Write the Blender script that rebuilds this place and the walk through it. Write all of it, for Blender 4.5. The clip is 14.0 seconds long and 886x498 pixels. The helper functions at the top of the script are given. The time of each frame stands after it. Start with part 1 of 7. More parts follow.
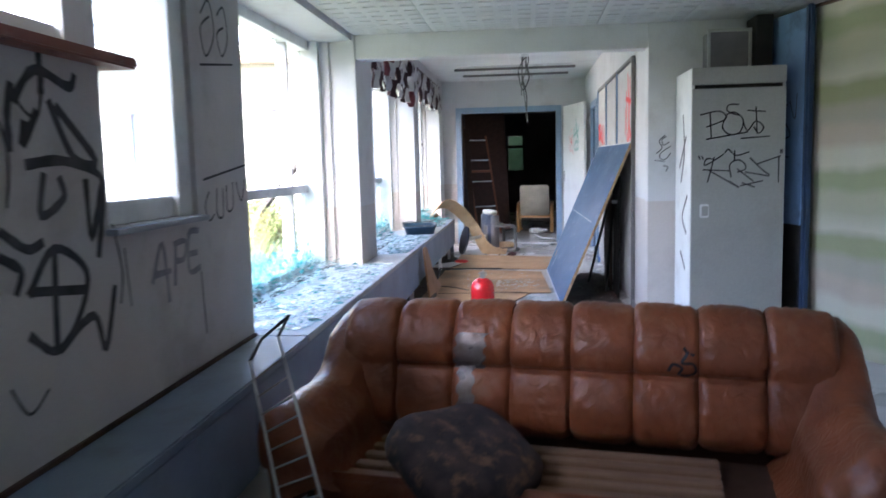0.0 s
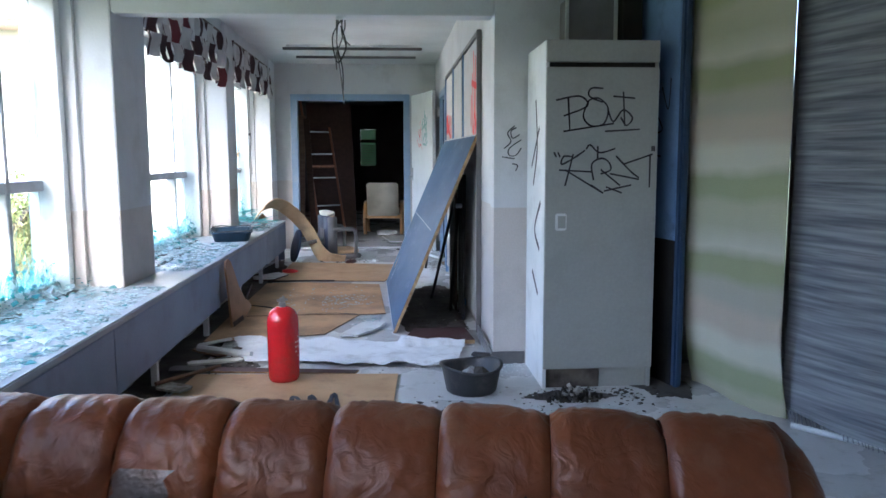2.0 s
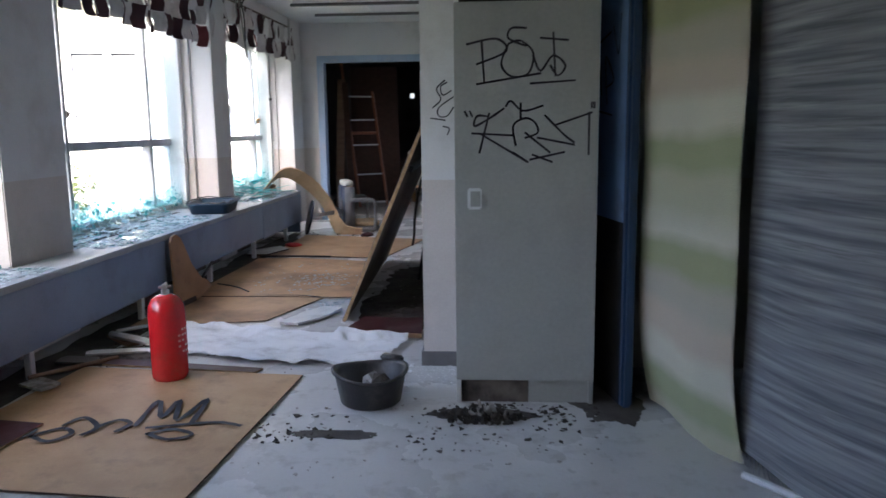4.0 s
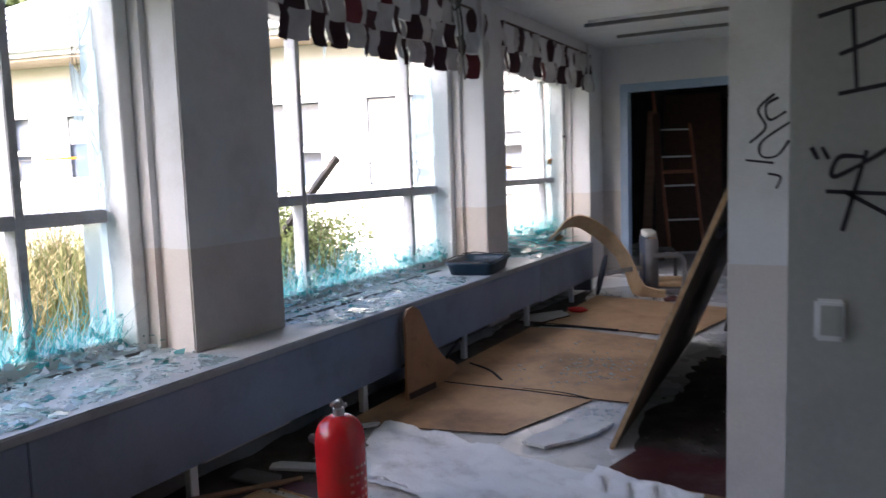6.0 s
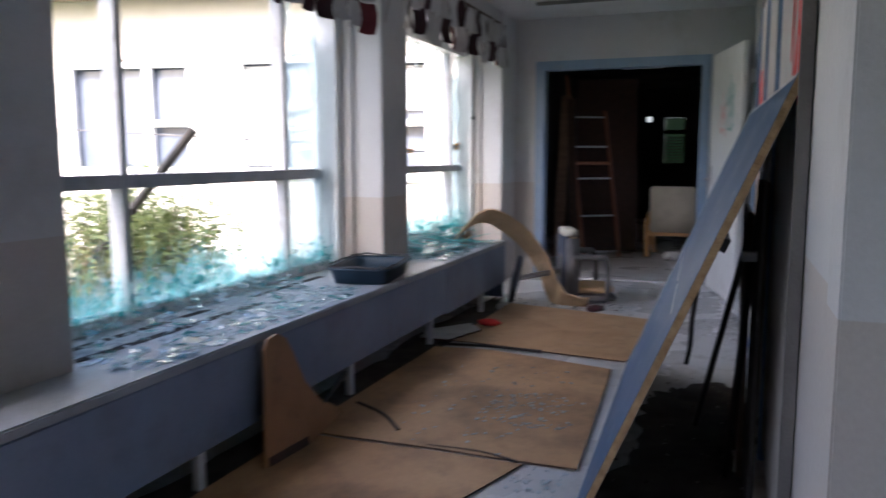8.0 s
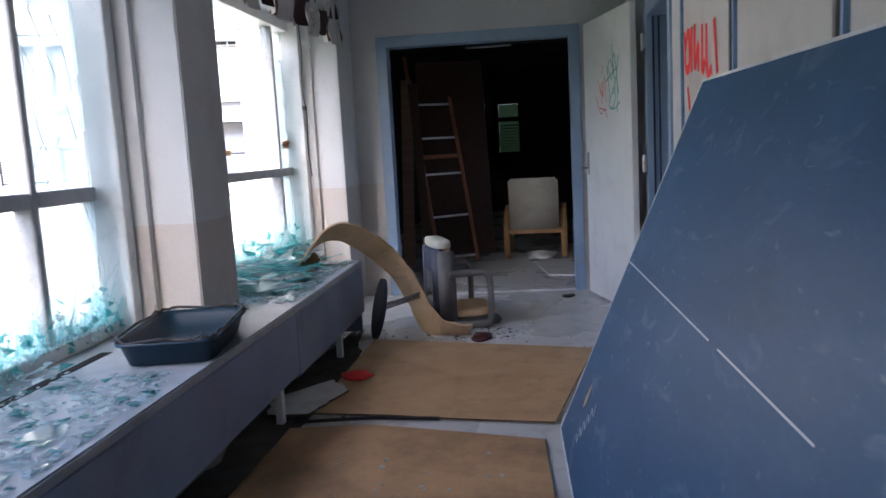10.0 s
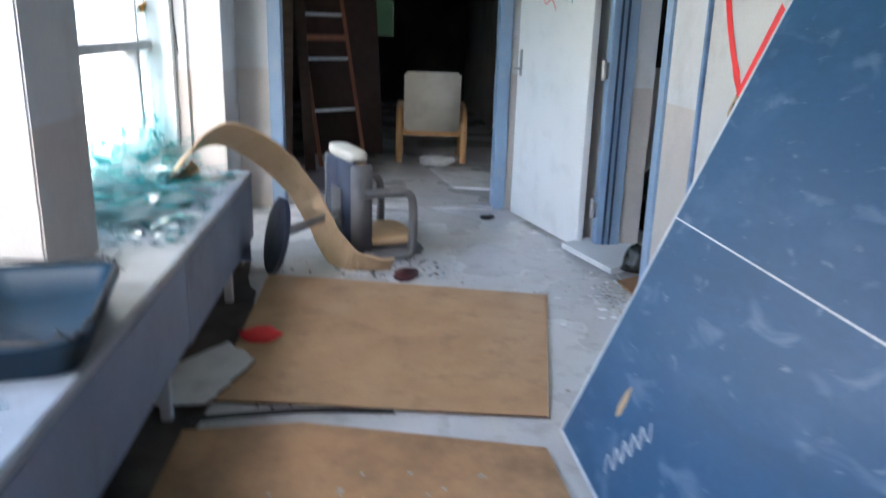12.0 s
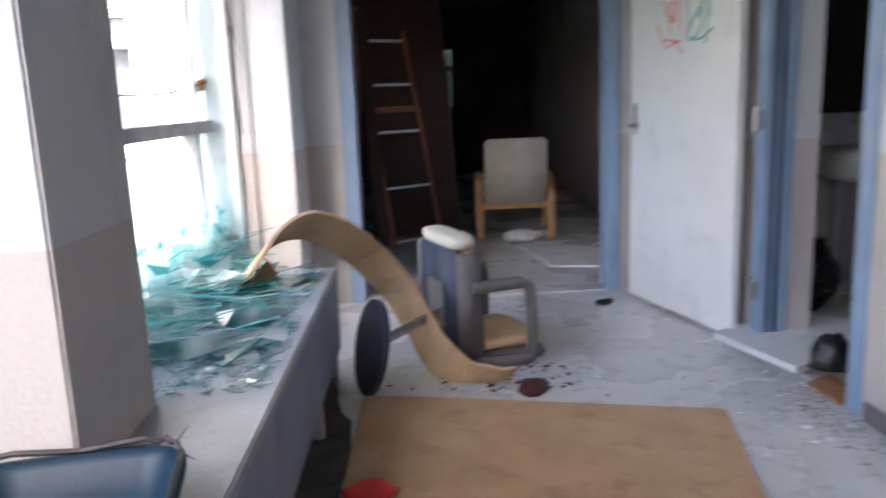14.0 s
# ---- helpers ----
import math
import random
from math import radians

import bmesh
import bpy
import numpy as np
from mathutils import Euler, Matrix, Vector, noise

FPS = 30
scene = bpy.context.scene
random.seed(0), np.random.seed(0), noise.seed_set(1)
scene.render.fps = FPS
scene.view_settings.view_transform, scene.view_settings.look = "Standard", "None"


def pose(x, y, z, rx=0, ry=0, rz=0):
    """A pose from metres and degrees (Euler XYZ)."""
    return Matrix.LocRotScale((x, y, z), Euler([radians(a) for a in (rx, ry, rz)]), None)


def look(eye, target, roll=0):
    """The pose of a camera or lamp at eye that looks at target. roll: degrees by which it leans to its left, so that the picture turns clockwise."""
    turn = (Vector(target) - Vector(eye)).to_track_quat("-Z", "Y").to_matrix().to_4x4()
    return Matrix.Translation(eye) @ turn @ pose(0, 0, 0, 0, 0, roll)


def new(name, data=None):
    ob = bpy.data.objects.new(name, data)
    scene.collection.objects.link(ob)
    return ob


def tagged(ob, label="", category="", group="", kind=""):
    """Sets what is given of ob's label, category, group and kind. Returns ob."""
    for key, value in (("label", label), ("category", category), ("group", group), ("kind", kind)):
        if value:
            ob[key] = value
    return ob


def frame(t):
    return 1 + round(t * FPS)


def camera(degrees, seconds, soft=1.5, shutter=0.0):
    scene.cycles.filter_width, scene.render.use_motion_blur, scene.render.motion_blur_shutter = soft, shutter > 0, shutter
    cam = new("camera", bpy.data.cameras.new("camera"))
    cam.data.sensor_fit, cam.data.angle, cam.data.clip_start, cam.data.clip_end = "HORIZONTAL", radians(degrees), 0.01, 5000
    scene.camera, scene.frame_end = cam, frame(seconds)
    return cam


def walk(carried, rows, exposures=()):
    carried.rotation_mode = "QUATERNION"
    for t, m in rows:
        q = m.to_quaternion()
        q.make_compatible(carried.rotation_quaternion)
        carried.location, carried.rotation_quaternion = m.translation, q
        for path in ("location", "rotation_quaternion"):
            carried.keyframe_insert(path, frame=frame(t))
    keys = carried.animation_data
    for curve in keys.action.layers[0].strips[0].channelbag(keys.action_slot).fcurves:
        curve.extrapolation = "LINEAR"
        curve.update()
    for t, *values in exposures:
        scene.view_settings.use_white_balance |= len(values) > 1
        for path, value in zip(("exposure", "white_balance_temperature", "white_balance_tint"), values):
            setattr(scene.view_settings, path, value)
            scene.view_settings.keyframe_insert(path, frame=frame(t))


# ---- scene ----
cam = camera(60.3, 14.0, shutter=0.5)
PATH = [
    (0, (0.285, 0.176, 1.254), (0.07, 2.153, 1.035), -1.4),
    (0.5, (0.3, 0.487, 1.242), (0.179, 2.475, 1.066), 1.2),
    (1, (0.317, 0.758, 1.226), (0.286, 2.75, 1.051), 0.8),
    (1.5, (0.489, 1.09, 1.25), (0.548, 3.079, 1.047), -1.4),
    (2, (0.575, 1.453, 1.241), (0.712, 3.434, 1.006), -0.2),
    (2.5, (0.678, 1.711, 1.215), (0.741, 3.694, 0.964), -0.0),
    (2.7, (0.789, 1.849, 1.231), (0.812, 3.833, 0.978), -0.2),
    (3.3, (1.14, 1.84, 1.213), (1.13, 3.81, 0.925), -0.2),
    (3.9, (1.53, 2.12, 1.21), (1.42, 4.08, 0.90), -0.5),
    (4.4, (1.62, 2.56, 1.212), (1.32, 4.50, 0.86), -1.6),
    (4.8, (1.549, 2.946, 1.222), (1.143, 4.865, 0.831), -2.4),
    (5, (1.562, 3.035, 1.206), (1.164, 4.962, 0.847), -1.4),
    (5.5, (1.531, 3.354, 1.22), (1.009, 5.265, 0.944), -0.3),
    (6, (1.5, 3.614, 1.252), (0.563, 5.368, 1.045), -1.9),
    (6.5, (1.348, 3.865, 1.228), (0.375, 5.599, 1.009), 0.7),
    (7, (1.211, 4.113, 1.199), (0.02, 5.704, 0.977), -0.5),
    (7.5, (1.182, 4.374, 1.236), (0.082, 6.028, 1.004), -0.7),
    (8, (1.02, 4.669, 1.199), (0.332, 6.531, 0.96), -0.1),
    (8.2, (0.90, 4.806, 1.211), (0.326, 6.705, 0.97), 0.3),
    (10.3, (0.425, 6.119, 1.209), (0.201, 8.087, 0.933), -3.3),
    (10.5, (0.401, 6.27, 1.189), (0.208, 8.229, 0.835), -3.2),
    (11, (0.228, 6.637, 1.158), (0.437, 8.561, 0.656), 2.8),
    (11.5, (0.024, 6.763, 1.226), (0.228, 8.651, 0.601), 12.5),
    (12, (-0.07, 6.879, 1.242), (0.111, 8.791, 0.684), 1.7),
    (12.5, (-0.22, 7.037, 1.247), (-0.03, 9.003, 0.937), -7.4),
    (13, (-0.217, 7.18, 1.243), (0.09, 9.131, 0.929), -6.4),
    (13.5, (-0.304, 7.391, 1.219), (0.043, 9.336, 0.908), -2.3),
    (14, (-0.33, 7.67, 1.179), (-0.277, 9.633, 0.797), -2.3),
]
STOPS = [(0, 4.15, 5650, 17), (1.5, 4.1, 5550, 14), (2.5, 3.57, 5400, 10), (5, 3.42, 6200, 19), (5.5, 3.42, 6150, 19), (6, 2.85, 6050, 19), (6.5, 2.54, 6000, 19), (7.5, 2.5, 5950, 19), (8, 2.7, 5950, 19), (10.5, 2.88, 5700, 16), (11, 3.62, 5650, 12), (11.5, 3.98, 5600, 9), (12, 3.78, 5600, 9), (12.5, 3.45, 5900, 16), (13.5, 3.58, 6050, 19), (14, 3.56, 6000, 18)]
walk(cam, [(t, look(eye, target, roll)) for t, eye, target, roll in PATH], STOPS)

# ---- light ----
world = bpy.data.worlds.new("world")
scene.world = world
world.use_nodes = True
wn = world.node_tree
sky = wn.nodes.new("ShaderNodeTexSky")
sky.sky_type, sky.sun_disc = "NISHITA", False
sky.sun_elevation, sky.sun_rotation = radians(42), radians(180)
sky.air_density, sky.dust_density, sky.ozone_density = 1.0, 6.0, 1.5
wn.links.new(sky.outputs[0], wn.nodes["Background"].inputs[0])
wn.nodes["Background"].inputs[1].default_value = 0.15
sun = new("sun", bpy.data.lights.new("sun", "SUN"))
sun.data.energy, sun.data.angle, sun.data.color = 1.8, radians(14), (1.0, 0.96, 0.90)
sun.matrix_world = look((0, -9, 8), (0, 0, 0))


# ---- materials ----
def surface(name, base, alt, rough=0.6, scale=3.0, fine=70.0, bump=0.15, metal=0.0, stain=None, amount=0.5, stain_scale=2.0, stretch=(1, 1, 1), gloss=0.4):
    """A painted, worn or natural surface: two colours mixed at a large scale, fine grain and relief, and stains."""
    m = bpy.data.materials.new(name)
    m.use_nodes = True
    n, l = m.node_tree.nodes, m.node_tree.links
    b = n["Principled BSDF"]
    tc, mp = n.new("ShaderNodeTexCoord"), n.new("ShaderNodeMapping")
    mp.inputs["Scale"].default_value = stretch
    l.new(tc.outputs["Object"], mp.inputs[0])
    big, small = n.new("ShaderNodeTexNoise"), n.new("ShaderNodeTexNoise")
    big.inputs["Scale"].default_value, big.inputs["Detail"].default_value = scale, 6
    small.inputs["Scale"].default_value, small.inputs["Detail"].default_value = fine, 3
    for t in (big, small):
        l.new(mp.outputs[0], t.inputs["Vector"])
    ramp = n.new("ShaderNodeValToRGB")
    ramp.color_ramp.elements[0].position, ramp.color_ramp.elements[1].position = 0.35, 0.68
    ramp.color_ramp.elements[0].color, ramp.color_ramp.elements[1].color = (*base, 1), (*alt, 1)
    l.new(big.outputs["Fac"], ramp.inputs[0])
    grain = n.new("ShaderNodeMix")
    grain.data_type, grain.blend_type = "RGBA", "OVERLAY"
    grain.inputs[0].default_value = 0.10
    l.new(ramp.outputs[0], grain.inputs[6])
    l.new(small.outputs["Fac"], grain.inputs[7])
    out = grain.outputs[2]
    if stain:
        sn, sr, mx = n.new("ShaderNodeTexNoise"), n.new("ShaderNodeValToRGB"), n.new("ShaderNodeMix")
        sn.inputs["Scale"].default_value, sn.inputs["Detail"].default_value, sn.inputs["Roughness"].default_value = stain_scale, 9, 0.65
        l.new(mp.outputs[0], sn.inputs["Vector"])
        sr.color_ramp.elements[0].position, sr.color_ramp.elements[1].position = 0.52, 0.72
        sr.color_ramp.elements[1].color = (amount, amount, amount, 1)
        l.new(sn.outputs["Fac"], sr.inputs[0])
        mx.data_type = "RGBA"
        l.new(sr.outputs[0], mx.inputs[0])
        l.new(out, mx.inputs[6])
        mx.inputs[7].default_value = (*stain, 1)
        out = mx.outputs[2]
    l.new(out, b.inputs["Base Color"])
    rr = n.new("ShaderNodeMapRange")
    rr.inputs["To Min"].default_value, rr.inputs["To Max"].default_value = max(rough - 0.12, 0.05), min(rough + 0.12, 1)
    l.new(big.outputs["Fac"], rr.inputs["Value"])
    l.new(rr.outputs[0], b.inputs["Roughness"])
    b.inputs["Metallic"].default_value = metal
    b.inputs["Specular IOR Level"].default_value = gloss
    bp = n.new("ShaderNodeBump")
    bp.inputs["Strength"].default_value, bp.inputs["Distance"].default_value = bump, 0.01
    l.new(small.outputs["Fac"], bp.inputs["Height"])
    l.new(bp.outputs[0], b.inputs["Normal"])
    return m


def two_tone(name, low, high, level):
    """Wall paint of two colours that meet at a level."""
    m = surface(name, high, tuple(c * 0.93 for c in high), 0.55, 1.6, 90, 0.12, stain=(0.30, 0.28, 0.25), amount=0.35, stain_scale=2.3)
    n, l = m.node_tree.nodes, m.node_tree.links
    ramp = next(x for x in n if x.type == "VALTORGB")
    tc, sp, st, mx = n.new("ShaderNodeTexCoord"), n.new("ShaderNodeSeparateXYZ"), n.new("ShaderNodeMath"), n.new("ShaderNodeMix")
    st.operation = "GREATER_THAN"
    st.inputs[1].default_value = level
    mx.data_type = "RGBA"
    mx.inputs[6].default_value = (*low, 1)
    l.new(tc.outputs["Object"], sp.inputs[0])
    l.new(sp.outputs[2], st.inputs[0])
    l.new(st.outputs[0], mx.inputs[0])
    grain = next(x for x in n if x.type == "MIX" and x.blend_type == "OVERLAY")
    l.new(ramp.outputs[0], mx.inputs[7])
    l.new(mx.outputs[2], grain.inputs[6])
    return m


def striped(name, colours, axis, width, rough=0.85):
    """Woven cloth with soft bands of colour across one axis."""
    m = surface(name, colours[0], colours[1], rough, 4, 220, 0.4)
    n, l = m.node_tree.nodes, m.node_tree.links
    grain = next(x for x in n if x.type == "MIX" and x.blend_type == "OVERLAY")
    tc, sp, mul, no, ad, ramp = (n.new("ShaderNode" + k) for k in ("TexCoord", "SeparateXYZ", "Math", "TexNoise", "Math", "ValToRGB"))
    l.new(tc.outputs["Object"], sp.inputs[0])
    l.new(tc.outputs["Object"], no.inputs["Vector"])
    no.inputs["Scale"].default_value = 3
    mul.operation, ad.operation = "MULTIPLY", "MULTIPLY_ADD"
    l.new(sp.outputs[axis], mul.inputs[0])
    mul.inputs[1].default_value = 1 / width
    l.new(no.outputs["Fac"], ad.inputs[0])
    ad.inputs[1].default_value = 0.10
    l.new(mul.outputs[0], ad.inputs[2])
    fr = n.new("ShaderNodeMath")
    fr.operation = "FRACT"
    l.new(ad.outputs[0], fr.inputs[0])
    l.new(fr.outputs[0], ramp.inputs[0])
    e = ramp.color_ramp.elements
    e[0].color, e[1].color = (*colours[0], 1), (*colours[0], 1)
    e[0].position, e[1].position = 0.0, 1.0
    for k, c in enumerate(colours[1:], 1):
        p = k / len(colours)
        a = e.new(p - 0.03)
        a.color = (*colours[k - 1], 1)
        a = e.new(p + 0.03)
        a.color = (*c, 1)
    l.new(ramp.outputs[0], grain.inputs[6])
    return m


def glassy(name, tint, clear, rough=0.05):
    """Sheet glass: part clear, part tinted body, with a sharp gloss."""
    m = bpy.data.materials.new(name)
    m.use_nodes = True
    n, l = m.node_tree.nodes, m.node_tree.links
    n.remove(n["Principled BSDF"])
    out = n["Material Output"]
    tr, df, gl, m1, m2, fr, dm = (n.new("ShaderNode" + k) for k in ("BsdfTransparent", "BsdfTranslucent", "BsdfGlossy", "MixShader", "MixShader", "LayerWeight", "BsdfDiffuse"))
    ad = n.new("ShaderNodeMixShader")
    tr.inputs[0].default_value = (*(0.5 + 0.5 * c for c in tint), 1)
    df.inputs[0].default_value = dm.inputs[0].default_value = (*tint, 1)
    gl.inputs["Roughness"].default_value = rough
    ad.inputs[0].default_value = 0.12
    l.new(df.outputs[0], ad.inputs[1])
    l.new(dm.outputs[0], ad.inputs[2])
    m1.inputs[0].default_value = clear
    l.new(ad.outputs[0], m1.inputs[1])
    l.new(tr.outputs[0], m1.inputs[2])
    pw, ma = n.new("ShaderNodeMath"), n.new("ShaderNodeMath")
    pw.operation, ma.operation = "POWER", "MULTIPLY_ADD"
    pw.inputs[1].default_value, ma.inputs[1].default_value, ma.inputs[2].default_value = 4.0, 0.6, 0.05
    fr.inputs[0].default_value = 0.5
    l.new(fr.outputs["Facing"], pw.inputs[0])
    l.new(pw.outputs[0], ma.inputs[0])
    l.new(ma.outputs[0], m2.inputs[0])
    l.new(m1.outputs[0], m2.inputs[1])
    l.new(gl.outputs[0], m2.inputs[2])
    l.new(m2.outputs[0], out.inputs["Surface"])
    return m


WALL = two_tone("wall_paint", (0.54, 0.50, 0.465), (0.62, 0.625, 0.63), 0.95)
WALL_NEAR = surface("old_wall_paint", (0.63, 0.60, 0.58), (0.54, 0.52, 0.51), 0.6, 1.8, 80, 0.15, stain=(0.26, 0.23, 0.20), amount=0.5, stain_scale=2.0)
WHITE = surface("white_gloss_paint", (0.80, 0.81, 0.80), (0.72, 0.74, 0.74), 0.4, 3, 90, 0.06, stain=(0.35, 0.33, 0.3), amount=0.4, stain_scale=5)
# darker copy of the frame white: backlit shade put into the bars' colour
BACKLITBAR = surface("backlit_weathered_bar_paint", (0.46, 0.48, 0.50), (0.36, 0.38, 0.40), 0.5, 4, 90, 0.15, stain=(0.22, 0.20, 0.18), amount=0.6, stain_scale=9)
CEIL = surface("ceiling_paint", (0.64, 0.65, 0.65), (0.57, 0.58, 0.58), 0.75, 2, 120, 0.1, stain=(0.42, 0.40, 0.36), amount=0.35, stain_scale=1.5)
FLOOR = surface("grey_linoleum", (0.68, 0.675, 0.665), (0.56, 0.555, 0.545), 0.28, 1.6, 60, 0.08, stain=(0.20, 0.175, 0.15), amount=0.42, stain_scale=8)
LEDGE = surface("grey_blue_fascia_paint", (0.235, 0.295, 0.405), (0.20, 0.25, 0.345), 0.5, 2.5, 80, 0.08, stain=(0.12, 0.12, 0.13), amount=0.45, stain_scale=4)
LEDGETOP = surface("worn_sill_paint", (0.40, 0.43, 0.46), (0.31, 0.335, 0.365), 0.46, 4, 70, 0.12, stain=(0.20, 0.18, 0.16), amount=0.55, stain_scale=6)
BLUEFRAME = surface("pale_blue_paint", (0.30, 0.41, 0.56), (0.25, 0.35, 0.49), 0.42, 4, 90, 0.06, stain=(0.45, 0.44, 0.42), amount=0.4, stain_scale=9)
BLUEDOOR = surface("blue_door_paint", (0.22, 0.34, 0.55), (0.17, 0.28, 0.47), 0.4, 3, 80, 0.06, stain=(0.02, 0.02, 0.02), amount=0.6, stain_scale=4)
DIRTSHADE = surface("dirt_and_shade", (0.060, 0.052, 0.046), (0.13, 0.115, 0.10), 0.85, 7, 90, 0.4, stain=(0.022, 0.019, 0.017), amount=0.8, stain_scale=5)
SOOT = surface("soot", (0.012, 0.012, 0.012), (0.03, 0.026, 0.022), 0.9, 5, 60, 0.4)
# near-black tone holds the shade of unlit rooms and of the ledge void
DARKWALL = surface("unlit_dark_paint", (0.15, 0.135, 0.12), (0.075, 0.066, 0.06), 0.85, 1.4, 50, 0.25)
LAMINATE = surface("grey_laminate", (0.42, 0.43, 0.395), (0.385, 0.395, 0.37), 0.38, 1.5, 60, 0.03, stain=(0.28, 0.26, 0.22), amount=0.35, stain_scale=3)
SCORCHED = surface("scorched_laminate", (0.20, 0.17, 0.14), (0.035, 0.028, 0.024), 0.7, 9, 60, 0.1, stain=(0.012, 0.010, 0.010), amount=1.0, stain_scale=7)
LEATHER = surface("brown_leather", (0.265, 0.084, 0.034), (0.175, 0.053, 0.022), 0.36, 6, 18, 0.5, stain=(0.30, 0.155, 0.09), amount=0.5, stain_scale=9, gloss=0.42)
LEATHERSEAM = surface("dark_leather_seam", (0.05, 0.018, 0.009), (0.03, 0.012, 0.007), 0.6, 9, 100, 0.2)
TAPE = surface("silver_tape", (0.27, 0.25, 0.25), (0.17, 0.12, 0.10), 0.3, 14, 90, 0.25, metal=0.4)
DARKWOOD = surface("dark_wood", (0.10, 0.055, 0.035), (0.06, 0.032, 0.02), 0.55, 6, 60, 0.2, stretch=(1, 1, 6))
SLATWOOD = surface("slat_wood", (0.30, 0.19, 0.12), (0.22, 0.13, 0.085), 0.5, 5, 60, 0.15, stretch=(0.5, 6, 6))
REDWOOD = surface("red_brown_wood", (0.40, 0.155, 0.08), (0.30, 0.11, 0.055), 0.5, 5, 60, 0.15, stretch=(4, 4, 0.6))
BROWNPANEL = surface("brown_veneer", (0.095, 0.048, 0.034), (0.07, 0.036, 0.026), 0.5, 3, 60, 0.12, stretch=(5, 5, 0.5))
BIRCH = surface("birch_wood", (0.58, 0.34, 0.15), (0.48, 0.27, 0.11), 0.4, 4, 60, 0.1, stretch=(3, 3, 0.7))
PLY = surface("hardboard", (0.58, 0.35, 0.18), (0.47, 0.27, 0.135), 0.5, 1.3, 45, 0.1, stain=(0.15, 0.095, 0.055), amount=0.7, stain_scale=1.9)
ORANGEPLY = surface("orange_plywood", (0.42, 0.22, 0.10), (0.34, 0.17, 0.075), 0.5, 2.2, 50, 0.1, stain=(0.16, 0.08, 0.04), amount=0.5, stain_scale=5, stretch=(2, 2, 0.6))
PLYCLEAN = surface("plywood", (0.52, 0.335, 0.18), (0.44, 0.275, 0.145), 0.5, 2.2, 50, 0.1, stain=(0.20, 0.125, 0.07), amount=0.5, stain_scale=3.2, stretch=(2, 2, 0.6))
MAROON = surface("maroon_board", (0.075, 0.018, 0.018), (0.05, 0.013, 0.013), 0.45, 4, 60, 0.12, stain=(0.2, 0.17, 0.15), amount=0.4, stain_scale=8)
CREAM = surface("cream_canvas", (0.62, 0.58, 0.48), (0.52, 0.48, 0.39), 0.8, 3, 240, 0.3, stain=(0.30, 0.26, 0.2), amount=0.4, stain_scale=4)
FOAM = surface("yellowed_foam", (0.66, 0.47, 0.28), (0.55, 0.37, 0.21), 0.8, 5, 120, 0.35, stain=(0.25, 0.16, 0.1), amount=0.5, stain_scale=6)
NAVY = surface("navy_shell", (0.045, 0.055, 0.09), (0.03, 0.037, 0.06), 0.5, 5, 90, 0.15)
GREYVINYL = surface("grey_vinyl", (0.19, 0.18, 0.175), (0.13, 0.125, 0.12), 0.45, 6, 110, 0.2)
STEEL = surface("worn_steel", (0.50, 0.50, 0.50), (0.36, 0.35, 0.34), 0.35, 9, 120, 0.1, metal=0.9)
BLACKSTEEL = surface("black_steel", (0.02, 0.02, 0.022), (0.035, 0.034, 0.034), 0.45, 9, 100, 0.1, metal=0.3)
BLACKPLASTIC = surface("black_plastic", (0.028, 0.028, 0.03), (0.045, 0.043, 0.042), 0.45, 9, 90, 0.1, stain=(0.16, 0.14, 0.12), amount=0.5, stain_scale=9)
TRAYBLUE = surface("dark_blue_plastic", (0.012, 0.04, 0.07), (0.008, 0.026, 0.048), 0.42, 6, 90, 0.05, gloss=0.35)
RED = surface("red_enamel", (0.62, 0.018, 0.022), (0.50, 0.013, 0.018), 0.22, 3, 60, 0.02, stain=(0.30, 0.04, 0.035), amount=0.5, stain_scale=14, gloss=0.7)
TABLEBLUE = surface("blue_table_paint", (0.024, 0.088, 0.185), (0.020, 0.078, 0.165), 0.47, 2, 60, 0.04, stain=(0.07, 0.14, 0.25), amount=0.5, stain_scale=5.5, stretch=(0.5, 1.1, 1))
for node in PLY.node_tree.nodes:
    if node.type == "VALTORGB" and node.color_ramp.elements[0].position > 0.5:
        node.color_ramp.elements[0].position, node.color_ramp.elements[1].position = 0.44, 0.64
for node in LEATHER.node_tree.nodes:
    if node.type == "TEX_NOISE" and node.inputs["Scale"].default_value == 18:
        node.inputs["Distortion"].default_value = 1.6
for scale, low, high, amount, chalk in ((9, 0.60, 0.74, 0.55, (0.17, 0.25, 0.37)), (26, 0.64, 0.76, 0.5, (0.24, 0.31, 0.42)), (3.2, 0.56, 0.75, 0.5, (0.012, 0.045, 0.10))):
    n, l = TABLEBLUE.node_tree.nodes, TABLEBLUE.node_tree.links
    link = n["Principled BSDF"].inputs["Base Color"].links[0]
    last = link.from_socket
    tn, rm, mx = n.new("ShaderNodeTexNoise"), n.new("ShaderNodeValToRGB"), n.new("ShaderNodeMix")
    tn.inputs["Scale"].default_value, tn.inputs["Detail"].default_value, tn.inputs["Distortion"].default_value = scale, 8, 0.8
    l.new(next(x for x in n if x.type == "MAPPING").outputs[0], tn.inputs["Vector"])
    rm.color_ramp.elements[0].position, rm.color_ramp.elements[1].position = low, high
    rm.color_ramp.elements[1].color = (amount, amount, amount, 1)
    l.new(tn.outputs["Fac"], rm.inputs[0])
    mx.data_type = "RGBA"
    l.new(rm.outputs[0], mx.inputs[0])
    l.new(last, mx.inputs[6])
    mx.inputs[7].default_value = (*chalk, 1)
    l.new(mx.outputs[2], n["Principled BSDF"].inputs["Base Color"])
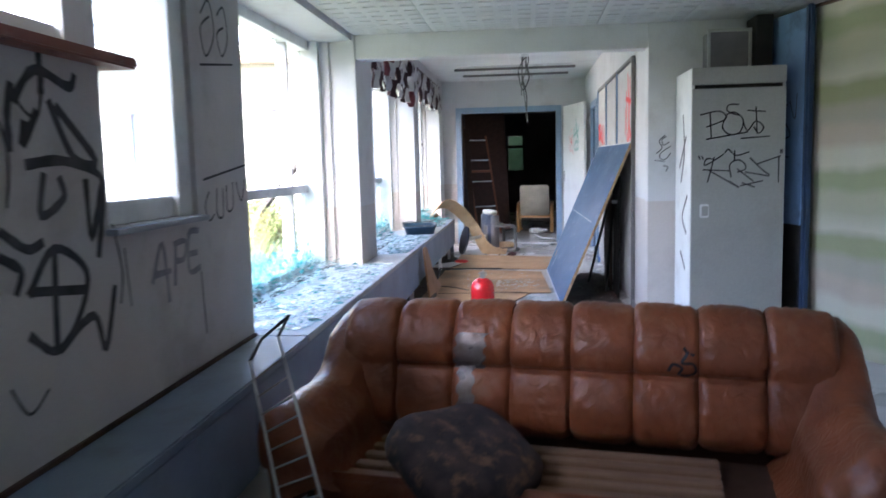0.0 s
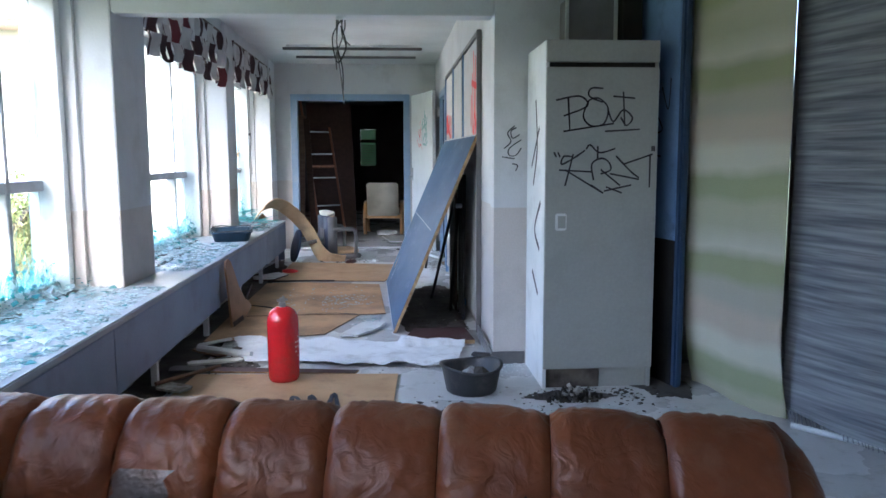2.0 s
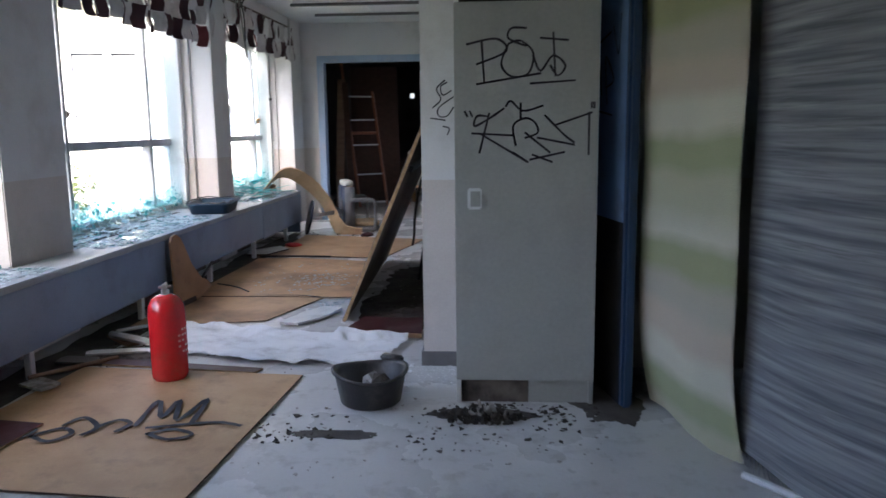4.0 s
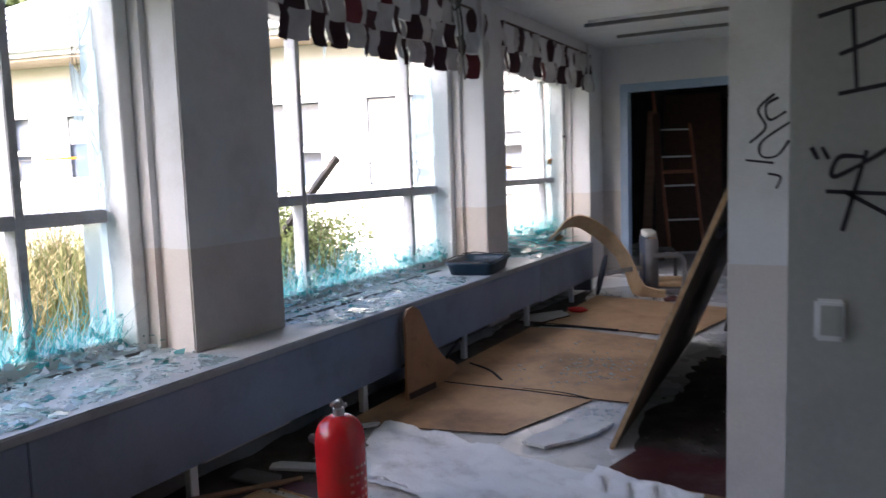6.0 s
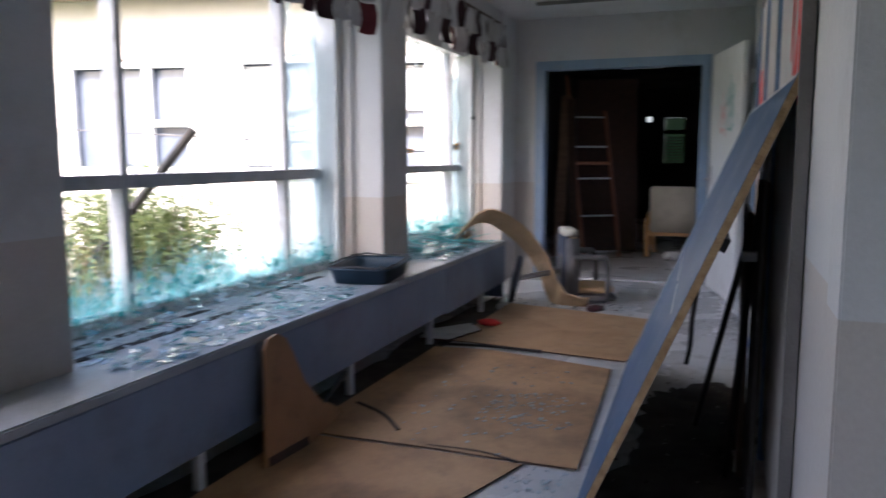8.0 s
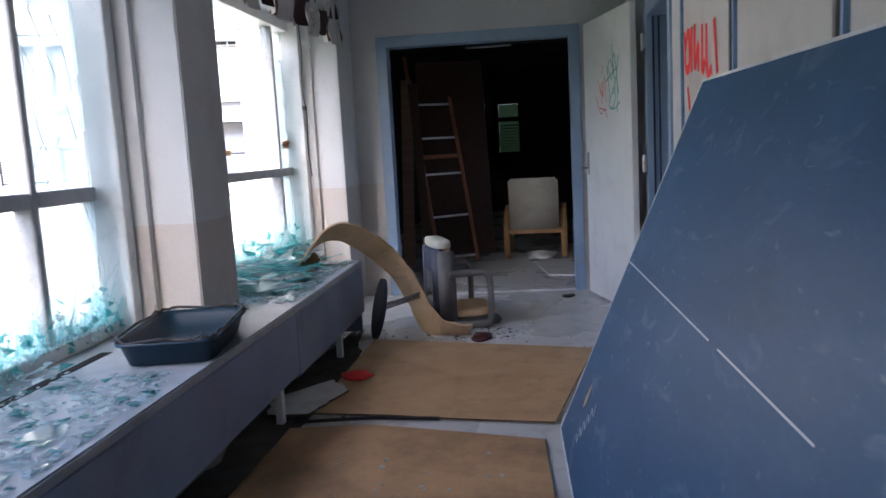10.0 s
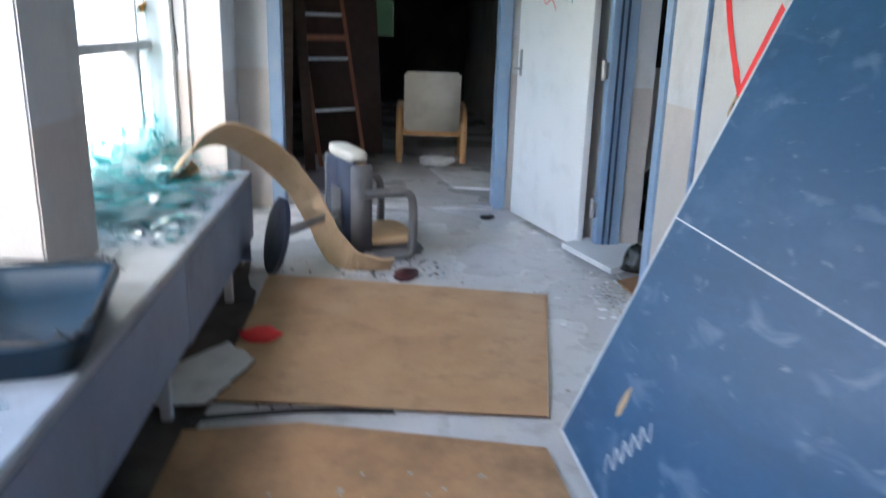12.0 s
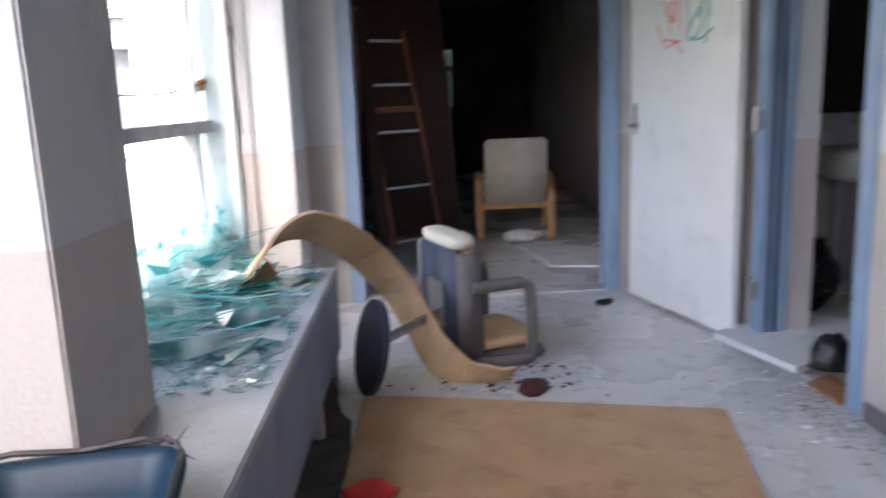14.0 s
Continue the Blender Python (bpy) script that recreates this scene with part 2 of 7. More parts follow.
WHITELINE = surface("white_line_paint", (0.68, 0.70, 0.72), (0.52, 0.55, 0.60), 0.5, 12, 60, 0.05)
CHIP = surface("chipboard_edge", (0.42, 0.29, 0.16), (0.27, 0.17, 0.09), 0.8, 30, 140, 0.5)
UNDERSIDE = surface("chipboard_underside", (0.10, 0.07, 0.05), (0.065, 0.045, 0.035), 0.8, 5, 90, 0.3)
INK = surface("black_marker", (0.018, 0.015, 0.022), (0.035, 0.03, 0.04), 0.5, 25, 120, 0.02)
SPRAY = surface("faded_black_spray", (0.035, 0.037, 0.043), (0.10, 0.10, 0.105), 0.8, 14, 160, 0.05)
GREYSPRAY = surface("thin_grey_spray", (0.24, 0.24, 0.27), (0.36, 0.355, 0.37), 0.8, 14, 160, 0.05)
REDSPRAY = surface("red_spray", (0.80, 0.035, 0.035), (0.70, 0.05, 0.05), 0.6, 12, 160, 0.05)
GREENSPRAY = surface("teal_marker", (0.16, 0.42, 0.38), (0.24, 0.5, 0.45), 0.6, 12, 160, 0.05)
PANELWHITE = surface("aged_white_laminate", (0.56, 0.555, 0.54), (0.50, 0.495, 0.48), 0.5, 2, 90, 0.05, stain=(0.33, 0.30, 0.27), amount=0.35, stain_scale=4)
DOORWHITE = surface("white_door_paint", (0.86, 0.86, 0.84), (0.82, 0.82, 0.80), 0.4, 3, 90, 0.05, stain=(0.6, 0.58, 0.55), amount=0.3, stain_scale=6)
PAPER = surface("crumpled_white_paper", (0.84, 0.85, 0.86), (0.76, 0.77, 0.79), 0.6, 3, 60, 0.25, stain=(0.33, 0.31, 0.30), amount=0.6, stain_scale=5)
WHITEFOAM = surface("white_foam_board", (0.76, 0.76, 0.74), (0.66, 0.66, 0.64), 0.75, 5, 80, 0.2, stain=(0.3, 0.27, 0.23), amount=0.4, stain_scale=8)
VDARK = surface("dark_check_cloth", (0.035, 0.012, 0.018), (0.055, 0.016, 0.022), 0.85, 9, 240, 0.3)
VRED = surface("maroon_check_cloth", (0.17, 0.03, 0.042), (0.13, 0.022, 0.03), 0.85, 9, 240, 0.3)
VWHITE = surface("white_check_cloth", (0.56, 0.55, 0.54), (0.44, 0.43, 0.43), 0.85, 9, 240, 0.3, stain=(0.24, 0.22, 0.2), amount=0.5, stain_scale=7)
GLASSCYAN = glassy("green_tinted_broken_glass", (0.13, 0.50, 0.51), 0.50)
GLASSPALE = glassy("pale_broken_glass", (0.80, 0.90, 0.90), 0.62)
CRACKPANE = glassy("cracked_pane_glass", (0.55, 0.66, 0.69), 0.66)
GLASSSHEET = glassy("crazed_sheet_glass", (0.45, 0.80, 0.81), 0.74)
GLASSEDGE = surface("green_glass_edge", (0.07, 0.33, 0.31), (0.12, 0.45, 0.42), 0.15, 20, 60, 0.02, gloss=0.7)
GLASSDUST = glassy("dusty_glass_crumbs", (0.74, 0.82, 0.84), 0.15, 0.15)
PANE = glassy("dusty_window_pane", (0.55, 0.60, 0.62), 0.86, 0.02)
DARKPANE = surface("dark_pane", (0.10, 0.12, 0.16), (0.16, 0.18, 0.22), 0.08, 2, 40, 0.02, gloss=0.8)
BLIND = surface("white_blind", (0.70, 0.71, 0.70), (0.62, 0.63, 0.62), 0.5, 5, 60, 0.05)
RENDERED = surface("cream_render", (0.80, 0.77, 0.70), (0.73, 0.69, 0.62), 0.85, 0.8, 90, 0.35, stain=(0.4, 0.36, 0.3), amount=0.35, stain_scale=1.2)
ROOF = surface("grey_roof_sheet", (0.42, 0.43, 0.44), (0.36, 0.37, 0.38), 0.45, 1.0, 40, 0.05)
GRASS = surface("lawn", (0.050, 0.066, 0.016), (0.034, 0.048, 0.012), 0.9, 0.7, 30, 0.8, stain=(0.20, 0.19, 0.06), amount=0.6, stain_scale=1.3)
LEAF = surface("shrub_leaf", (0.075, 0.100, 0.026), (0.042, 0.062, 0.015), 0.6, 5, 60, 0.1, stain=(0.12, 0.13, 0.035), amount=0.7, stain_scale=6)
BLADE = surface("tall_grass_blade", (0.10, 0.12, 0.035), (0.07, 0.095, 0.024), 0.7, 3, 40, 0.1, stain=(0.2, 0.18, 0.08), amount=0.7, stain_scale=5)
STRAW = surface("dry_straw", (0.26, 0.22, 0.11), (0.18, 0.16, 0.07), 0.8, 4, 60, 0.1)
BARK = surface("bark", (0.09, 0.065, 0.045), (0.05, 0.037, 0.027), 0.9, 12, 60, 0.6)
TAPEORANGE = surface("orange_plastic_tape", (0.85, 0.30, 0.03), (0.85, 0.42, 0.05), 0.4, 8, 60, 0.05)
TAPEWIRE = surface("grey_cord", (0.16, 0.15, 0.14), (0.1, 0.1, 0.1), 0.6, 20, 80, 0.1)
RUST = surface("rust_red_paint", (0.30, 0.12, 0.09), (0.22, 0.085, 0.06), 0.6, 6, 80, 0.25, stain=(0.4, 0.36, 0.33), amount=0.4, stain_scale=12)
FLORAL = surface("dark_floral_cloth", (0.035, 0.027, 0.03), (0.085, 0.058, 0.055), 0.85, 16, 240, 0.4, stain=(0.33, 0.18, 0.09), amount=0.8, stain_scale=13)
CURTAIN = striped("green_beige_striped_cloth", [(0.48, 0.47, 0.33), (0.37, 0.39, 0.23), (0.62, 0.59, 0.47), (0.54, 0.46, 0.36), (0.46, 0.43, 0.34), (0.37, 0.38, 0.22), (0.63, 0.60, 0.49)], 2, 0.95)
RAGRUG = surface("grey_rag_weave", (0.40, 0.41, 0.43), (0.17, 0.18, 0.20), 0.9, 1.2, 90, 0.5, stain=(0.07, 0.07, 0.08), amount=0.7, stain_scale=1.4, stretch=(1.4, 1.4, 34))
SOFFIT = surface("brown_eave_paint", (0.40, 0.33, 0.25), (0.33, 0.27, 0.20), 0.7, 2, 60, 0.1)
NAVYSTEEL = surface("navy_steel_paint", (0.04, 0.075, 0.15), (0.025, 0.045, 0.09), 0.4, 3, 80, 0.06, stain=(0.015, 0.015, 0.015), amount=0.7, stain_scale=4)
DEBRIS = surface("plaster_crumbs", (0.50, 0.48, 0.45), (0.22, 0.19, 0.16), 0.9, 30, 90, 0.3)
DARKDEBRIS = surface("charred_scraps", (0.035, 0.03, 0.027), (0.09, 0.075, 0.06), 0.9, 30, 90, 0.3)
BLACKBAG = surface("black_bag", (0.02, 0.022, 0.02), (0.035, 0.04, 0.032), 0.25, 8, 40, 0.5)


# ---- helpers of this scene ----
def box(bm, x0, x1, y0, y1, z0, z1, bevel=0.0, m=None):
    t = (m or Matrix()) @ Matrix.Translation(((x0 + x1) / 2, (y0 + y1) / 2, (z0 + z1) / 2)) @ Matrix.Diagonal((x1 - x0, y1 - y0, z1 - z0, 1))
    r = bmesh.ops.create_cube(bm, size=1, matrix=t)
    if bevel:
        edges = list({e for v in r["verts"] for e in v.link_edges})
        bmesh.ops.bevel(bm, geom=edges, offset=bevel, segments=2, affect="EDGES")
    return bm


def rod(bm, a, b, r, r2=None, n=8):
    a, b = Vector(a), Vector(b)
    q = (b - a).to_track_quat("Z", "Y").to_matrix().to_4x4()
    bmesh.ops.create_cone(bm, cap_ends=True, segments=n, radius1=r, radius2=r if r2 is None else r2, depth=(b - a).length, matrix=Matrix.Translation((a + b) / 2) @ q)
    return bm


def tube(bm, pts, r, n=7):
    """A round bar swept along a path."""
    pts = [Vector(p) for p in pts]
    rows, side = [], None
    for i, p in enumerate(pts):
        d = (pts[min(i + 1, len(pts) - 1)] - pts[max(i - 1, 0)]).normalized()
        side = d.orthogonal() if side is None else side - d * side.dot(d)
        side.normalize()
        up = d.cross(side)
        rows.append([bm.verts.new(p + (side * math.cos(a) + up * math.sin(a)) * r) for a in (6.283185 * k / n for k in range(n))])
    for a, b in zip(rows, rows[1:]):
        for k in range(n):
            bm.faces.new((a[k], a[(k + 1) % n], b[(k + 1) % n], b[k]))
    bm.faces.new(rows[0][::-1])
    bm.faces.new(rows[-1])
    return bm


def smooth_path(pts, k=6):
    pts = [Vector(p) for p in pts]
    out = []
    for i in range(len(pts) - 1):
        p0, p1, p2, p3 = pts[max(i - 1, 0)], pts[i], pts[i + 1], pts[min(i + 2, len(pts) - 1)]
        for j in range(k):
            t = j / k
            out.append(0.5 * (2 * p1 + (p2 - p0) * t + (2 * p0 - 5 * p1 + 4 * p2 - p3) * t * t + (3 * p1 - p0 - 3 * p2 + p3) * t ** 3))
    return out + [pts[-1]]


def mesh(name, bm, material, shade=False):
    me = bpy.data.meshes.new(name)
    bmesh.ops.recalc_face_normals(bm, faces=bm.faces)
    if shade:
        for f in bm.faces:
            f.smooth = True
    bm.to_mesh(me)
    bm.free()
    me.materials.append(material)
    return me


def part(name, bm, material, parent=None, label="", shade=False):
    ob = new(name, mesh(name, bm, material, shade))
    if parent:
        ob.parent = parent
    return tagged(ob, label)


def thing(name, m, label, category, group="", kind=""):
    ob = new(name)
    ob.empty_display_size = 0.1
    ob.matrix_basis = m
    return tagged(ob, label, category, group, kind)


def solid(name, bm, material, label, kind="structure", category="", shade=False):
    return tagged(part(name, bm, material, None, "", shade), label, category or name.split("_")[0], "", kind)


def grid_wall(bm, m, u0, u1, v0, v1, thick, holes, weld=False):
    """A wall in the plane u, v of m, with rectangular openings (u0, u1, v0, v1) right through it."""
    us = sorted({u0, u1, *(h[0] for h in holes), *(h[1] for h in holes)})
    vs = sorted({v0, v1, *(h[2] for h in holes), *(h[3] for h in holes)})
    for a, b in zip(us, us[1:]):
        run = None
        for c, d in zip(vs, vs[1:]):
            hole = any(h[0] < (a + b) / 2 < h[1] and h[2] < (c + d) / 2 < h[3] for h in holes)
            if not hole:
                run = (run[0], d) if run else (c, d)
            if run and (hole or weld or d == v1):
                box(bm, a, b, 0, thick, *run, m=m)
                run = None
    if weld:
        bmesh.ops.remove_doubles(bm, verts=bm.verts, dist=1e-4)
    return bm


def strokes(name, lines, m, width, material, parent, label="", proud=0.0018):
    """Strokes of paint on a surface: ribbons a hair proud of the plane u, v of m."""
    bm = bmesh.new()
    for i, line in enumerate(lines):
        pts = smooth_path([(u, v, 0) for u, v in line], 5) if len(line) > 2 else [Vector((u, v, 0)) for u, v in line]
        rows = []
        lift = proud + 0.00012 * i
        for j, p in enumerate(pts):
            d = (pts[min(j + 1, len(pts) - 1)] - pts[max(j - 1, 0)])
            d = d.normalized() if d.length else Vector((1, 0, 0))
            s = Vector((-d.y, d.x, 0)) * width * (0.42 + 0.14 * noise.noise(p * 30 + Vector((i, 0, 0))))
            if j == 0:
                p = p - d * width * 0.3
            if j == len(pts) - 1:
                p = p + d * width * 0.3
            rows.append([bm.verts.new(m @ Vector((q.x, q.y, lift))) for q in (p - s, p + s)])
        for a, b in zip(rows, rows[1:]):
            bm.faces.new((a[0], a[1], b[1], b[0]))
    return part(name, bm, material, parent, label)


def plate(bm, outline, z0, z1, m=None):
    """A flat plate with the given outline."""
    m = m or Matrix()
    lo = [bm.verts.new(m @ Vector((x, y, z0))) for x, y in outline]
    hi = [bm.verts.new(m @ Vector((x, y, z1))) for x, y in outline]
    bm.faces.new(lo[::-1])
    bm.faces.new(hi)
    for i in range(len(lo)):
        j = (i + 1) % len(lo)
        bm.faces.new((lo[i], lo[j], hi[j], hi[i]))
    return bm


def pillow(bm, sx, sy, sz, m, e=0.45, nu=16, nv=10):
    """A padded, box-like cushion."""
    def f(c, p):
        return math.copysign(abs(c) ** p, c)
    rings = []
    for i in range(nv + 1):
        v = -math.pi / 2 + math.pi * i / nv
        rings.append([bm.verts.new(m @ Vector((sx * f(math.cos(v), e) * f(math.cos(u), e), sy * f(math.cos(v), e) * f(math.sin(u), e), sz * f(math.sin(v), e)))) for u in (2 * math.pi * j / nu for j in range(nu))])
    for a, b in zip(rings, rings[1:]):
        for j in range(nu):
            k = (j + 1) % nu
            bm.faces.new((a[j], a[k], b[k], b[j]))
    bmesh.ops.remove_doubles(bm, verts=bm.verts, dist=1e-5)
    return bm


def band(bm, pts, across, width, thick):
    """A strip of given width and thickness bent along a path."""
    pts = smooth_path(pts, 5)
    rows = []
    for j, p in enumerate(pts):
        d = (pts[min(j + 1, len(pts) - 1)] - pts[max(j - 1, 0)]).normalized()
        s = (across - d * across.dot(d)).normalized()
        u = s.cross(d) * thick / 2
        s = s * width / 2
        rows.append([bm.verts.new(q) for q in (p - s - u, p + s - u, p + s + u, p - s + u)])
    for a, b in zip(rows, rows[1:]):
        for j in range(4):
            k = (j + 1) % 4
            bm.faces.new((a[j], a[k], b[k], b[j]))
    bm.faces.new(rows[0])
    bm.faces.new(rows[-1][::-1])
    return bm


def axes(x, y, z, o):
    """A matrix from its three axes and its origin."""
    return Matrix(((x[0], y[0], z[0], o[0]), (x[1], y[1], z[1], o[1]), (x[2], y[2], z[2], o[2]), (0, 0, 0, 1)))


def on_west(x):
    return axes((0, 1, 0), (0, 0, 1), (1, 0, 0), (x, 0, 0))


def on_east(x):
    return axes((0, 1, 0), (0, 0, 1), (-1, 0, 0), (x, 0, 0))


def on_front(y):
    return axes((1, 0, 0), (0, 0, 1), (0, -1, 0), (0, y, 0))


# ---- structure ----
SILL, NEARCEIL, CEILING, HEAD = 0.50, 2.24, 2.53, 2.20
PIER_IN, GLASS, NEARWALL = -0.975, -1.38, -0.95

solid("floor", box(bmesh.new(), -1.45, 3.1, -1.6, 20.2, -0.12, 0), FLOOR, "worn dirty grey linoleum floor strewn with debris", category="floor")


def wall_west():
    bm = bmesh.new()
    m = pose(NEARWALL, 0, 0, 0, 0, 90)
    # near room: solid wall with a tall window and a high strip window
    # strip window lengthened out of view, y -0.3 to 0.7, to add light
    grid_wall(bm, m, -1.6, 3.49, 0, CEILING + 0.1, 0.15, [(2.33, 2.96, 1.09, HEAD), (-0.3, 2.33, 1.60, HEAD)])
    box(bm, -1.445, NEARWALL - 0.15, 3.40, 3.49, 0, SILL - 0.04)
    box(bm, -1.445, NEARWALL - 0.15, 3.40, 3.49, HEAD, CEILING + 0.1)
    near = solid("wall_west_near", bm, WALL_NEAR, "stained white plaster wall covered in black graffiti", category="wall")
    bm = bmesh.new()
    box(bm, -1.445, -1.345, 3.49, 12.16, -0.3, SILL - 0.03)
    box(bm, -1.445, -1.0, 3.49, 12.16, HEAD, CEILING + 0.1)
    solid("wall_west", bm, WALL, "white painted window wall above and below the broken windows", category="wall")
    for y0, y1 in ((5.955, 6.555), (8.99, 9.395), (11.67, 12.16)):
        bm = box(bmesh.new(), -1.11, PIER_IN, y0, y1, 0, CEILING, 0.006)
        box(bm, -1.19, -1.105, y0 + 0.035, y1 - 0.035, 0, CEILING)
        box(bm, -1.445, -1.185, y0, y1, 0, HEAD)
        solid("pier", bm, WALL, "white and beige painted pier between broken windows", category="pier")
    return near


west_near = wall_west()


def wall_east():
    m = pose(1.217 + 0.12, 0, 0, 0, 0, 90)
    bm = grid_wall(bmesh.new(), m, 6.1, 12.16, 0, CEILING + 0.1, 0.12, [(10.20, 11.12, 0, 2.06)])
    solid("wall_east", bm, WALL, "white corridor wall with beige lower band", category="wall")
    # wall stub beside the cupboard, with the beam over the passage
    bm = box(bmesh.new(), 1.19, 3.0, 5.955, 6.1, 0, CEILING + 0.1, 0.004)
    stub = solid("wall_stub", bm, WALL, "white and beige wall end beside the cupboard, tagged in black marker", category="wall")
    bm = box(bmesh.new(), PIER_IN, 1.188, 5.965, 6.12, 2.062, CEILING, 0.006)
    solid("beam", bm, WALL, "white painted beam across the passage", category="beam")
    strokes("marker_tag", [[(1.32, 1.42), (1.29, 1.40), (1.30, 1.36), (1.34, 1.38)], [(1.35, 1.35), (1.28, 1.30), (1.28, 1.26), (1.32, 1.26), (1.35, 1.30)], [(1.30, 1.21), (1.33, 1.20), (1.32, 1.17)], [(1.25, 1.30), (1.29, 1.34), (1.27, 1.39), (1.31, 1.43)], [(1.24, 1.25), (1.31, 1.24)]], on_front(5.955), 0.008, INK, stub, "scrawled black marker tag")
    part("skirting", box(bmesh.new(), 1.183, 1.38, 5.945, 5.953, 0, 0.075), GREYVINYL, stub, "grey skirting board")
    part("side_skirting", box(bmesh.new(), 1.178, 1.188, 5.945, 6.7, 0, 0.075), GREYVINYL, stub, "grey skirting board")
    return stub


wall_stub = wall_east()

# far wall with the wide opening
bm = grid_wall(bmesh.new(), pose(0, 12.16, 0), -1.445, 1.355, 0, CEILING + 0.1, 0.14, [(-0.77, 0.86, 0, 2.125)])
solid("wall_north", bm, WALL, "white end wall with beige lower band round a wide doorway", category="wall")
# closing walls of the near room and of the dark room
solid("wall_south", grid_wall(bmesh.new(), pose(0, -1.7, 0), -1.445, 3.1, 0, 2.6, 0.1, []), WALL_NEAR, "plain plaster wall of the near room", category="wall")
solid("wall_near_east", grid_wall(bmesh.new(), pose(3.1, 0, 0, 0, 0, 90), -1.6, 5.955, 0, 2.6, 0.1, []), WALL_NEAR, "plain plaster wall of the near room", category="wall")
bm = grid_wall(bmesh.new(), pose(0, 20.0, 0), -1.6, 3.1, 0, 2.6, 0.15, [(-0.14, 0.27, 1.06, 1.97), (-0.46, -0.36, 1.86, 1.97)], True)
solid("wall_dark_room_end", bm, DARKWALL, "dark end wall with a small window, unlit shade in its paint", category="wall")
solid("wall_dark_room_west", grid_wall(bmesh.new(), pose(-1.45, 0, 0, 0, 0, 90), 12.3, 20.0, 0, 2.6, 0.15, []), DARKWALL, "dark side wall, unlit shade in its paint", category="wall")
# the hole is out of view, added to brighten the dark room
solid("wall_dark_room_east", grid_wall(bmesh.new(), pose(1.6, 0, 0, 0, 0, 90), 12.3, 20.0, 0, 2.6, 0.15, [(12.6, 13.4, 1.2, 2.0)]), WALL_NEAR, "grey side wall with an unseen opening added for light", category="wall")
# this opening lies out of view and is added to light the basin
bm = grid_wall(bmesh.new(), pose(2.65, 0, 0, 0, 0, 90), 9.2, 12.1, 0, 2.6, 0.1, [(10.0, 10.5, 1.6, 2.0)])
box(bm, 1.32, 2.65, 9.1, 9.2, 0, 2.6)
box(bm, 1.32, 2.65, 12.1, 12.2, 0, 2.6)
solid("wall_washroom", bm, WALL_NEAR, "dirty grey wall of a side washroom, unseen opening added for light", category="wall")


def perforated_ceiling():
    """Acoustic panels with rows of slots, one mesh."""
    bm = bmesh.new()
    box(bm, -1.0, 3.1, -1.6, 5.965, NEARCEIL + 0.03, NEARCEIL + 0.1)
    y = -1.6
    while y < 5.96:
        x = -0.98
        while x < 3.0:
            x1, y1 = min(x + 0.592, 3.05), min(y + 0.592, 5.965)
            if y > 1.0 and x < 1.9:
                n = 5
                w = (x1 - x) / n
                for i in range(n):
                    a = x + i * w
                    box(bm, a, a + w * 0.3, y, y1, NEARCEIL, NEARCEIL + 0.012)
                    for k in range(4):
                        h = (y1 - y) / 4
                        box(bm, a + w * 0.3, a + w, y + k * h, y + k * h + h * 0.78, NEARCEIL, NEARCEIL + 0.012)
            else:
                box(bm, x, x1, y, y1, NEARCEIL, NEARCEIL + 0.012)
            x += 0.6
        y += 0.6
    box(bm, -1.0, 3.1, -1.6, 5.965, NEARCEIL + 0.012, NEARCEIL + 0.02)
    return bm


solid("ceiling_near", perforated_ceiling(), CEIL, "white perforated acoustic panel ceiling, stained", category="ceiling")
bm = bmesh.new()
for y in (6.12, 7.33, 8.54, 9.75, 10.96):
    for x0, x1 in ((-0.975, 0.11), (0.115, 1.235)):
        box(bm, x0, x1, y, y + 1.204, CEILING, CEILING + 0.02)
box(bm, -1.445, 1.32, 6.0, 12.2, CEILING + 0.02, CEILING + 0.1)
solid("ceiling_corridor", bm, CEIL, "white painted board ceiling with thin joints", category="ceiling")
solid("ceiling_dark_room", box(bmesh.new(), -1.6, 3.1, 12.2, 20.1, 2.5, 2.6), DARKWALL, "dark ceiling, unlit shade in its paint", category="ceiling")
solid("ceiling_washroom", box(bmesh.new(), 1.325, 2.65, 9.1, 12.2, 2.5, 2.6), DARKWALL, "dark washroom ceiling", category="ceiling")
solid("roof_slab", box(bmesh.new(), -1.55, 3.3, -1.9, 20.4, 2.66, 2.8), ROOF, "flat roof slab over the wing", category="roof")


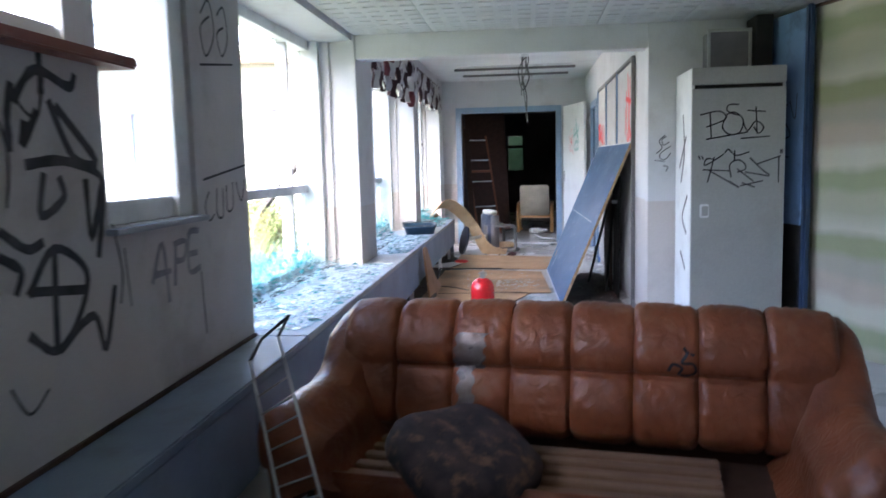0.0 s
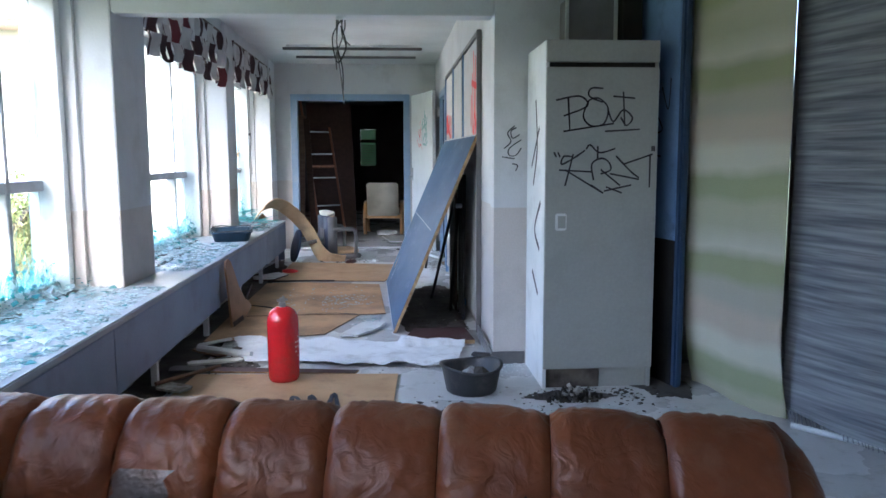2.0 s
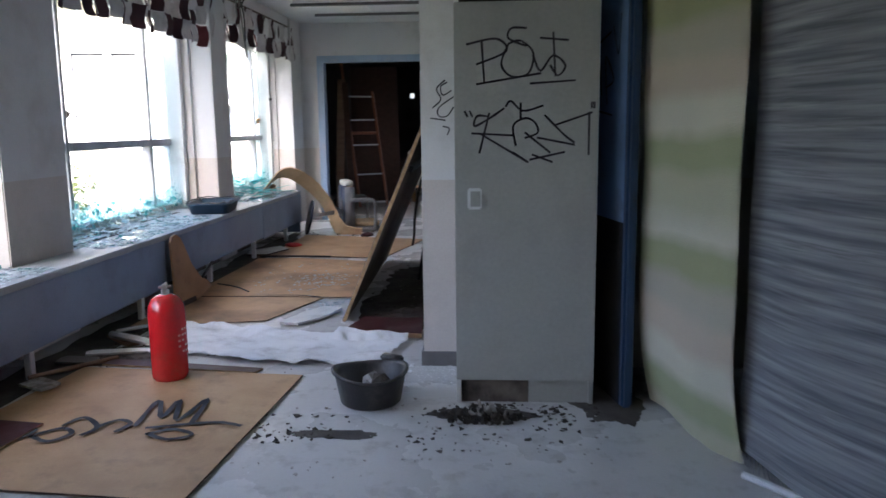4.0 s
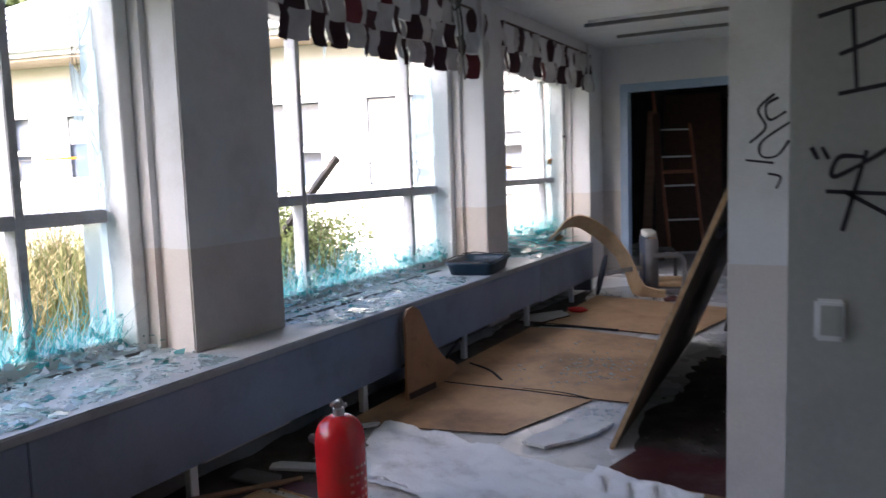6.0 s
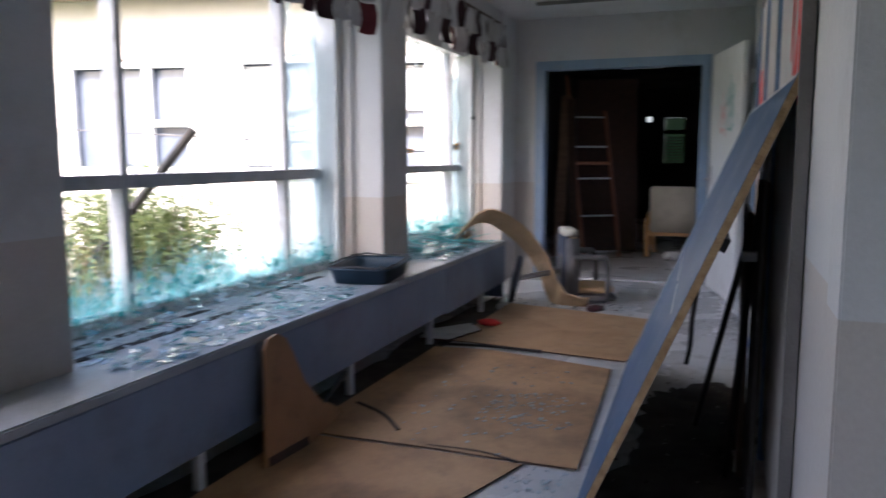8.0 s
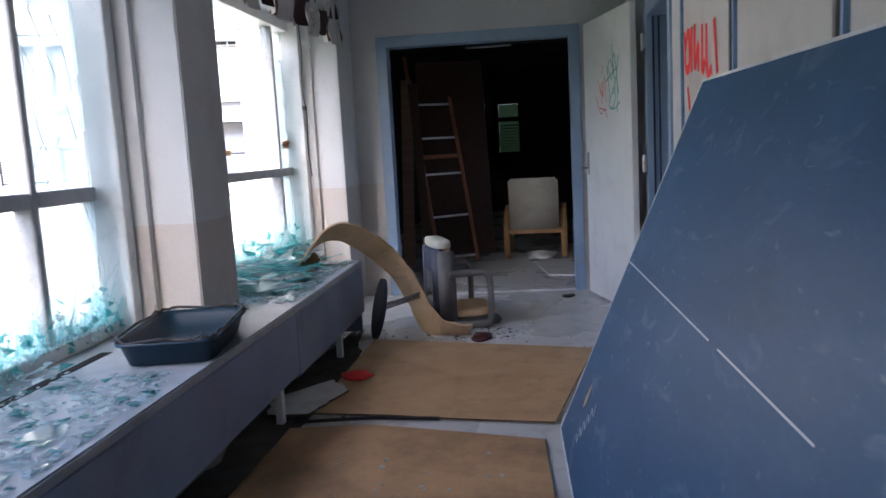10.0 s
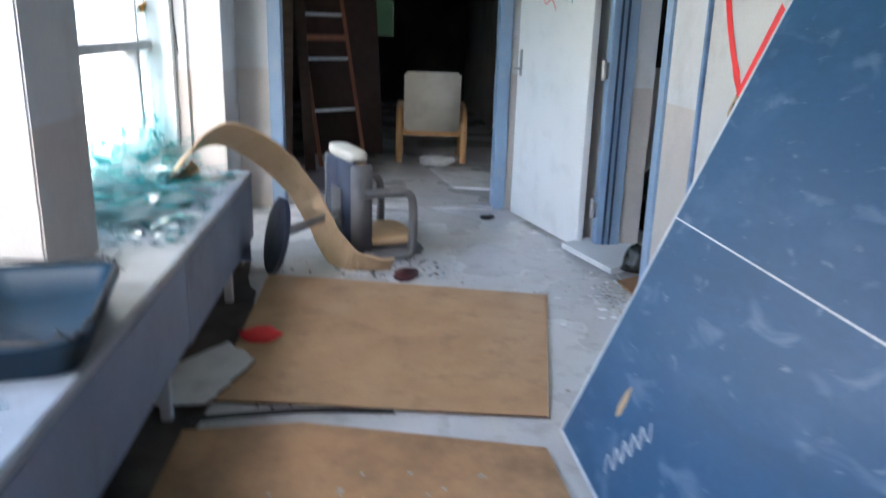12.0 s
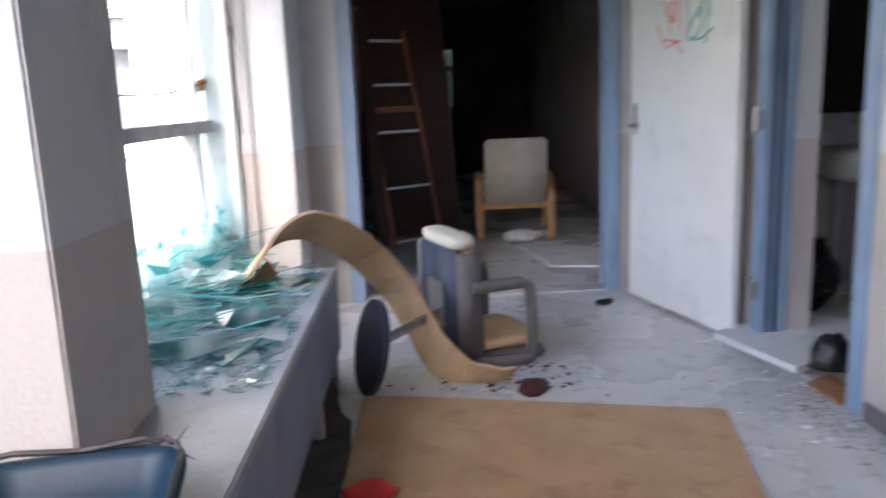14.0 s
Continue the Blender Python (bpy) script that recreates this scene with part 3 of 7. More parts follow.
def ledge():
    """The boxed-in sill: a top board and a fascia that stops short of the floor, on short legs."""
    ob = thing("window_ledge", Matrix(), "grey-blue boxed window ledge littered with broken glass", "ledge", kind="structure")
    near_top = part("near_ledge_top", box(bmesh.new(), -1.0, -0.698, -1.6, 3.488, SILL - 0.035, SILL - 0.001, 0.006), LEDGE, ob, "grey-blue ledge top with small black scrawls")
    strokes("ledge_scrawl", [[(-0.88, 1.22), (-0.84, 1.27)], [(-0.84, 1.30), (-0.80, 1.26), (-0.86, 1.34), (-0.80, 1.36)], [(-0.86, 1.38), (-0.78, 1.42)], [(-0.84, 1.46), (-0.79, 1.48)]], Matrix.Translation((0, 0, SILL - 0.001)), 0.008, INK, near_top, "small black scrawls")
    part("joint_strip", box(bmesh.new(), -0.9495, -0.937, -1.6, 3.488, SILL, SILL + 0.014), DARKWOOD, ob, "dark dirty joint along the wall")
    bm = box(bmesh.new(), -1.345, -0.698, 3.49, 10.85, SILL - 0.035, SILL, 0.006)
    part("ledge_top", bm, LEDGETOP, ob, "worn pale ledge top")
    for i, (a, b) in enumerate(((-1.6, 0.6), (0.603, 2.8), (2.803, 5.0), (5.003, 7.2), (7.203, 9.4), (9.403, 10.85))):
        low = (0.15, 0.14, 0.16, 0.145, 0.165, 0.15)[i]
        part("fascia", box(bmesh.new(), -0.725, -0.703, a, b, low, SILL - 0.037, 0.003), LEDGE, ob, "grey-blue fascia board")
    for y in (0.9, 2.1, 3.3, 4.5, 5.66, 6.85, 8.04, 9.16, 10.26):
        part("leg", box(bmesh.new(), -0.75, -0.715, y - 0.02, y + 0.02, 0, 0.2, 0.003), WHITE, ob, "white metal leg")
    for y0, y1, x in ((6.60, 7.55, -1.20), (6.60, 7.75, -1.06), (7.9, 8.6, -1.20), (3.6, 5.9, -1.22), (9.45, 9.95, -1.16)):
        part("grille_slot", box(bmesh.new(), x - 0.022, x + 0.022, y0, y1, SILL - 0.002, SILL + 0.0015), SOOT, ob, "dark air slot")
    part("end_board", box(bmesh.new(), -1.34, -0.72, 10.825, 10.848, 0.02, SILL - 0.037), LEDGE, ob)
    # dark filler board standing in for the shaded void behind the fascia
    part("back_board", box(bmesh.new(), -1.34, -1.0, -1.6, 10.82, 0.0, 0.12), DARKWALL, ob, "dark board added for the black void under the ledge")
    return ob


ledge()


# ---- windows ----
def window(name, y0, y1, mullions, label):
    ob = thing(name, pose(GLASS, (y0 + y1) / 2, SILL), label, "window", kind="structure")
    h, w = HEAD - SILL, (y1 - y0) / 2

    def bar(nm, ya, yb, za, zb, x0=-0.05, x1=0.03):
        part(nm, box(bmesh.new(), x0, x1, ya, yb, za, zb, 0.004), BACKLITBAR if nm in ("mullion", "transom") else WHITE, ob)
    bar("jamb", -w, -w + 0.07, 0, h, -0.06, 0.13)
    bar("jamb", w - 0.07, w, 0, h, -0.06, 0.13)
    bar("bottom_rail", -w + 0.07, w - 0.07, 0, 0.055, -0.06, 0.06)
    bar("top_rail", -w + 0.07, w - 0.07, h - 0.07, h, -0.06, 0.06)
    c = (y0 + y1) / 2
    edges = [-w + 0.07] + [m - c for m in mullions] + [w - 0.07]
    for m in mullions:
        bar("mullion", m - c - 0.021, m - c + 0.021, 0.055, h - 0.07)
    for a, b in zip(edges, edges[1:]):
        bar("transom", a + 0.021, b - 0.021, 0.57, 0.628)
    return ob, edges, h, w


def broken_edge(bm, a, b, z, height, rng, lean=0.05):
    """A jagged remnant of glass that stands up from a rail."""
    y = a
    while y < b - 0.015:
        d = rng.uniform(0.025, 0.09)
        e = min(y + d, b)
        hh = height * rng.uniform(0.25, 1.0)
        tip = rng.uniform(y - 0.05, e + 0.05)
        x = rng.uniform(-0.008, 0.008)
        v = [bm.verts.new(p) for p in ((x, y, z), (x, e, z), (x + rng.uniform(-lean, lean), tip, z + hh))]
        bm.faces.new(v)
        y = e - 0.01


def crazed_sheet(bm, a, b, z, height, rng):
    """The crazed lower strip of a pane that still stands in its rail, with a ragged top."""
    n = max(6, int((b - a) / 0.03))
    rows = []
    for i in range(n + 1):
        y = a + (b - a) * i / n
        hh = height * (0.75 + 0.9 * noise.noise(Vector((y * 3.1, 1.7, 0.3)))) + rng.uniform(-0.03, 0.05)
        hh = max(hh, 0.03)
        rows.append([bm.verts.new((0.012 * rng.uniform(-1, 1) * k, y, z + hh * k)) for k in (0, 0.5, 1)])
    for p, q in zip(rows, rows[1:]):
        for k in range(2):
            bm.faces.new((p[k], q[k], q[k + 1], p[k + 1]))


def sliver(bm, y, z, rng):
    """One thin upright splinter."""
    hh = 0.05 + 0.36 * rng.random() ** 2.2
    w = rng.uniform(0.001, 0.0045)
    x = rng.uniform(-0.02, 0.07)
    d = Vector((rng.uniform(-0.05, 0.14), rng.gauss(0.03, 0.11), hh))
    bow = Vector((rng.gauss(0, 0.02), rng.gauss(0, 0.03), 0))
    a, b, c = Vector((x, y - w, z)), Vector((x, y + w, z)), Vector((x, y, z)) + d
    e, f = a.lerp(c, 0.5) + bow, b.lerp(c, 0.5) + bow
    v = [bm.verts.new(p) for p in (a, b, f, c, e)]
    bm.faces.new((v[0], v[1], v[2], v[4]))
    bm.faces.new((v[4], v[2], v[3]))


def shard(bm, m, size, rng, thick=0.004):
    n = rng.choice((3, 3, 4, 4, 5))
    a0 = rng.uniform(0, 6.28)
    pts = []
    for i in range(n):
        a = a0 + 6.283 * i / n + rng.uniform(-0.35, 0.35)
        r = size * rng.uniform(0.45, 1.0)
        pts.append((r * math.cos(a), r * math.sin(a)))
    plate(bm, pts, 0, thick, m)


WINDOWS = (
    ("window_1", 3.49, 5.955, (4.25, 5.46), "white timber window with its glass smashed out"),
    ("window_2", 6.555, 8.99, (7.23, 8.50), "white timber window with a broken cross bar and jagged glass"),
    ("window_3", 9.395, 11.67, (11.30,), "white timber window with its glass smashed out"),
)
rng = random.Random(4)
for name, y0, y1, mull, label in WINDOWS:
    ob, edges, h, w = window(name, y0, y1, mull, label)
    c = (y0 + y1) / 2
    bm, bm2, bm4 = bmesh.new(), bmesh.new(), bmesh.new()
    for a, b in zip(edges, edges[1:]):
        crazed_sheet(bm4, a, b, 0.05, 0.17, rng)
        for k in range(int((b - a) * 430)):
            sliver(bm if k % 3 else bm2, rng.uniform(a, b), 0.05, rng)
        for k in range(int((b - a) * 170)):
            q = rng.random() ** 1.6
            shard(bm if k % 2 else bm2, pose(rng.uniform(-0.01, 0.12 - 0.08 * q), rng.uniform(a, b), 0.03 + 0.17 * q, rng.uniform(-75, 75), rng.uniform(20, 90), rng.uniform(-40, 40)), rng.uniform(0.008, 0.032), rng, 0.0025)
        broken_edge(bm2, a, b, 0.05, 0.16, rng, 0.05)
    # slivers still held in the side jambs
    for yy, s in ((edges[0], 1), (edges[-1], -1)):
        z = 0.1
        while z < h - 0.2:
            d = rng.uniform(0.15, 0.5)
            v = [bm2.verts.new(p) for p in ((0, yy, z), (0, yy, z + d), (0.0, yy + s * rng.uniform(0.015, 0.10), z + d * rng.uniform(-0.3, 1.3)))]
            bm2.faces.new(v)
            z += d * rng.uniform(0.9, 2.2)
    # upper remnants
    for a, b in zip(edges, edges[1:]):
        y = a
        while y < b:
            d = rng.uniform(0.06, 0.2)
            v = [bm2.verts.new(p) for p in ((0, y, h - 0.07), (0, y + d, h - 0.07), (0, y + d * rng.random(), h - 0.07 - rng.uniform(0.04, 0.28)))]
            bm2.faces.new(v)
            y += d * rng.uniform(1, 3.5)
    part("crazed_strip", bm4, GLASSSHEET, ob, "crazed turquoise strip of glass")
    # a cracked pane that still hangs in the last bay
    a, b = (edges[-1] - 0.12 if name == "window_1" else edges[-2] + 0.022), edges[-1] - 0.002
    cracked = part("cracked_pane", plate(bmesh.new(), [(a, 0.06), (b, 0.06), (b, h - 0.2), (b - 0.07, h - 0.3), ((a + b) / 2, h - 0.22), (a + 0.05, h - 0.5), (a, h - 0.45)], -0.002, 0.002, axes((0, 1, 0), (0, 0, 1), (1, 0, 0), (-0.012, 0, 0))), CRACKPANE, ob, "cracked dusty pane")
    cracked.visible_shadow = False
    for k in range(7):
        p = Vector((-0.006, rng.uniform(a, b), rng.uniform(0.1, h - 0.6)))
        pts = [p]
        for q in range(4):
            p = p + Vector((0, rng.uniform(-0.09, 0.09), rng.uniform(0.04, 0.16)))
            p.y = min(max(p.y, a), b)
            pts.append(p)
        part("crack", tube(bmesh.new(), pts, 0.0012, 4), TAPEWIRE, cracked)
    part("jagged_glass", bm, GLASSCYAN, ob, "jagged turquoise glass remnants")
    part("clear_remnants", bm2, GLASSPALE, ob, "pale clear glass remnants")

# a dark timber post leaning in the shrubs outside
bar = thing("leaning_post", pose(-3.59, 8.377, -0.33), "dark weathered timber post leaning among the shrubs outside", "post")
part("post_shaft", rod(bmesh.new(), (0, 0, 0), (1.34, 0.452, 1.71), 0.036, 0.034, 4), SOOT, bar)

# glass lying on the ledge
for name, y0, y1 in (("glass_litter", 3.6, 5.95), ("glass_litter", 6.6, 8.3), ("glass_litter", 9.45, 10.8)):
    bm, bm2, bm3 = bmesh.new(), bmesh.new(), bmesh.new()
    n = int((y1 - y0) * 620)
    for i in range(n):
        y = rng.uniform(y0, y1)
        far = rng.random() ** 1.3
        x = -0.74 - 0.58 * far if rng.random() < 0.85 else rng.uniform(-1.3, -0.74)
        x = min(x, -0.74)
        heap = 0.004 + 0.10 * max(0, (-x - 1.0) / 0.35) * rng.random()
        m = pose(x, y, SILL + heap, rng.uniform(-14, 14), rng.uniform(-14, 14) + (20 if x < -1.15 else 0), rng.uniform(0, 360))
        shard((bm, bm2, bm2, bm3, bm3, bm3, bm2)[rng.randrange(7)], m, 0.006 + 0.042 * rng.random() ** 2.4, rng, 0.003)
    ob = thing(name, Matrix(), "turquoise and clear broken glass heaped on the ledge", "broken glass", "glass on the ledge", "stuff")
    part("turquoise_shards", bm, GLASSCYAN, ob)
    part("clear_shards", bm2, GLASSPALE, ob)
    part("dusty_shards", bm3, GLASSDUST, ob)
for i, (x, y, s) in enumerate(((-0.86, 10.0, 0.10), (-0.95, 10.12, 0.12), (-0.83, 10.28, 0.09), (-1.05, 9.98, 0.11), (-0.9, 9.85, 0.13), (-1.12, 10.3, 0.15), (-0.86, 9.68, 0.09), (-0.85, 7.0, 0.08), (-0.92, 7.3, 0.07), (-0.84, 4.6, 0.09), (-0.9, 5.1, 0.08), (-0.82, 5.4, 0.07), (-0.88, 7.75, 0.09))):
    bm = bmesh.new()
    shard(bm, Matrix(), s, rng, 0.005)
    ob = solid("glass_shard", bm, GLASSPALE, "large flat piece of broken window glass", "", "glass")
    ob["group"] = "large shards on the ledge"
    ob.matrix_basis = pose(x, y, SILL + 0.006, rng.uniform(-6, 6), rng.uniform(-6, 6), rng.uniform(0, 360))
# the smashed pane of the last window: large plates slid onto the ledge, fine splinters standing in the frame
bm, bm2, bm3 = bmesh.new(), bmesh.new(), bmesh.new()
for i in range(120):
    x = rng.uniform(-1.27, -0.80)
    m = pose(x, rng.uniform(9.7, 10.7), SILL + 0.008 + 0.16 * rng.random() * max(0.0, (-x - 0.85) / 0.42), rng.uniform(-8, 8), rng.uniform(0, 12) + 22 * max(0.0, (-x - 0.95) / 0.3), rng.uniform(0, 360))
    shard(bm if i % 3 == 0 else bm2, m, rng.uniform(0.05, 0.17), rng, 0.004)
for i in range(420):
    y = 9.55 + 1.6 * rng.random() ** 0.8
    x = rng.uniform(-1.34, -1.05)
    a = Vector((x, y, SILL + rng.uniform(0.0, 0.12)))
    lean = rng.gauss(0.06, 0.10)
    b = a + Vector((rng.uniform(-0.03, 0.12), lean, 0.05 + 0.34 * rng.random() ** 2)) if i % 3 else a + Vector((rng.uniform(0.05, 0.25), rng.uniform(-0.25, 0.25), rng.uniform(-0.02, 0.06)))
    b.z = max(b.z, SILL + 0.01)
    s = Vector((0, rng.uniform(0.0008, 0.0026), 0)) if i % 3 else Vector((0, 0, rng.uniform(0.001, 0.003)))
    bm3.faces.new([bm3.verts.new(p) for p in (a - s, a + s, b)])
for i in range(16):
    y = 9.62 + 0.09 * i
    x = -1.33 + 0.09 * rng.random()
    w, hh = rng.uniform(0.05, 0.13), rng.uniform(0.12, 0.34)
    p = [Vector((x, y - w, SILL)), Vector((x, y + w, SILL)), Vector((x + 0.03, y + w * rng.uniform(0.1, 0.9), SILL + hh * rng.uniform(0.4, 0.7))), Vector((x + 0.05, y + rng.uniform(-w, w), SILL + hh))]
    bm2.faces.new([bm2.verts.new(q) for q in p])
ob = thing("glass_splinters", Matrix(), "turquoise broken glass plates and splinters heaped on the ledge end", "broken glass", kind="stuff")
part("turquoise_plates", bm, GLASSCYAN, ob)
part("pale_plates", bm2, GLASSPALE, ob)
part("splinters", bm3, GLASSCYAN, ob)
bm = bmesh.new()
for i in range(46):
    x, y, a = rng.uniform(-1.28, -0.88), rng.uniform(9.7, 10.7), rng.gauss(0.35, 0.5)
    d = Vector((math.cos(a), math.sin(a), rng.gauss(0.05, 0.12))) * rng.uniform(0.06, 0.2)
    c = Vector((x, y, SILL + 0.03 + 0.15 * max(0.0, (-x - 0.85) / 0.42) * rng.random()))
    p, q = c - d, c + d
    p.z, q.z = max(p.z, SILL + 0.012), max(q.z, SILL + 0.012)
    p.x, q.x = min(p.x, -0.72), min(q.x, -0.72)
    rod(bm, p, q, 0.0022, 0.0022, 4)
part("glass_edges", bm, GLASSEDGE, ob, "dark green cut edges of glass")

# near wall window: deep reveal, inner frame and sills
nw = thing("window_4", pose(-1.04, 2.645, 1.09), "tall narrow white window in a deep reveal", "window", kind="structure")
for nm, a in (("jamb", (-0.05, 0.05, -0.315, -0.245, 0, 1.11)), ("jamb", (-0.05, 0.07, 0.20, 0.315, 0, 1.11)), ("bottom_rail", (-0.05, 0.05, -0.245, 0.20, 0, 0.075)), ("top_rail", (-0.05, 0.05, -0.245, 0.20, 1.04, 1.11))):
    part(nm, box(bmesh.new(), *a, 0.004), WHITE, nw)
bm = bmesh.new()
plate(bm, [(-0.24, 0.08), (0.19, 0.08), (0.19, 1.03), (-0.24, 1.03)], -0.002, 0.002, axes((0, 1, 0), (0, 0, 1), (1, 0, 0), (-0.01, 0, 0)))
pane = part("pane", bm, PANE, nw, "dusty clear pane")
pane.visible_shadow = False
part("window_sill", box(bmesh.new(), 0.0, 0.13, -0.34, 0.335, -0.022, -0.002, 0.004), LEDGETOP, nw, "chipped pale stone sill")
# its unseen near stretch is added to let in more light
nw2 = thing("window_5", pose(-1.04, 1.5, 1.60), "high strip window over a rust-red shelf", "window", kind="structure")
for nm, a in (("jamb", (-0.05, 0.05, -1.8, -1.73, 0, 0.6)), ("jamb", (-0.05, 0.07, 0.70, 0.83, 0, 0.6)), ("bottom_rail", (-0.05, 0.05, -1.73, 0.70, 0, 0.06)), ("mullion", (-0.04, 0.04, 0.1, 0.16, 0.06, 0.6)), ("mullion", (-0.04, 0.04, -1.2, -1.14, 0.06, 0.6))):
    part(nm, box(bmesh.new(), *a, 0.004), WHITE, nw2)
part("window_sill", box(bmesh.new(), 0.0, 0.16, -1.85, 0.935, -0.035, -0.003, 0.006), RUST, nw2, "rust-red painted shelf")

# graffiti on the near wall
M = on_west(NEARWALL)
strokes("black_tag", [
    [(1.93, 1.47), (1.91, 1.40), (1.91, 1.32)], [(1.94, 1.44), (2.03, 1.52), (2.17, 1.49), (2.20, 1.52)], [(2.05, 1.57), (2.05, 1.47)],
    [(2.08, 1.44), (2.17, 1.30), (2.28, 1.29), (2.11, 1.43)], [(1.97, 1.38), (1.96, 1.33), (2.02, 1.41)],
    [(1.97, 1.28), (2.12, 1.29), (2.29, 1.25), (2.30, 1.17), (2.26, 1.02)], [(2.03, 1.25), (2.01, 1.15), (2.11, 1.19), (2.10, 1.24)], [(2.22, 1.23), (2.23, 1.07), (2.30, 1.22)],
], M, 0.032, SPRAY, west_near, "large black spray tag")
strokes("black_tag", [
    [(1.94, 0.96), (2.05, 1.06), (2.19, 0.98), (2.14, 0.86), (2.03, 0.79), (1.93, 0.85)], [(1.96, 0.96), (2.18, 0.93)], [(2.05, 1.06), (2.03, 0.79)],
    [(2.05, 0.79), (2.21, 0.85), (2.26, 0.74), (2.33, 0.91)], [(1.85, 1.12), (1.94, 1.07), (2.00, 1.08)], [(1.84, 1.06), (1.91, 1.02), (1.89, 0.97)],
], M, 0.03, SPRAY, west_near, "large black spray tag", 0.003)
strokes("grey_lettering", [[(2.57, 0.89), (2.65, 1.01), (2.68, 0.81)], [(2.59, 0.91), (2.70, 0.91)], [(2.75, 1.00), (2.73, 0.86)], [(2.74, 1.00), (2.83, 1.00), (2.81, 0.94), (2.74, 0.94)],
    [(2.94, 1.03), (2.86, 1.02), (2.85, 0.89), (2.94, 0.89)], [(2.85, 0.95), (2.92, 0.95)]], M, 0.026, GREYSPRAY, west_near, "faded grey sprayed letters APE")
strokes("black_marks", [[(2.95, 0.87), (2.97, 0.63)], [(3.02, 1.22), (3.47, 1.275)], [(3.08, 1.86), (3.16, 1.92), (3.20, 1.80), (3.11, 1.70), (3.07, 1.80), (3.16, 1.86)], [(3.24, 1.88), (3.31, 1.92), (3.34, 1.80), (3.27, 1.72), (3.23, 1.80), (3.30, 1.84)], [(3.05, 1.66), (3.38, 1.70)]], M, 0.012, SPRAY, west_near, "thin black spray lines")

for line in ([(3.06, 1.17), (3.02, 1.12), (3.05, 1.06), (3.10, 1.08)], [(3.14, 1.18), (3.13, 1.08), (3.19, 1.07), (3.20, 1.18)], [(3.24, 1.19), (3.24, 1.09), (3.30, 1.10), (3.31, 1.20)], [(3.35, 1.20), (3.40, 1.12), (3.45, 1.21)],
             [(1.86, 1.42), (1.90, 1.30), (1.88, 1.18)], [(2.00, 1.52), (1.95, 1.44), (2.02, 1.40), (2.06, 1.50)], [(2.34, 1.10), (2.38, 0.96), (2.36, 0.86)], [(2.40, 1.02), (2.42, 0.84)], [(1.84, 0.74), (1.90, 0.66), (1.98, 0.70)]):
    strokes("spray_stroke", [line], M, 0.011, SPRAY, west_near, "thin black spray stroke", 0.0035)

# ---- doors ----
def opening_frame(name, m, w, h, depth, label):
    ob = thing(name, m, label, "door frame", kind="structure")
    for nm, a in (("jamb", (0, 0.085, -0.012, depth, 0, h)), ("jamb", (w - 0.085, w, -0.012, depth, 0, h)), ("head", (0.085, w - 0.085, -0.012, depth, h - 0.085, h))):
        part(nm, box(bmesh.new(), *a, 0.005), BLUEFRAME, ob)
    part("threshold", box(bmesh.new(), 0.085, w - 0.085, 0.0, depth, 0.0, 0.012), FLOOR, ob)
    return ob


opening_frame("door_frame_1", pose(-0.77, 12.16, 0), 1.63, 2.125, 0.152, "pale blue steel frame of a wide doorway")
door_frame = opening_frame("door_frame_2", axes((0, 1, 0), (1, 0, 0), (0, 0, 1), (1.217, 10.20, 0)), 0.92, 2.06, 0.13, "pale blue steel frame of the washroom doorway")
for z in (0.26, 1.04, 1.82):
    bm = rod(bmesh.new(), (0.90, -0.028, z - 0.055), (0.90, -0.028, z + 0.055), 0.014)
    box(bm, 0.845, 0.90, -0.030, -0.0125, z - 0.045, z + 0.045, 0.003)
    part("hinge", bm, STEEL, door_frame, "steel hinge")
part("reveal", box(bmesh.new(), 0.86, 0.918, 0.135, 0.25, 0.0, 2.06), WALL, door_frame, "pale plastered reveal")
for d in (0.025, 0.06):
    part("rebate", box(bmesh.new(), 0.826, 0.8345, d, d + 0.012, 0.0, 1.97), NAVYSTEEL, door_frame, "dark rebate line")

leaf = thing("door_1", axes((-0.255, 0.967, 0), (-0.967, -0.255, 0), (0, 0, 1), (1.155, 11.12, 0.02)), "white flush door leaf standing open against the end wall", "door", kind="structure")
part("door_leaf", box(bmesh.new(), 0, 0.93, 0, 0.042, 0, 2.07, 0.003), DOORWHITE, leaf)
part("handle_plate", box(bmesh.new(), 0.86, 0.89, 0.042, 0.048, 0.93, 1.10, 0.002), STEEL, leaf, "steel lock plate")
bm = rod(bmesh.new(), (0.875, 0.045, 0.98), (0.875, 0.09, 0.98), 0.008)
rod(bm, (0.875, 0.088, 0.98), (0.78, 0.088, 0.98), 0.008)
part("door_handle", bm, STEEL, leaf, "steel lever handle")
DM = axes((1, 0, 0), (0, 0, 1), (0, 1, 0), (0, 0.042, 0))
strokes("teal_scribble", [[(0.38, 1.46), (0.42, 1.70), (0.34, 1.60), (0.29, 1.78), (0.22, 1.50)], [(0.45, 1.60), (0.23, 1.68)], [(0.37, 1.40), (0.28, 1.48), (0.33, 1.84)], [(0.20, 1.44), (0.30, 1.40), (0.40, 1.43), (0.30, 1.55)], [(0.21, 1.75), (0.27, 1.60), (0.36, 1.74), (0.43, 1.66)], [(0.25, 1.38), (0.24, 1.60), (0.31, 1.50)]], DM, 0.014, GREENSPRAY, leaf, "teal marker scribble")
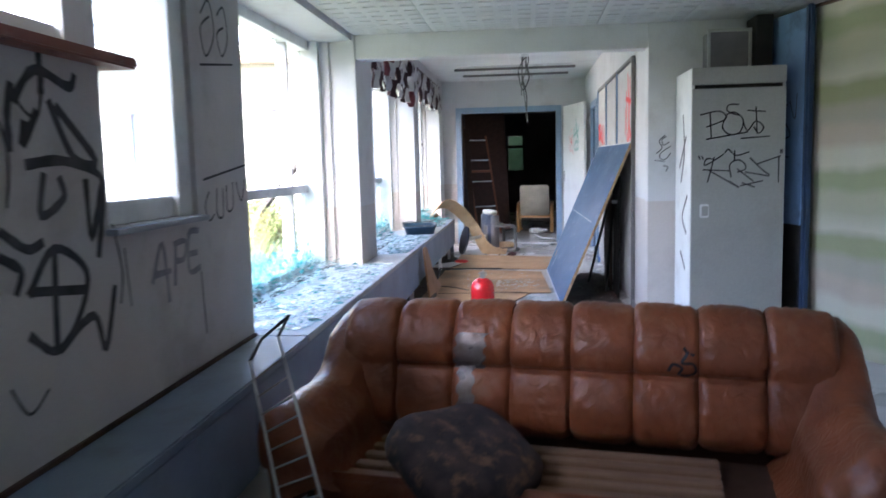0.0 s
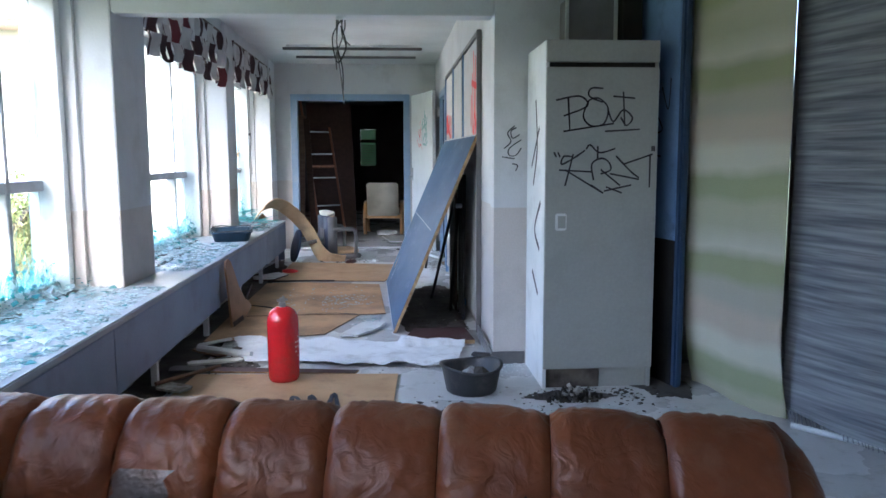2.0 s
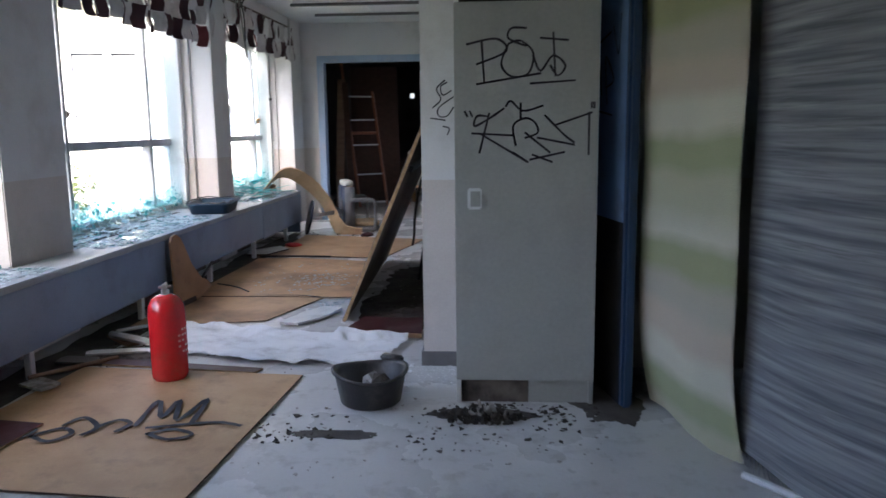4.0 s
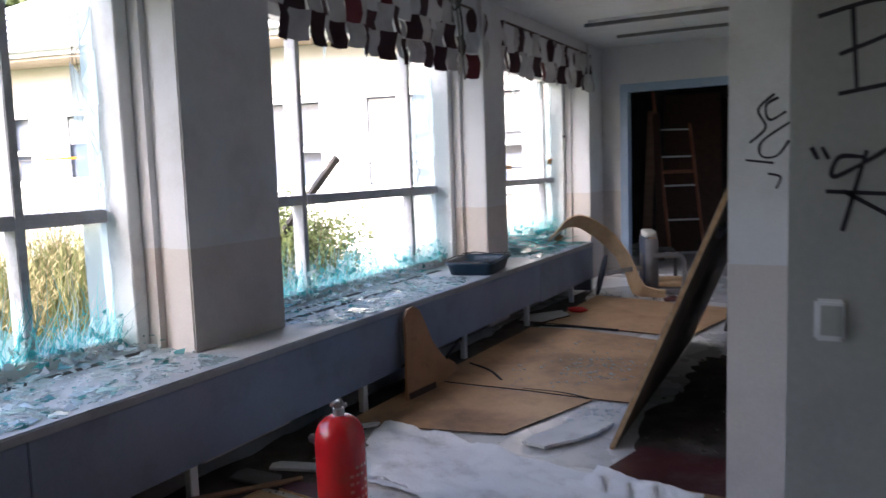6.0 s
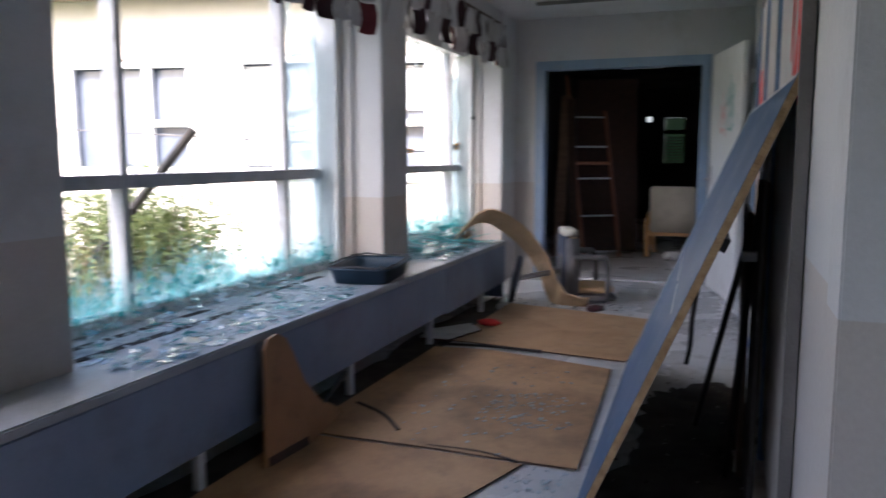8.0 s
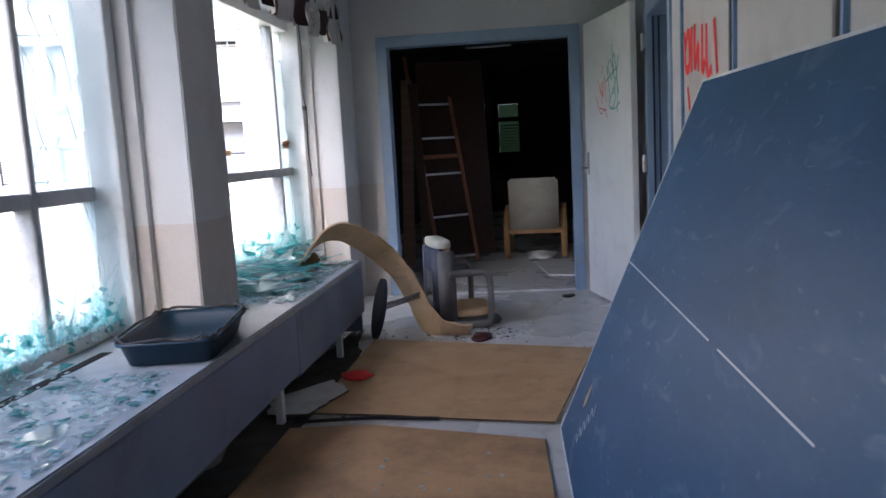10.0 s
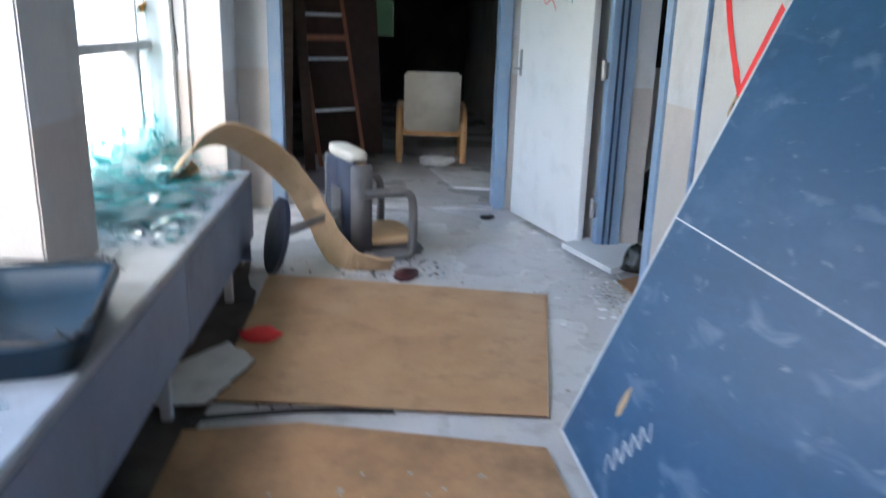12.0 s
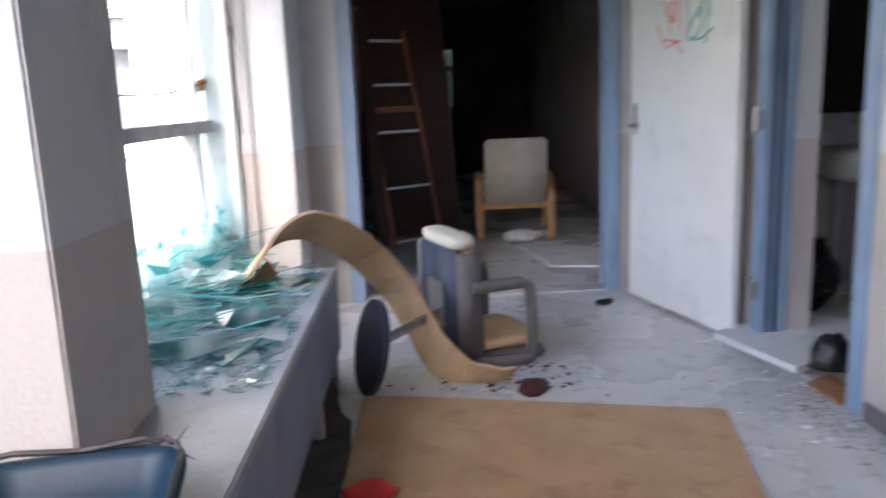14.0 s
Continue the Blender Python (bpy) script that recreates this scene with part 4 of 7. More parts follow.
strokes("red_scribble", [[(0.55, 1.45), (0.52, 1.60), (0.57, 1.55), (0.50, 1.50)], [(0.60, 1.42), (0.46, 1.40)], [(0.54, 1.66), (0.50, 1.72)], [(0.62, 1.62), (0.53, 1.50), (0.48, 1.64), (0.46, 1.46)], [(0.66, 1.50), (0.58, 1.38), (0.50, 1.40), (0.44, 1.34)]], DM, 0.008, REDSPRAY, leaf, "thin red marker scribble")


# cupboard front panels along the corridor wall
def wall_panel(y0, y1, label):
    ob = thing("wall_panel", pose(1.215, (y0 + y1) / 2, 0), label, "wall panel", "white wall panels", "structure")
    w = (y1 - y0) / 2
    part("panel_sheet", box(bmesh.new(), -0.022, 0, -w + 0.03, w - 0.03, 0.08, 2.08, 0.003), PANELWHITE, ob)
    for s in (-1, 1):
        part("edge_strip", box(bmesh.new(), -0.034, -0.001, s * (w - 0.014) - 0.013, s * (w - 0.014) + 0.013, 0.0, 2.12, 0.003), BLUEDOOR if s > 0 else GREYVINYL, ob, "dark edge strip")
    part("top_strip", box(bmesh.new(), -0.034, -0.001, -w + 0.03, w - 0.03, 2.085, 2.115), GREYVINYL, ob)
    return ob


p1 = wall_panel(6.78, 7.86, "white wall panel with red paint streaks at the top")
wall_panel(7.88, 8.84, "white wall panel between dark strips")
p3 = wall_panel(8.86, 9.80, "white wall panel with a red sprayed Y and a punched hole")


def at_panel(ob):
    return axes((0, 1, 0), (0, 0, 1), (-1, 0, 0), (-0.022, -ob.matrix_basis.translation.y, 0))


strokes("red_streaks", [[(6.95, 1.35), (6.97, 1.6), (6.94, 1.95)], [(7.05, 1.40), (7.03, 1.7), (7.08, 2.0)], [(7.16, 1.45), (7.15, 1.85)], [(6.90, 1.75), (7.2, 1.8)], [(6.88, 1.45), (7.0, 1.55), (7.1, 1.42)], [(7.25, 1.5), (7.22, 1.7)]], at_panel(p1), 0.05, REDSPRAY, p1, "red spray streaks")
strokes("red_letters", [[(9.67, 1.42), (9.59, 1.24), (9.47, 1.05)], [(9.26, 1.32), (9.47, 1.05)], [(9.47, 1.05), (9.57, 0.83), (9.68, 0.68)], [(9.73, 1.68), (9.72, 1.53), (9.63, 1.53), (9.64, 1.68), (9.72, 1.62)],
    [(9.58, 1.68), (9.58, 1.51)], [(9.51, 1.68), (9.51, 1.51), (9.44, 1.6), (9.44, 1.5)], [(9.36, 1.66), (9.36, 1.49), (9.32, 1.51)], [(9.28, 1.65), (9.27, 1.47), (9.2, 1.47)], [(9.14, 1.65), (9.1, 1.46)]], at_panel(p3), 0.05, REDSPRAY, p3, "red sprayed letters and a Y")
bm = bmesh.new()
outline = [(0.05 * math.cos(a) * (1 + 0.25 * math.sin(3 * a)), 0.09 * math.sin(a) * (1 + 0.12 * math.sin(5 * a + 1))) for a in (6.283 * i / 18 for i in range(18))]
plate(bm, outline, 0, 0.006, axes((0, 1, 0), (0, 0, 1), (-1, 0, 0), (-0.0225, 9.475 - 9.33, 0.945)))
hole = part("punched_hole", bm, CHIP, p3, "torn brown hole in the board")
bm = bmesh.new()
plate(bm, [(0.40 * x + 0.012, 0.62 * y + 0.01) for x, y in outline], 0.0062, 0.0075, axes((0, 1, 0), (0, 0, 1), (-1, 0, 0), (-0.0225, 9.475 - 9.33, 0.95)))
part("dark_core", bm, SOOT, hole, "dark hollow core")
sk = box(bmesh.new(), 1.205, 1.215, 9.83, 10.17, 0, 0.075, 0.002)
solid("baseboard", sk, GREYVINYL, "grey skirting board", category="baseboard")
so = thing("wall_socket", pose(1.216, 9.96, 0.21), "white double wall socket near the floor", "socket")
part("socket_plate", box(bmesh.new(), -0.014, 0, -0.04, 0.04, -0.04, 0.04, 0.004), WHITE, so)
part("socket_well", rod(bmesh.new(), (-0.0165, 0, 0), (-0.013, 0, 0), 0.02), GREYVINYL, so, "grey socket well")


# ---- outside ----
def lawn():
    bm = bmesh.new()
    bmesh.ops.create_grid(bm, x_segments=60, y_segments=60, size=1, matrix=Matrix.Diagonal((60, 60, 1, 1)) @ Matrix.Translation((0, 0, 0)))
    for v in bm.verts:
        v.co = Vector((v.co.x, v.co.y + 8, -0.32 + 0.05 * noise.noise(v.co * 0.4)))
    # the sheet reaches the horizon
    s = 900
    ring = [bm.verts.new((x, y + 8, -0.33)) for x, y in ((-s, -s), (s, -s), (s, s), (-s, s))]
    inn = [bm.verts.new((x, y + 8, -0.33)) for x, y in ((-59, -59), (59, -59), (59, 59), (-59, 59))]
    for i in range(4):
        j = (i + 1) % 4
        bm.faces.new((ring[i], ring[j], inn[j], inn[i]))
    return bm


solid("ground", lawn(), GRASS, "overgrown green lawn outside the windows", category="ground", shade=True)


def shrub(x, y, rx, ry, h, label, seed, n=2600):
    r = random.Random(seed)
    ob = thing("shrub", pose(x, y, -0.32), label, "shrub", "shrubs under the windows")
    bm = bmesh.new()
    for i in range(9):
        a = r.uniform(0, 6.283)
        k = r.uniform(0.3, 0.8)
        rod(bm, (0.05 * math.cos(a), 0.05 * math.sin(a), 0), (rx * k * math.cos(a), ry * k * math.sin(a), h * r.uniform(0.5, 0.85)), 0.014, 0.004, 5)
    part("branches", bm, BARK, ob)
    vs, fs = [], []
    for i in range(n):
        d = Vector((r.gauss(0, 1), r.gauss(0, 1), r.gauss(0, 1))).normalized()
        k = r.uniform(0.3, 1.0) * (0.85 + 0.3 * noise.noise(d * 2.6 + Vector((seed, 0, 0))))
        p = Vector((d.x * rx * k, d.y * ry * k, h * 0.52 + d.z * h * 0.5 * k))
        if p.z < 0.05:
            continue
        u = Vector((r.gauss(0, 1), r.gauss(0, 1), r.gauss(0, 0.8))).normalized() * r.uniform(0.018, 0.038)
        w = u.cross(Vector((r.gauss(0, 1), r.gauss(0, 1), r.gauss(0, 1)))).normalized() * r.uniform(0.006, 0.014)
        b = len(vs)
        vs += [p - u, p + w, p + u, p - w]
        fs.append((b, b + 1, b + 2, b + 3))
    me = bpy.data.meshes.new("leaves")
    me.from_pydata([tuple(v) for v in vs], [], fs)
    me.materials.append(LEAF)
    lv = new("leaves", me)
    lv.parent = ob
    # seeding stalks above the crown
    bm = bmesh.new()
    for i in range(160):
        a, k = r.uniform(0, 6.283), r.random() ** 0.5
        q = Vector((rx * k * math.cos(a), ry * k * math.sin(a), h * (0.95 - 0.4 * k * k)))
        rod(bm, q, q + Vector((r.gauss(0, 0.06), r.gauss(0, 0.06), r.uniform(0.1, 0.28))), 0.004, 0.002, 3)
    tagged(part("dry_growth", bm, BLADE, ob), "dry yellow stalks", "", "", "stuff")
    return ob


def grass_clump(x, y, rx, ry, h, n, seed, label):
    """A stand of tall grass gone to seed: bowed blades and stalks with feathery heads."""
    r = random.Random(seed)
    ob = thing("grass_clump", pose(x, y, -0.34), label, "grass", "", "stuff")
    for nm, count, mat in (("blades", n, BLADE), ("seed_stalks", n // 6, STRAW)):
        vs, fs = [], []
        for i in range(count):
            a, k = r.uniform(0, 6.283), r.random() ** 0.6
            p = Vector((rx * k * math.cos(a), ry * k * math.sin(a), 0))
            top = h * r.uniform(0.45, 1.0) * (1 - 0.3 * k) * (1.12 if nm == "seed_stalks" else 0.9)
            bow = Vector((r.gauss(0, 0.16) + 0.15 * p.x, r.gauss(0, 0.16) + 0.15 * p.y, top))
            w = Vector((r.gauss(0, 1), r.gauss(0, 1), 0)).normalized() * (0.0075 if nm == "blades" else 0.003)
            b = len(vs)
            mid = p + Vector((bow.x * 0.3, bow.y * 0.3, top * 0.6))
            vs += [p - w, p + w, mid + w * 0.8, mid - w * 0.8, p + bow]
            fs += [(b, b + 1, b + 2, b + 3), (b + 3, b + 2, b + 4)]
            if nm == "seed_stalks":
                for q in range(9):
                    c = mid.lerp(p + bow, 0.55 + 0.05 * q)
                    e = Vector((r.gauss(0, 0.02), r.gauss(0, 0.02), 0.025))
                    g = len(vs)
                    vs += [c, c + e + w * 2, c + e * 1.6]
                    fs.append((g, g + 1, g + 2))
        me = bpy.data.meshes.new(nm)
        me.from_pydata([tuple(v) for v in vs], [], fs)
        me.materials.append(mat)
        new(nm, me).parent = ob
    return ob


grass_clump(-3.1, 6.8, 0.9, 1.2, 1.62, 9500, 33, "tall grass gone to seed below the window")
grass_clump(-3.4, 8.1, 0.7, 0.8, 1.25, 2600, 34, "tall uncut grass beside the shrub")
shrub(-3.25, 6.85, 0.6, 0.8, 1.12, "low leafy shrub among tall grass", 3, 10000)
shrub(-3.0, 9.15, 0.8, 0.95, 1.45, "rounded leafy shrub beside the pale wall", 5, 15000)
shrub(-4.6, 8.6, 0.9, 0.9, 1.2, "loose green shrub on the lawn", 7, 7000)


def tall_grass():
    r = random.Random(9)
    vs, fs = [], []
    for i in range(5200):
        x, y = r.uniform(-5.5, -1.75), r.uniform(4.2, 11.0)
        if r.random() < 0.3:
            x = r.uniform(-2.6, -1.6)
        h = r.uniform(0.15, 0.55) * (1.0 if noise.noise(Vector((x, y, 0)) * 0.9) > -0.1 else 0.35)
        a = r.uniform(0, 6.283)
        w = Vector((math.cos(a), math.sin(a), 0)) * 0.006
        t = Vector((r.gauss(0, 0.08), r.gauss(0, 0.08), h))
        p = Vector((x, y, -0.34))
        b = len(vs)
        vs += [p - w, p + w, p + t]
        fs.append((b, b + 1, b + 2))
    me = bpy.data.meshes.new("tall_grass")
    me.from_pydata([tuple(v) for v in vs], [], fs)
    me.materials.append(BLADE)
    return tagged(new("tall_grass", me), "uncut tall grass along the wall", "grass", "", "stuff")


tall_grass()


def tree(x, y, h, seed, label, crown_low=0.25, spread=0.36):
    r = random.Random(seed)
    ob = thing("tree", pose(x, y, -0.35), label, "tree", "trees beyond the lawn")
    bm = bmesh.new()
    rod(bm, (0, 0, 0), (0.1, 0, h * 0.5), 0.24, 0.14, 9)
    rod(bm, (0.1, 0, h * 0.5), (0.0, 0.15, h * 0.9), 0.14, 0.04, 7)
    tips = []
    for i in range(26):
        z = h * r.uniform(0.10, 0.85)
        a = r.uniform(0, 6.283)
        q = Vector((math.cos(a), math.sin(a), r.uniform(0.1, 0.5))) * h * r.uniform(0.14, spread * 0.85)
        rod(bm, (0.05, 0, z), Vector((0.05, 0, z)) + q, 0.06, 0.015, 5)
        tips.append(Vector((0.05, 0, z)) + q)
    part("trunk", bm, BARK, ob)
    vs, fs = [], []
    for i in range(430):
        c = r.choice(tips) + Vector((r.gauss(0, 0.5), r.gauss(0, 0.5), r.gauss(0, 0.4)))
        for k in range(26):
            p = c + Vector((r.gauss(0, 0.28), r.gauss(0, 0.28), r.gauss(0, 0.34)))
            p.z = max(p.z, h * crown_low * 0.5)
            u = Vector((r.gauss(0, 1), r.gauss(0, 1), r.gauss(0, 1))).normalized() * 0.13
            w = u.cross(Vector((r.gauss(0, 1), r.gauss(0, 1), 0.3))).normalized() * 0.075
            b = len(vs)
            vs += [p - u, p + w, p + u, p - w]
            fs.append((b, b + 1, b + 2, b + 3))
    me = bpy.data.meshes.new("crown")
    me.from_pydata([tuple(v) for v in vs], [], fs)
    me.materials.append(LEAF)
    cr = new("crown", me)
    cr.parent = ob
    return ob


tree(-16.5, 13.2, 7.5, 21, "tall leafy tree with hanging branches beside the house", 0.15)
tree(-20.5, 10.0, 7.0, 22, "leafy tree at the edge of the lawn", 0.1)
tree(-19.0, 17.0, 8.0, 23, "dense leafy tree behind the house", 0.1)
tree(-23.0, 5.0, 7.0, 24, "leafy tree at the edge of the lawn", 0.1)

# the neighbouring wing: a pale rendered facade at a slant to the corridor
FD = Vector((-0.9806, -0.1961, 0))
FM = axes(FD, Vector((-0.1961, 0.9806, 0)), (0, 0, 1), (-1.50, 11.76, 0))


def facade_u(x):
    return (x + 1.50) / FD.x


house = thing("neighbouring_wing", FM, "cream rendered single-storey wing with white windows and a metal roof", "building")
WIN = [(facade_u(-8.46), facade_u(-9.92), 1.20, 2.22), (facade_u(-7.1), facade_u(-8.01), 1.23, 2.22), (facade_u(-4.14), facade_u(-5.54), 1.02, 2.20), (facade_u(-2.70), facade_u(-3.69), 1.02, 2.22), (facade_u(-1.70), facade_u(-2.12), 1.0, 2.2)]
bm = grid_wall(bmesh.new(), Matrix(), 0.0, 8.75, 0.1, 2.85, 0.3, WIN, True)
part("wall", bm, RENDERED, house, "cream rendered wall")
part("plinth", box(bmesh.new(), 0.0, 8.73, -0.02, 0.28, -0.5, 0.095), RENDERED, house, "grey plinth")
part("gable_wall", box(bmesh.new(), 8.45, 8.75, 0.305, 6.0, -0.5, 2.85), RENDERED, house)
part("eave", box(bmesh.new(), -0.05, 9.25, -0.62, 0.0, 2.84, 2.98, 0.01), WHITE, house, "white boxed eave")
part("soffit", box(bmesh.new(), 0.0, 9.2, -0.58, -0.02, 2.80, 2.835), SOFFIT, house, "brown eave underside")
bm = box(bmesh.new(), -0.05, 9.3, 0, 4.0, -0.05, 0, m=pose(0, -0.66, 3.03, 24, 0, 0))
roof = part("roof", bm, ROOF, house, "grey folded metal roof")
for i in range(21):
    part("roof_seam", box(bmesh.new(), i * 0.45, i * 0.45 + 0.025, 0, 4.0, 0.001, 0.03, m=pose(0, -0.66, 3.03, 24, 0, 0)), ROOF, roof)
part("gutter", rod(bmesh.new(), (-0.05, -0.68, 2.94), (9.25, -0.68, 2.94), 0.045), WHITE, house, "white gutter")
part("downpipe", rod(bmesh.new(), (8.5, -0.06, -0.3), (8.5, -0.06, 2.9), 0.04), WHITE, house, "white downpipe")
for i, (a, b, c, d) in enumerate(WIN):
    wo = part("window", box(bmesh.new(), a - 0.06, b + 0.06, -0.03, 0.05, c - 0.05, c - 0.002, 0.006), WHITE, house, "white timber window")
    fr = [(a, a + 0.07, c, d), (b - 0.07, b, c, d), (a + 0.07, b - 0.07, d - 0.08, d), (a + 0.07, b - 0.07, c, c + 0.08)]
    mids = [a + (b - a) * k for k in ((0.3, 0.68) if i < 1 else (0.36,) if i in (2,) else (0.5,) if i in (1, 3) else ())]
    fr += [(m - 0.04, m + 0.04, c + 0.08, d - 0.08) for m in mids]
    if i in (0, 2, 4):
        fr.append((a + 0.07, (mids[0] if mids else b - 0.07) - 0.04, c + (d - c) * 0.42, c + (d - c) * 0.42 + 0.07))
    for q in fr:
        part("frame_bar", box(bmesh.new(), q[0], q[1], 0.02, 0.09, q[2], q[3], 0.004), WHITE, wo)
    part("reveal", box(bmesh.new(), a, b, 0.14, 0.16, c, d), DARKPANE, wo, "dark reflecting glass")
    pane_blinds = ((3, 4) if i == 3 else (0, 4)) if i in (1, 3, 4) else None
    if pane_blinds:
        bm = bmesh.new()
        z = d - 0.1
        low = c + 0.1 if i == 3 else c + (d - c) * 0.55
        while z > low:
            box(bm, a + 0.08, b - 0.08, 0.10, 0.118, z - 0.014, z)
            z -= 0.021
        tagged(part("blind", bm, BLIND, wo), "white slatted blind", "", "", "stuff")
bm = bmesh.new()
for k in range(10):
    box(bm, 0.0, 0.28, 0.0, 0.02, k * 0.05, k * 0.05 + 0.042, m=pose(WIN[3][0] + 0.1, -0.05, 1.3 + 0.0, 6 * (k % 3), 8, 4 * (k % 2)))
tagged(part("torn_blind", bm, BLIND, house), "torn blind hanging out of its window", "", "", "stuff")

# barrier cord with orange tape
cord = thing("barrier_cord", Matrix(), "grey cord with orange warning tape strung across the window", "warning tape")
cp = smooth_path([(-1.33, 11.84, 1.36), (-1.42, 11.3, 1.27), (-1.5, 10.7, 1.25), (-1.55, 9.3, 1.29), (-3.0, 8.6, 1.38), (-4.0, 7.93, 1.45), (-4.4, 7.3, 1.42), (-5.2, 6.2, 1.38)], 6)
part("cord", tube(bmesh.new(), cp, 0.005, 5), TAPEWIRE, cord)
part("tape_end", band(bmesh.new(), [(-1.33, 11.86, 1.375), (-1.36, 11.70, 1.325), (-1.40, 11.5, 1.29)], Vector((0.2, 0, 1)), 0.06, 0.003), TAPEORANGE, cord, "yellow-orange tape end")
part("tape_end", band(bmesh.new(), [(-1.5, 10.75, 1.25), (-1.52, 10.6, 1.255), (-1.54, 10.4, 1.26)], Vector((0.2, 0, 1)), 0.035, 0.003), TAPEORANGE, cord, "orange-red tape end")
part("tape_end", band(bmesh.new(), [(-4.0, 7.93, 1.452), (-4.12, 7.74, 1.445), (-4.22, 7.58, 1.438)], Vector((0.2, 0, 1)), 0.018, 0.003), TAPEORANGE, cord, "orange-yellow tape end")
jc = thing("jamb_cable", pose(-1.235, 11.60, 0), "loose dark cable hanging down the last window jamb", "cable")
part("cable", tube(bmesh.new(), smooth_path([(0, 0, 2.19), (0.015, -0.02, 1.95), (-0.005, 0.0, 1.72), (0.02, -0.015, 1.5), (0.005, 0.0, 1.3), (0.02, 0.0, 1.05)], 5), 0.004, 5), BLACKSTEEL, jc)
part("clip_box", box(bmesh.new(), -0.012, 0.014, -0.02, 0.02, 1.55, 1.58, 0.003), BLACKPLASTIC, jc, "small black cable clip")


# ---- near room ----
BACK_PROFILE = smooth_path([(0, 0.37, 0.09), (0, 0.385, 0.40), (0, 0.37, 0.60), (0, 0.315, 0.695), (0, 0.24, 0.722), (0, 0.17, 0.70), (0, 0.122, 0.63), (0, 0.104, 0.565), (0, 0.112, 0.51), (0, 0.092, 0.455), (0, 0.072, 0.38), (0, 0.08, 0.31), (0, 0.16, 0.255)], 8)
COLUMN = 0.2175


def leather_creases(p, k):
    """Fine folds in slack leather: narrow ridges of a stretched noise."""
    a = noise.noise(Vector((p.x * 15 + p.z * 9, p.x * 5 - p.z * 4, p.y * 6 + k)))
    b = noise.noise(Vector((p.x * 26 - p.z * 21, p.z * 7 + 3.1, k)))
    return 0.0065 * max(0.0, 1 - abs(a) * 5) ** 2 * (0.4 + 0.6 * abs(b)) + 0.004 * max(0.0, 1 - abs(b) * 6) ** 2 + 0.006 * noise.noise(p * 6 + Vector((k, 0, 0)))


def back_point(x, j):
    """A point of the sofa's back: its profile, padded between the upright seams and the seam across."""
    q = BACK_PROFILE
    d = (q[min(j + 1, len(q) - 1)] - q[max(j - 1, 0)]).normalized()
    out = Vector((0, d.z, -d.y))
    w = (x + 0.87) / COLUMN
    i = min(max(int(w), 0), 7)
    w = min(max(w - i, 0.0), 1.0)
    puff = 0.019 * (1 - abs(2 * w - 1) ** 9)
    front = 1.0 if q[j].y < 0.26 else 0.5
    if 0 < i < 7:
        puff -= 0.017 * math.exp(-((j - 64) / 1.6) ** 2)
    p = Vector((x, q[j].y, q[j].z - 0.012 * (abs(x) / 0.87) ** 6))
    slack = 0.9 + 1.1 * abs(2 * w - 1) ** 2
    return p + out * (puff * front - leather_creases(p, i * 1.7) * slack * front), out


def on_back(x, z):
    """The place and the outward way on the front of the back at a height."""
    j = min(range(40, 88), key=lambda k: abs(BACK_PROFILE[k].z - z))
    return back_point(x, j)


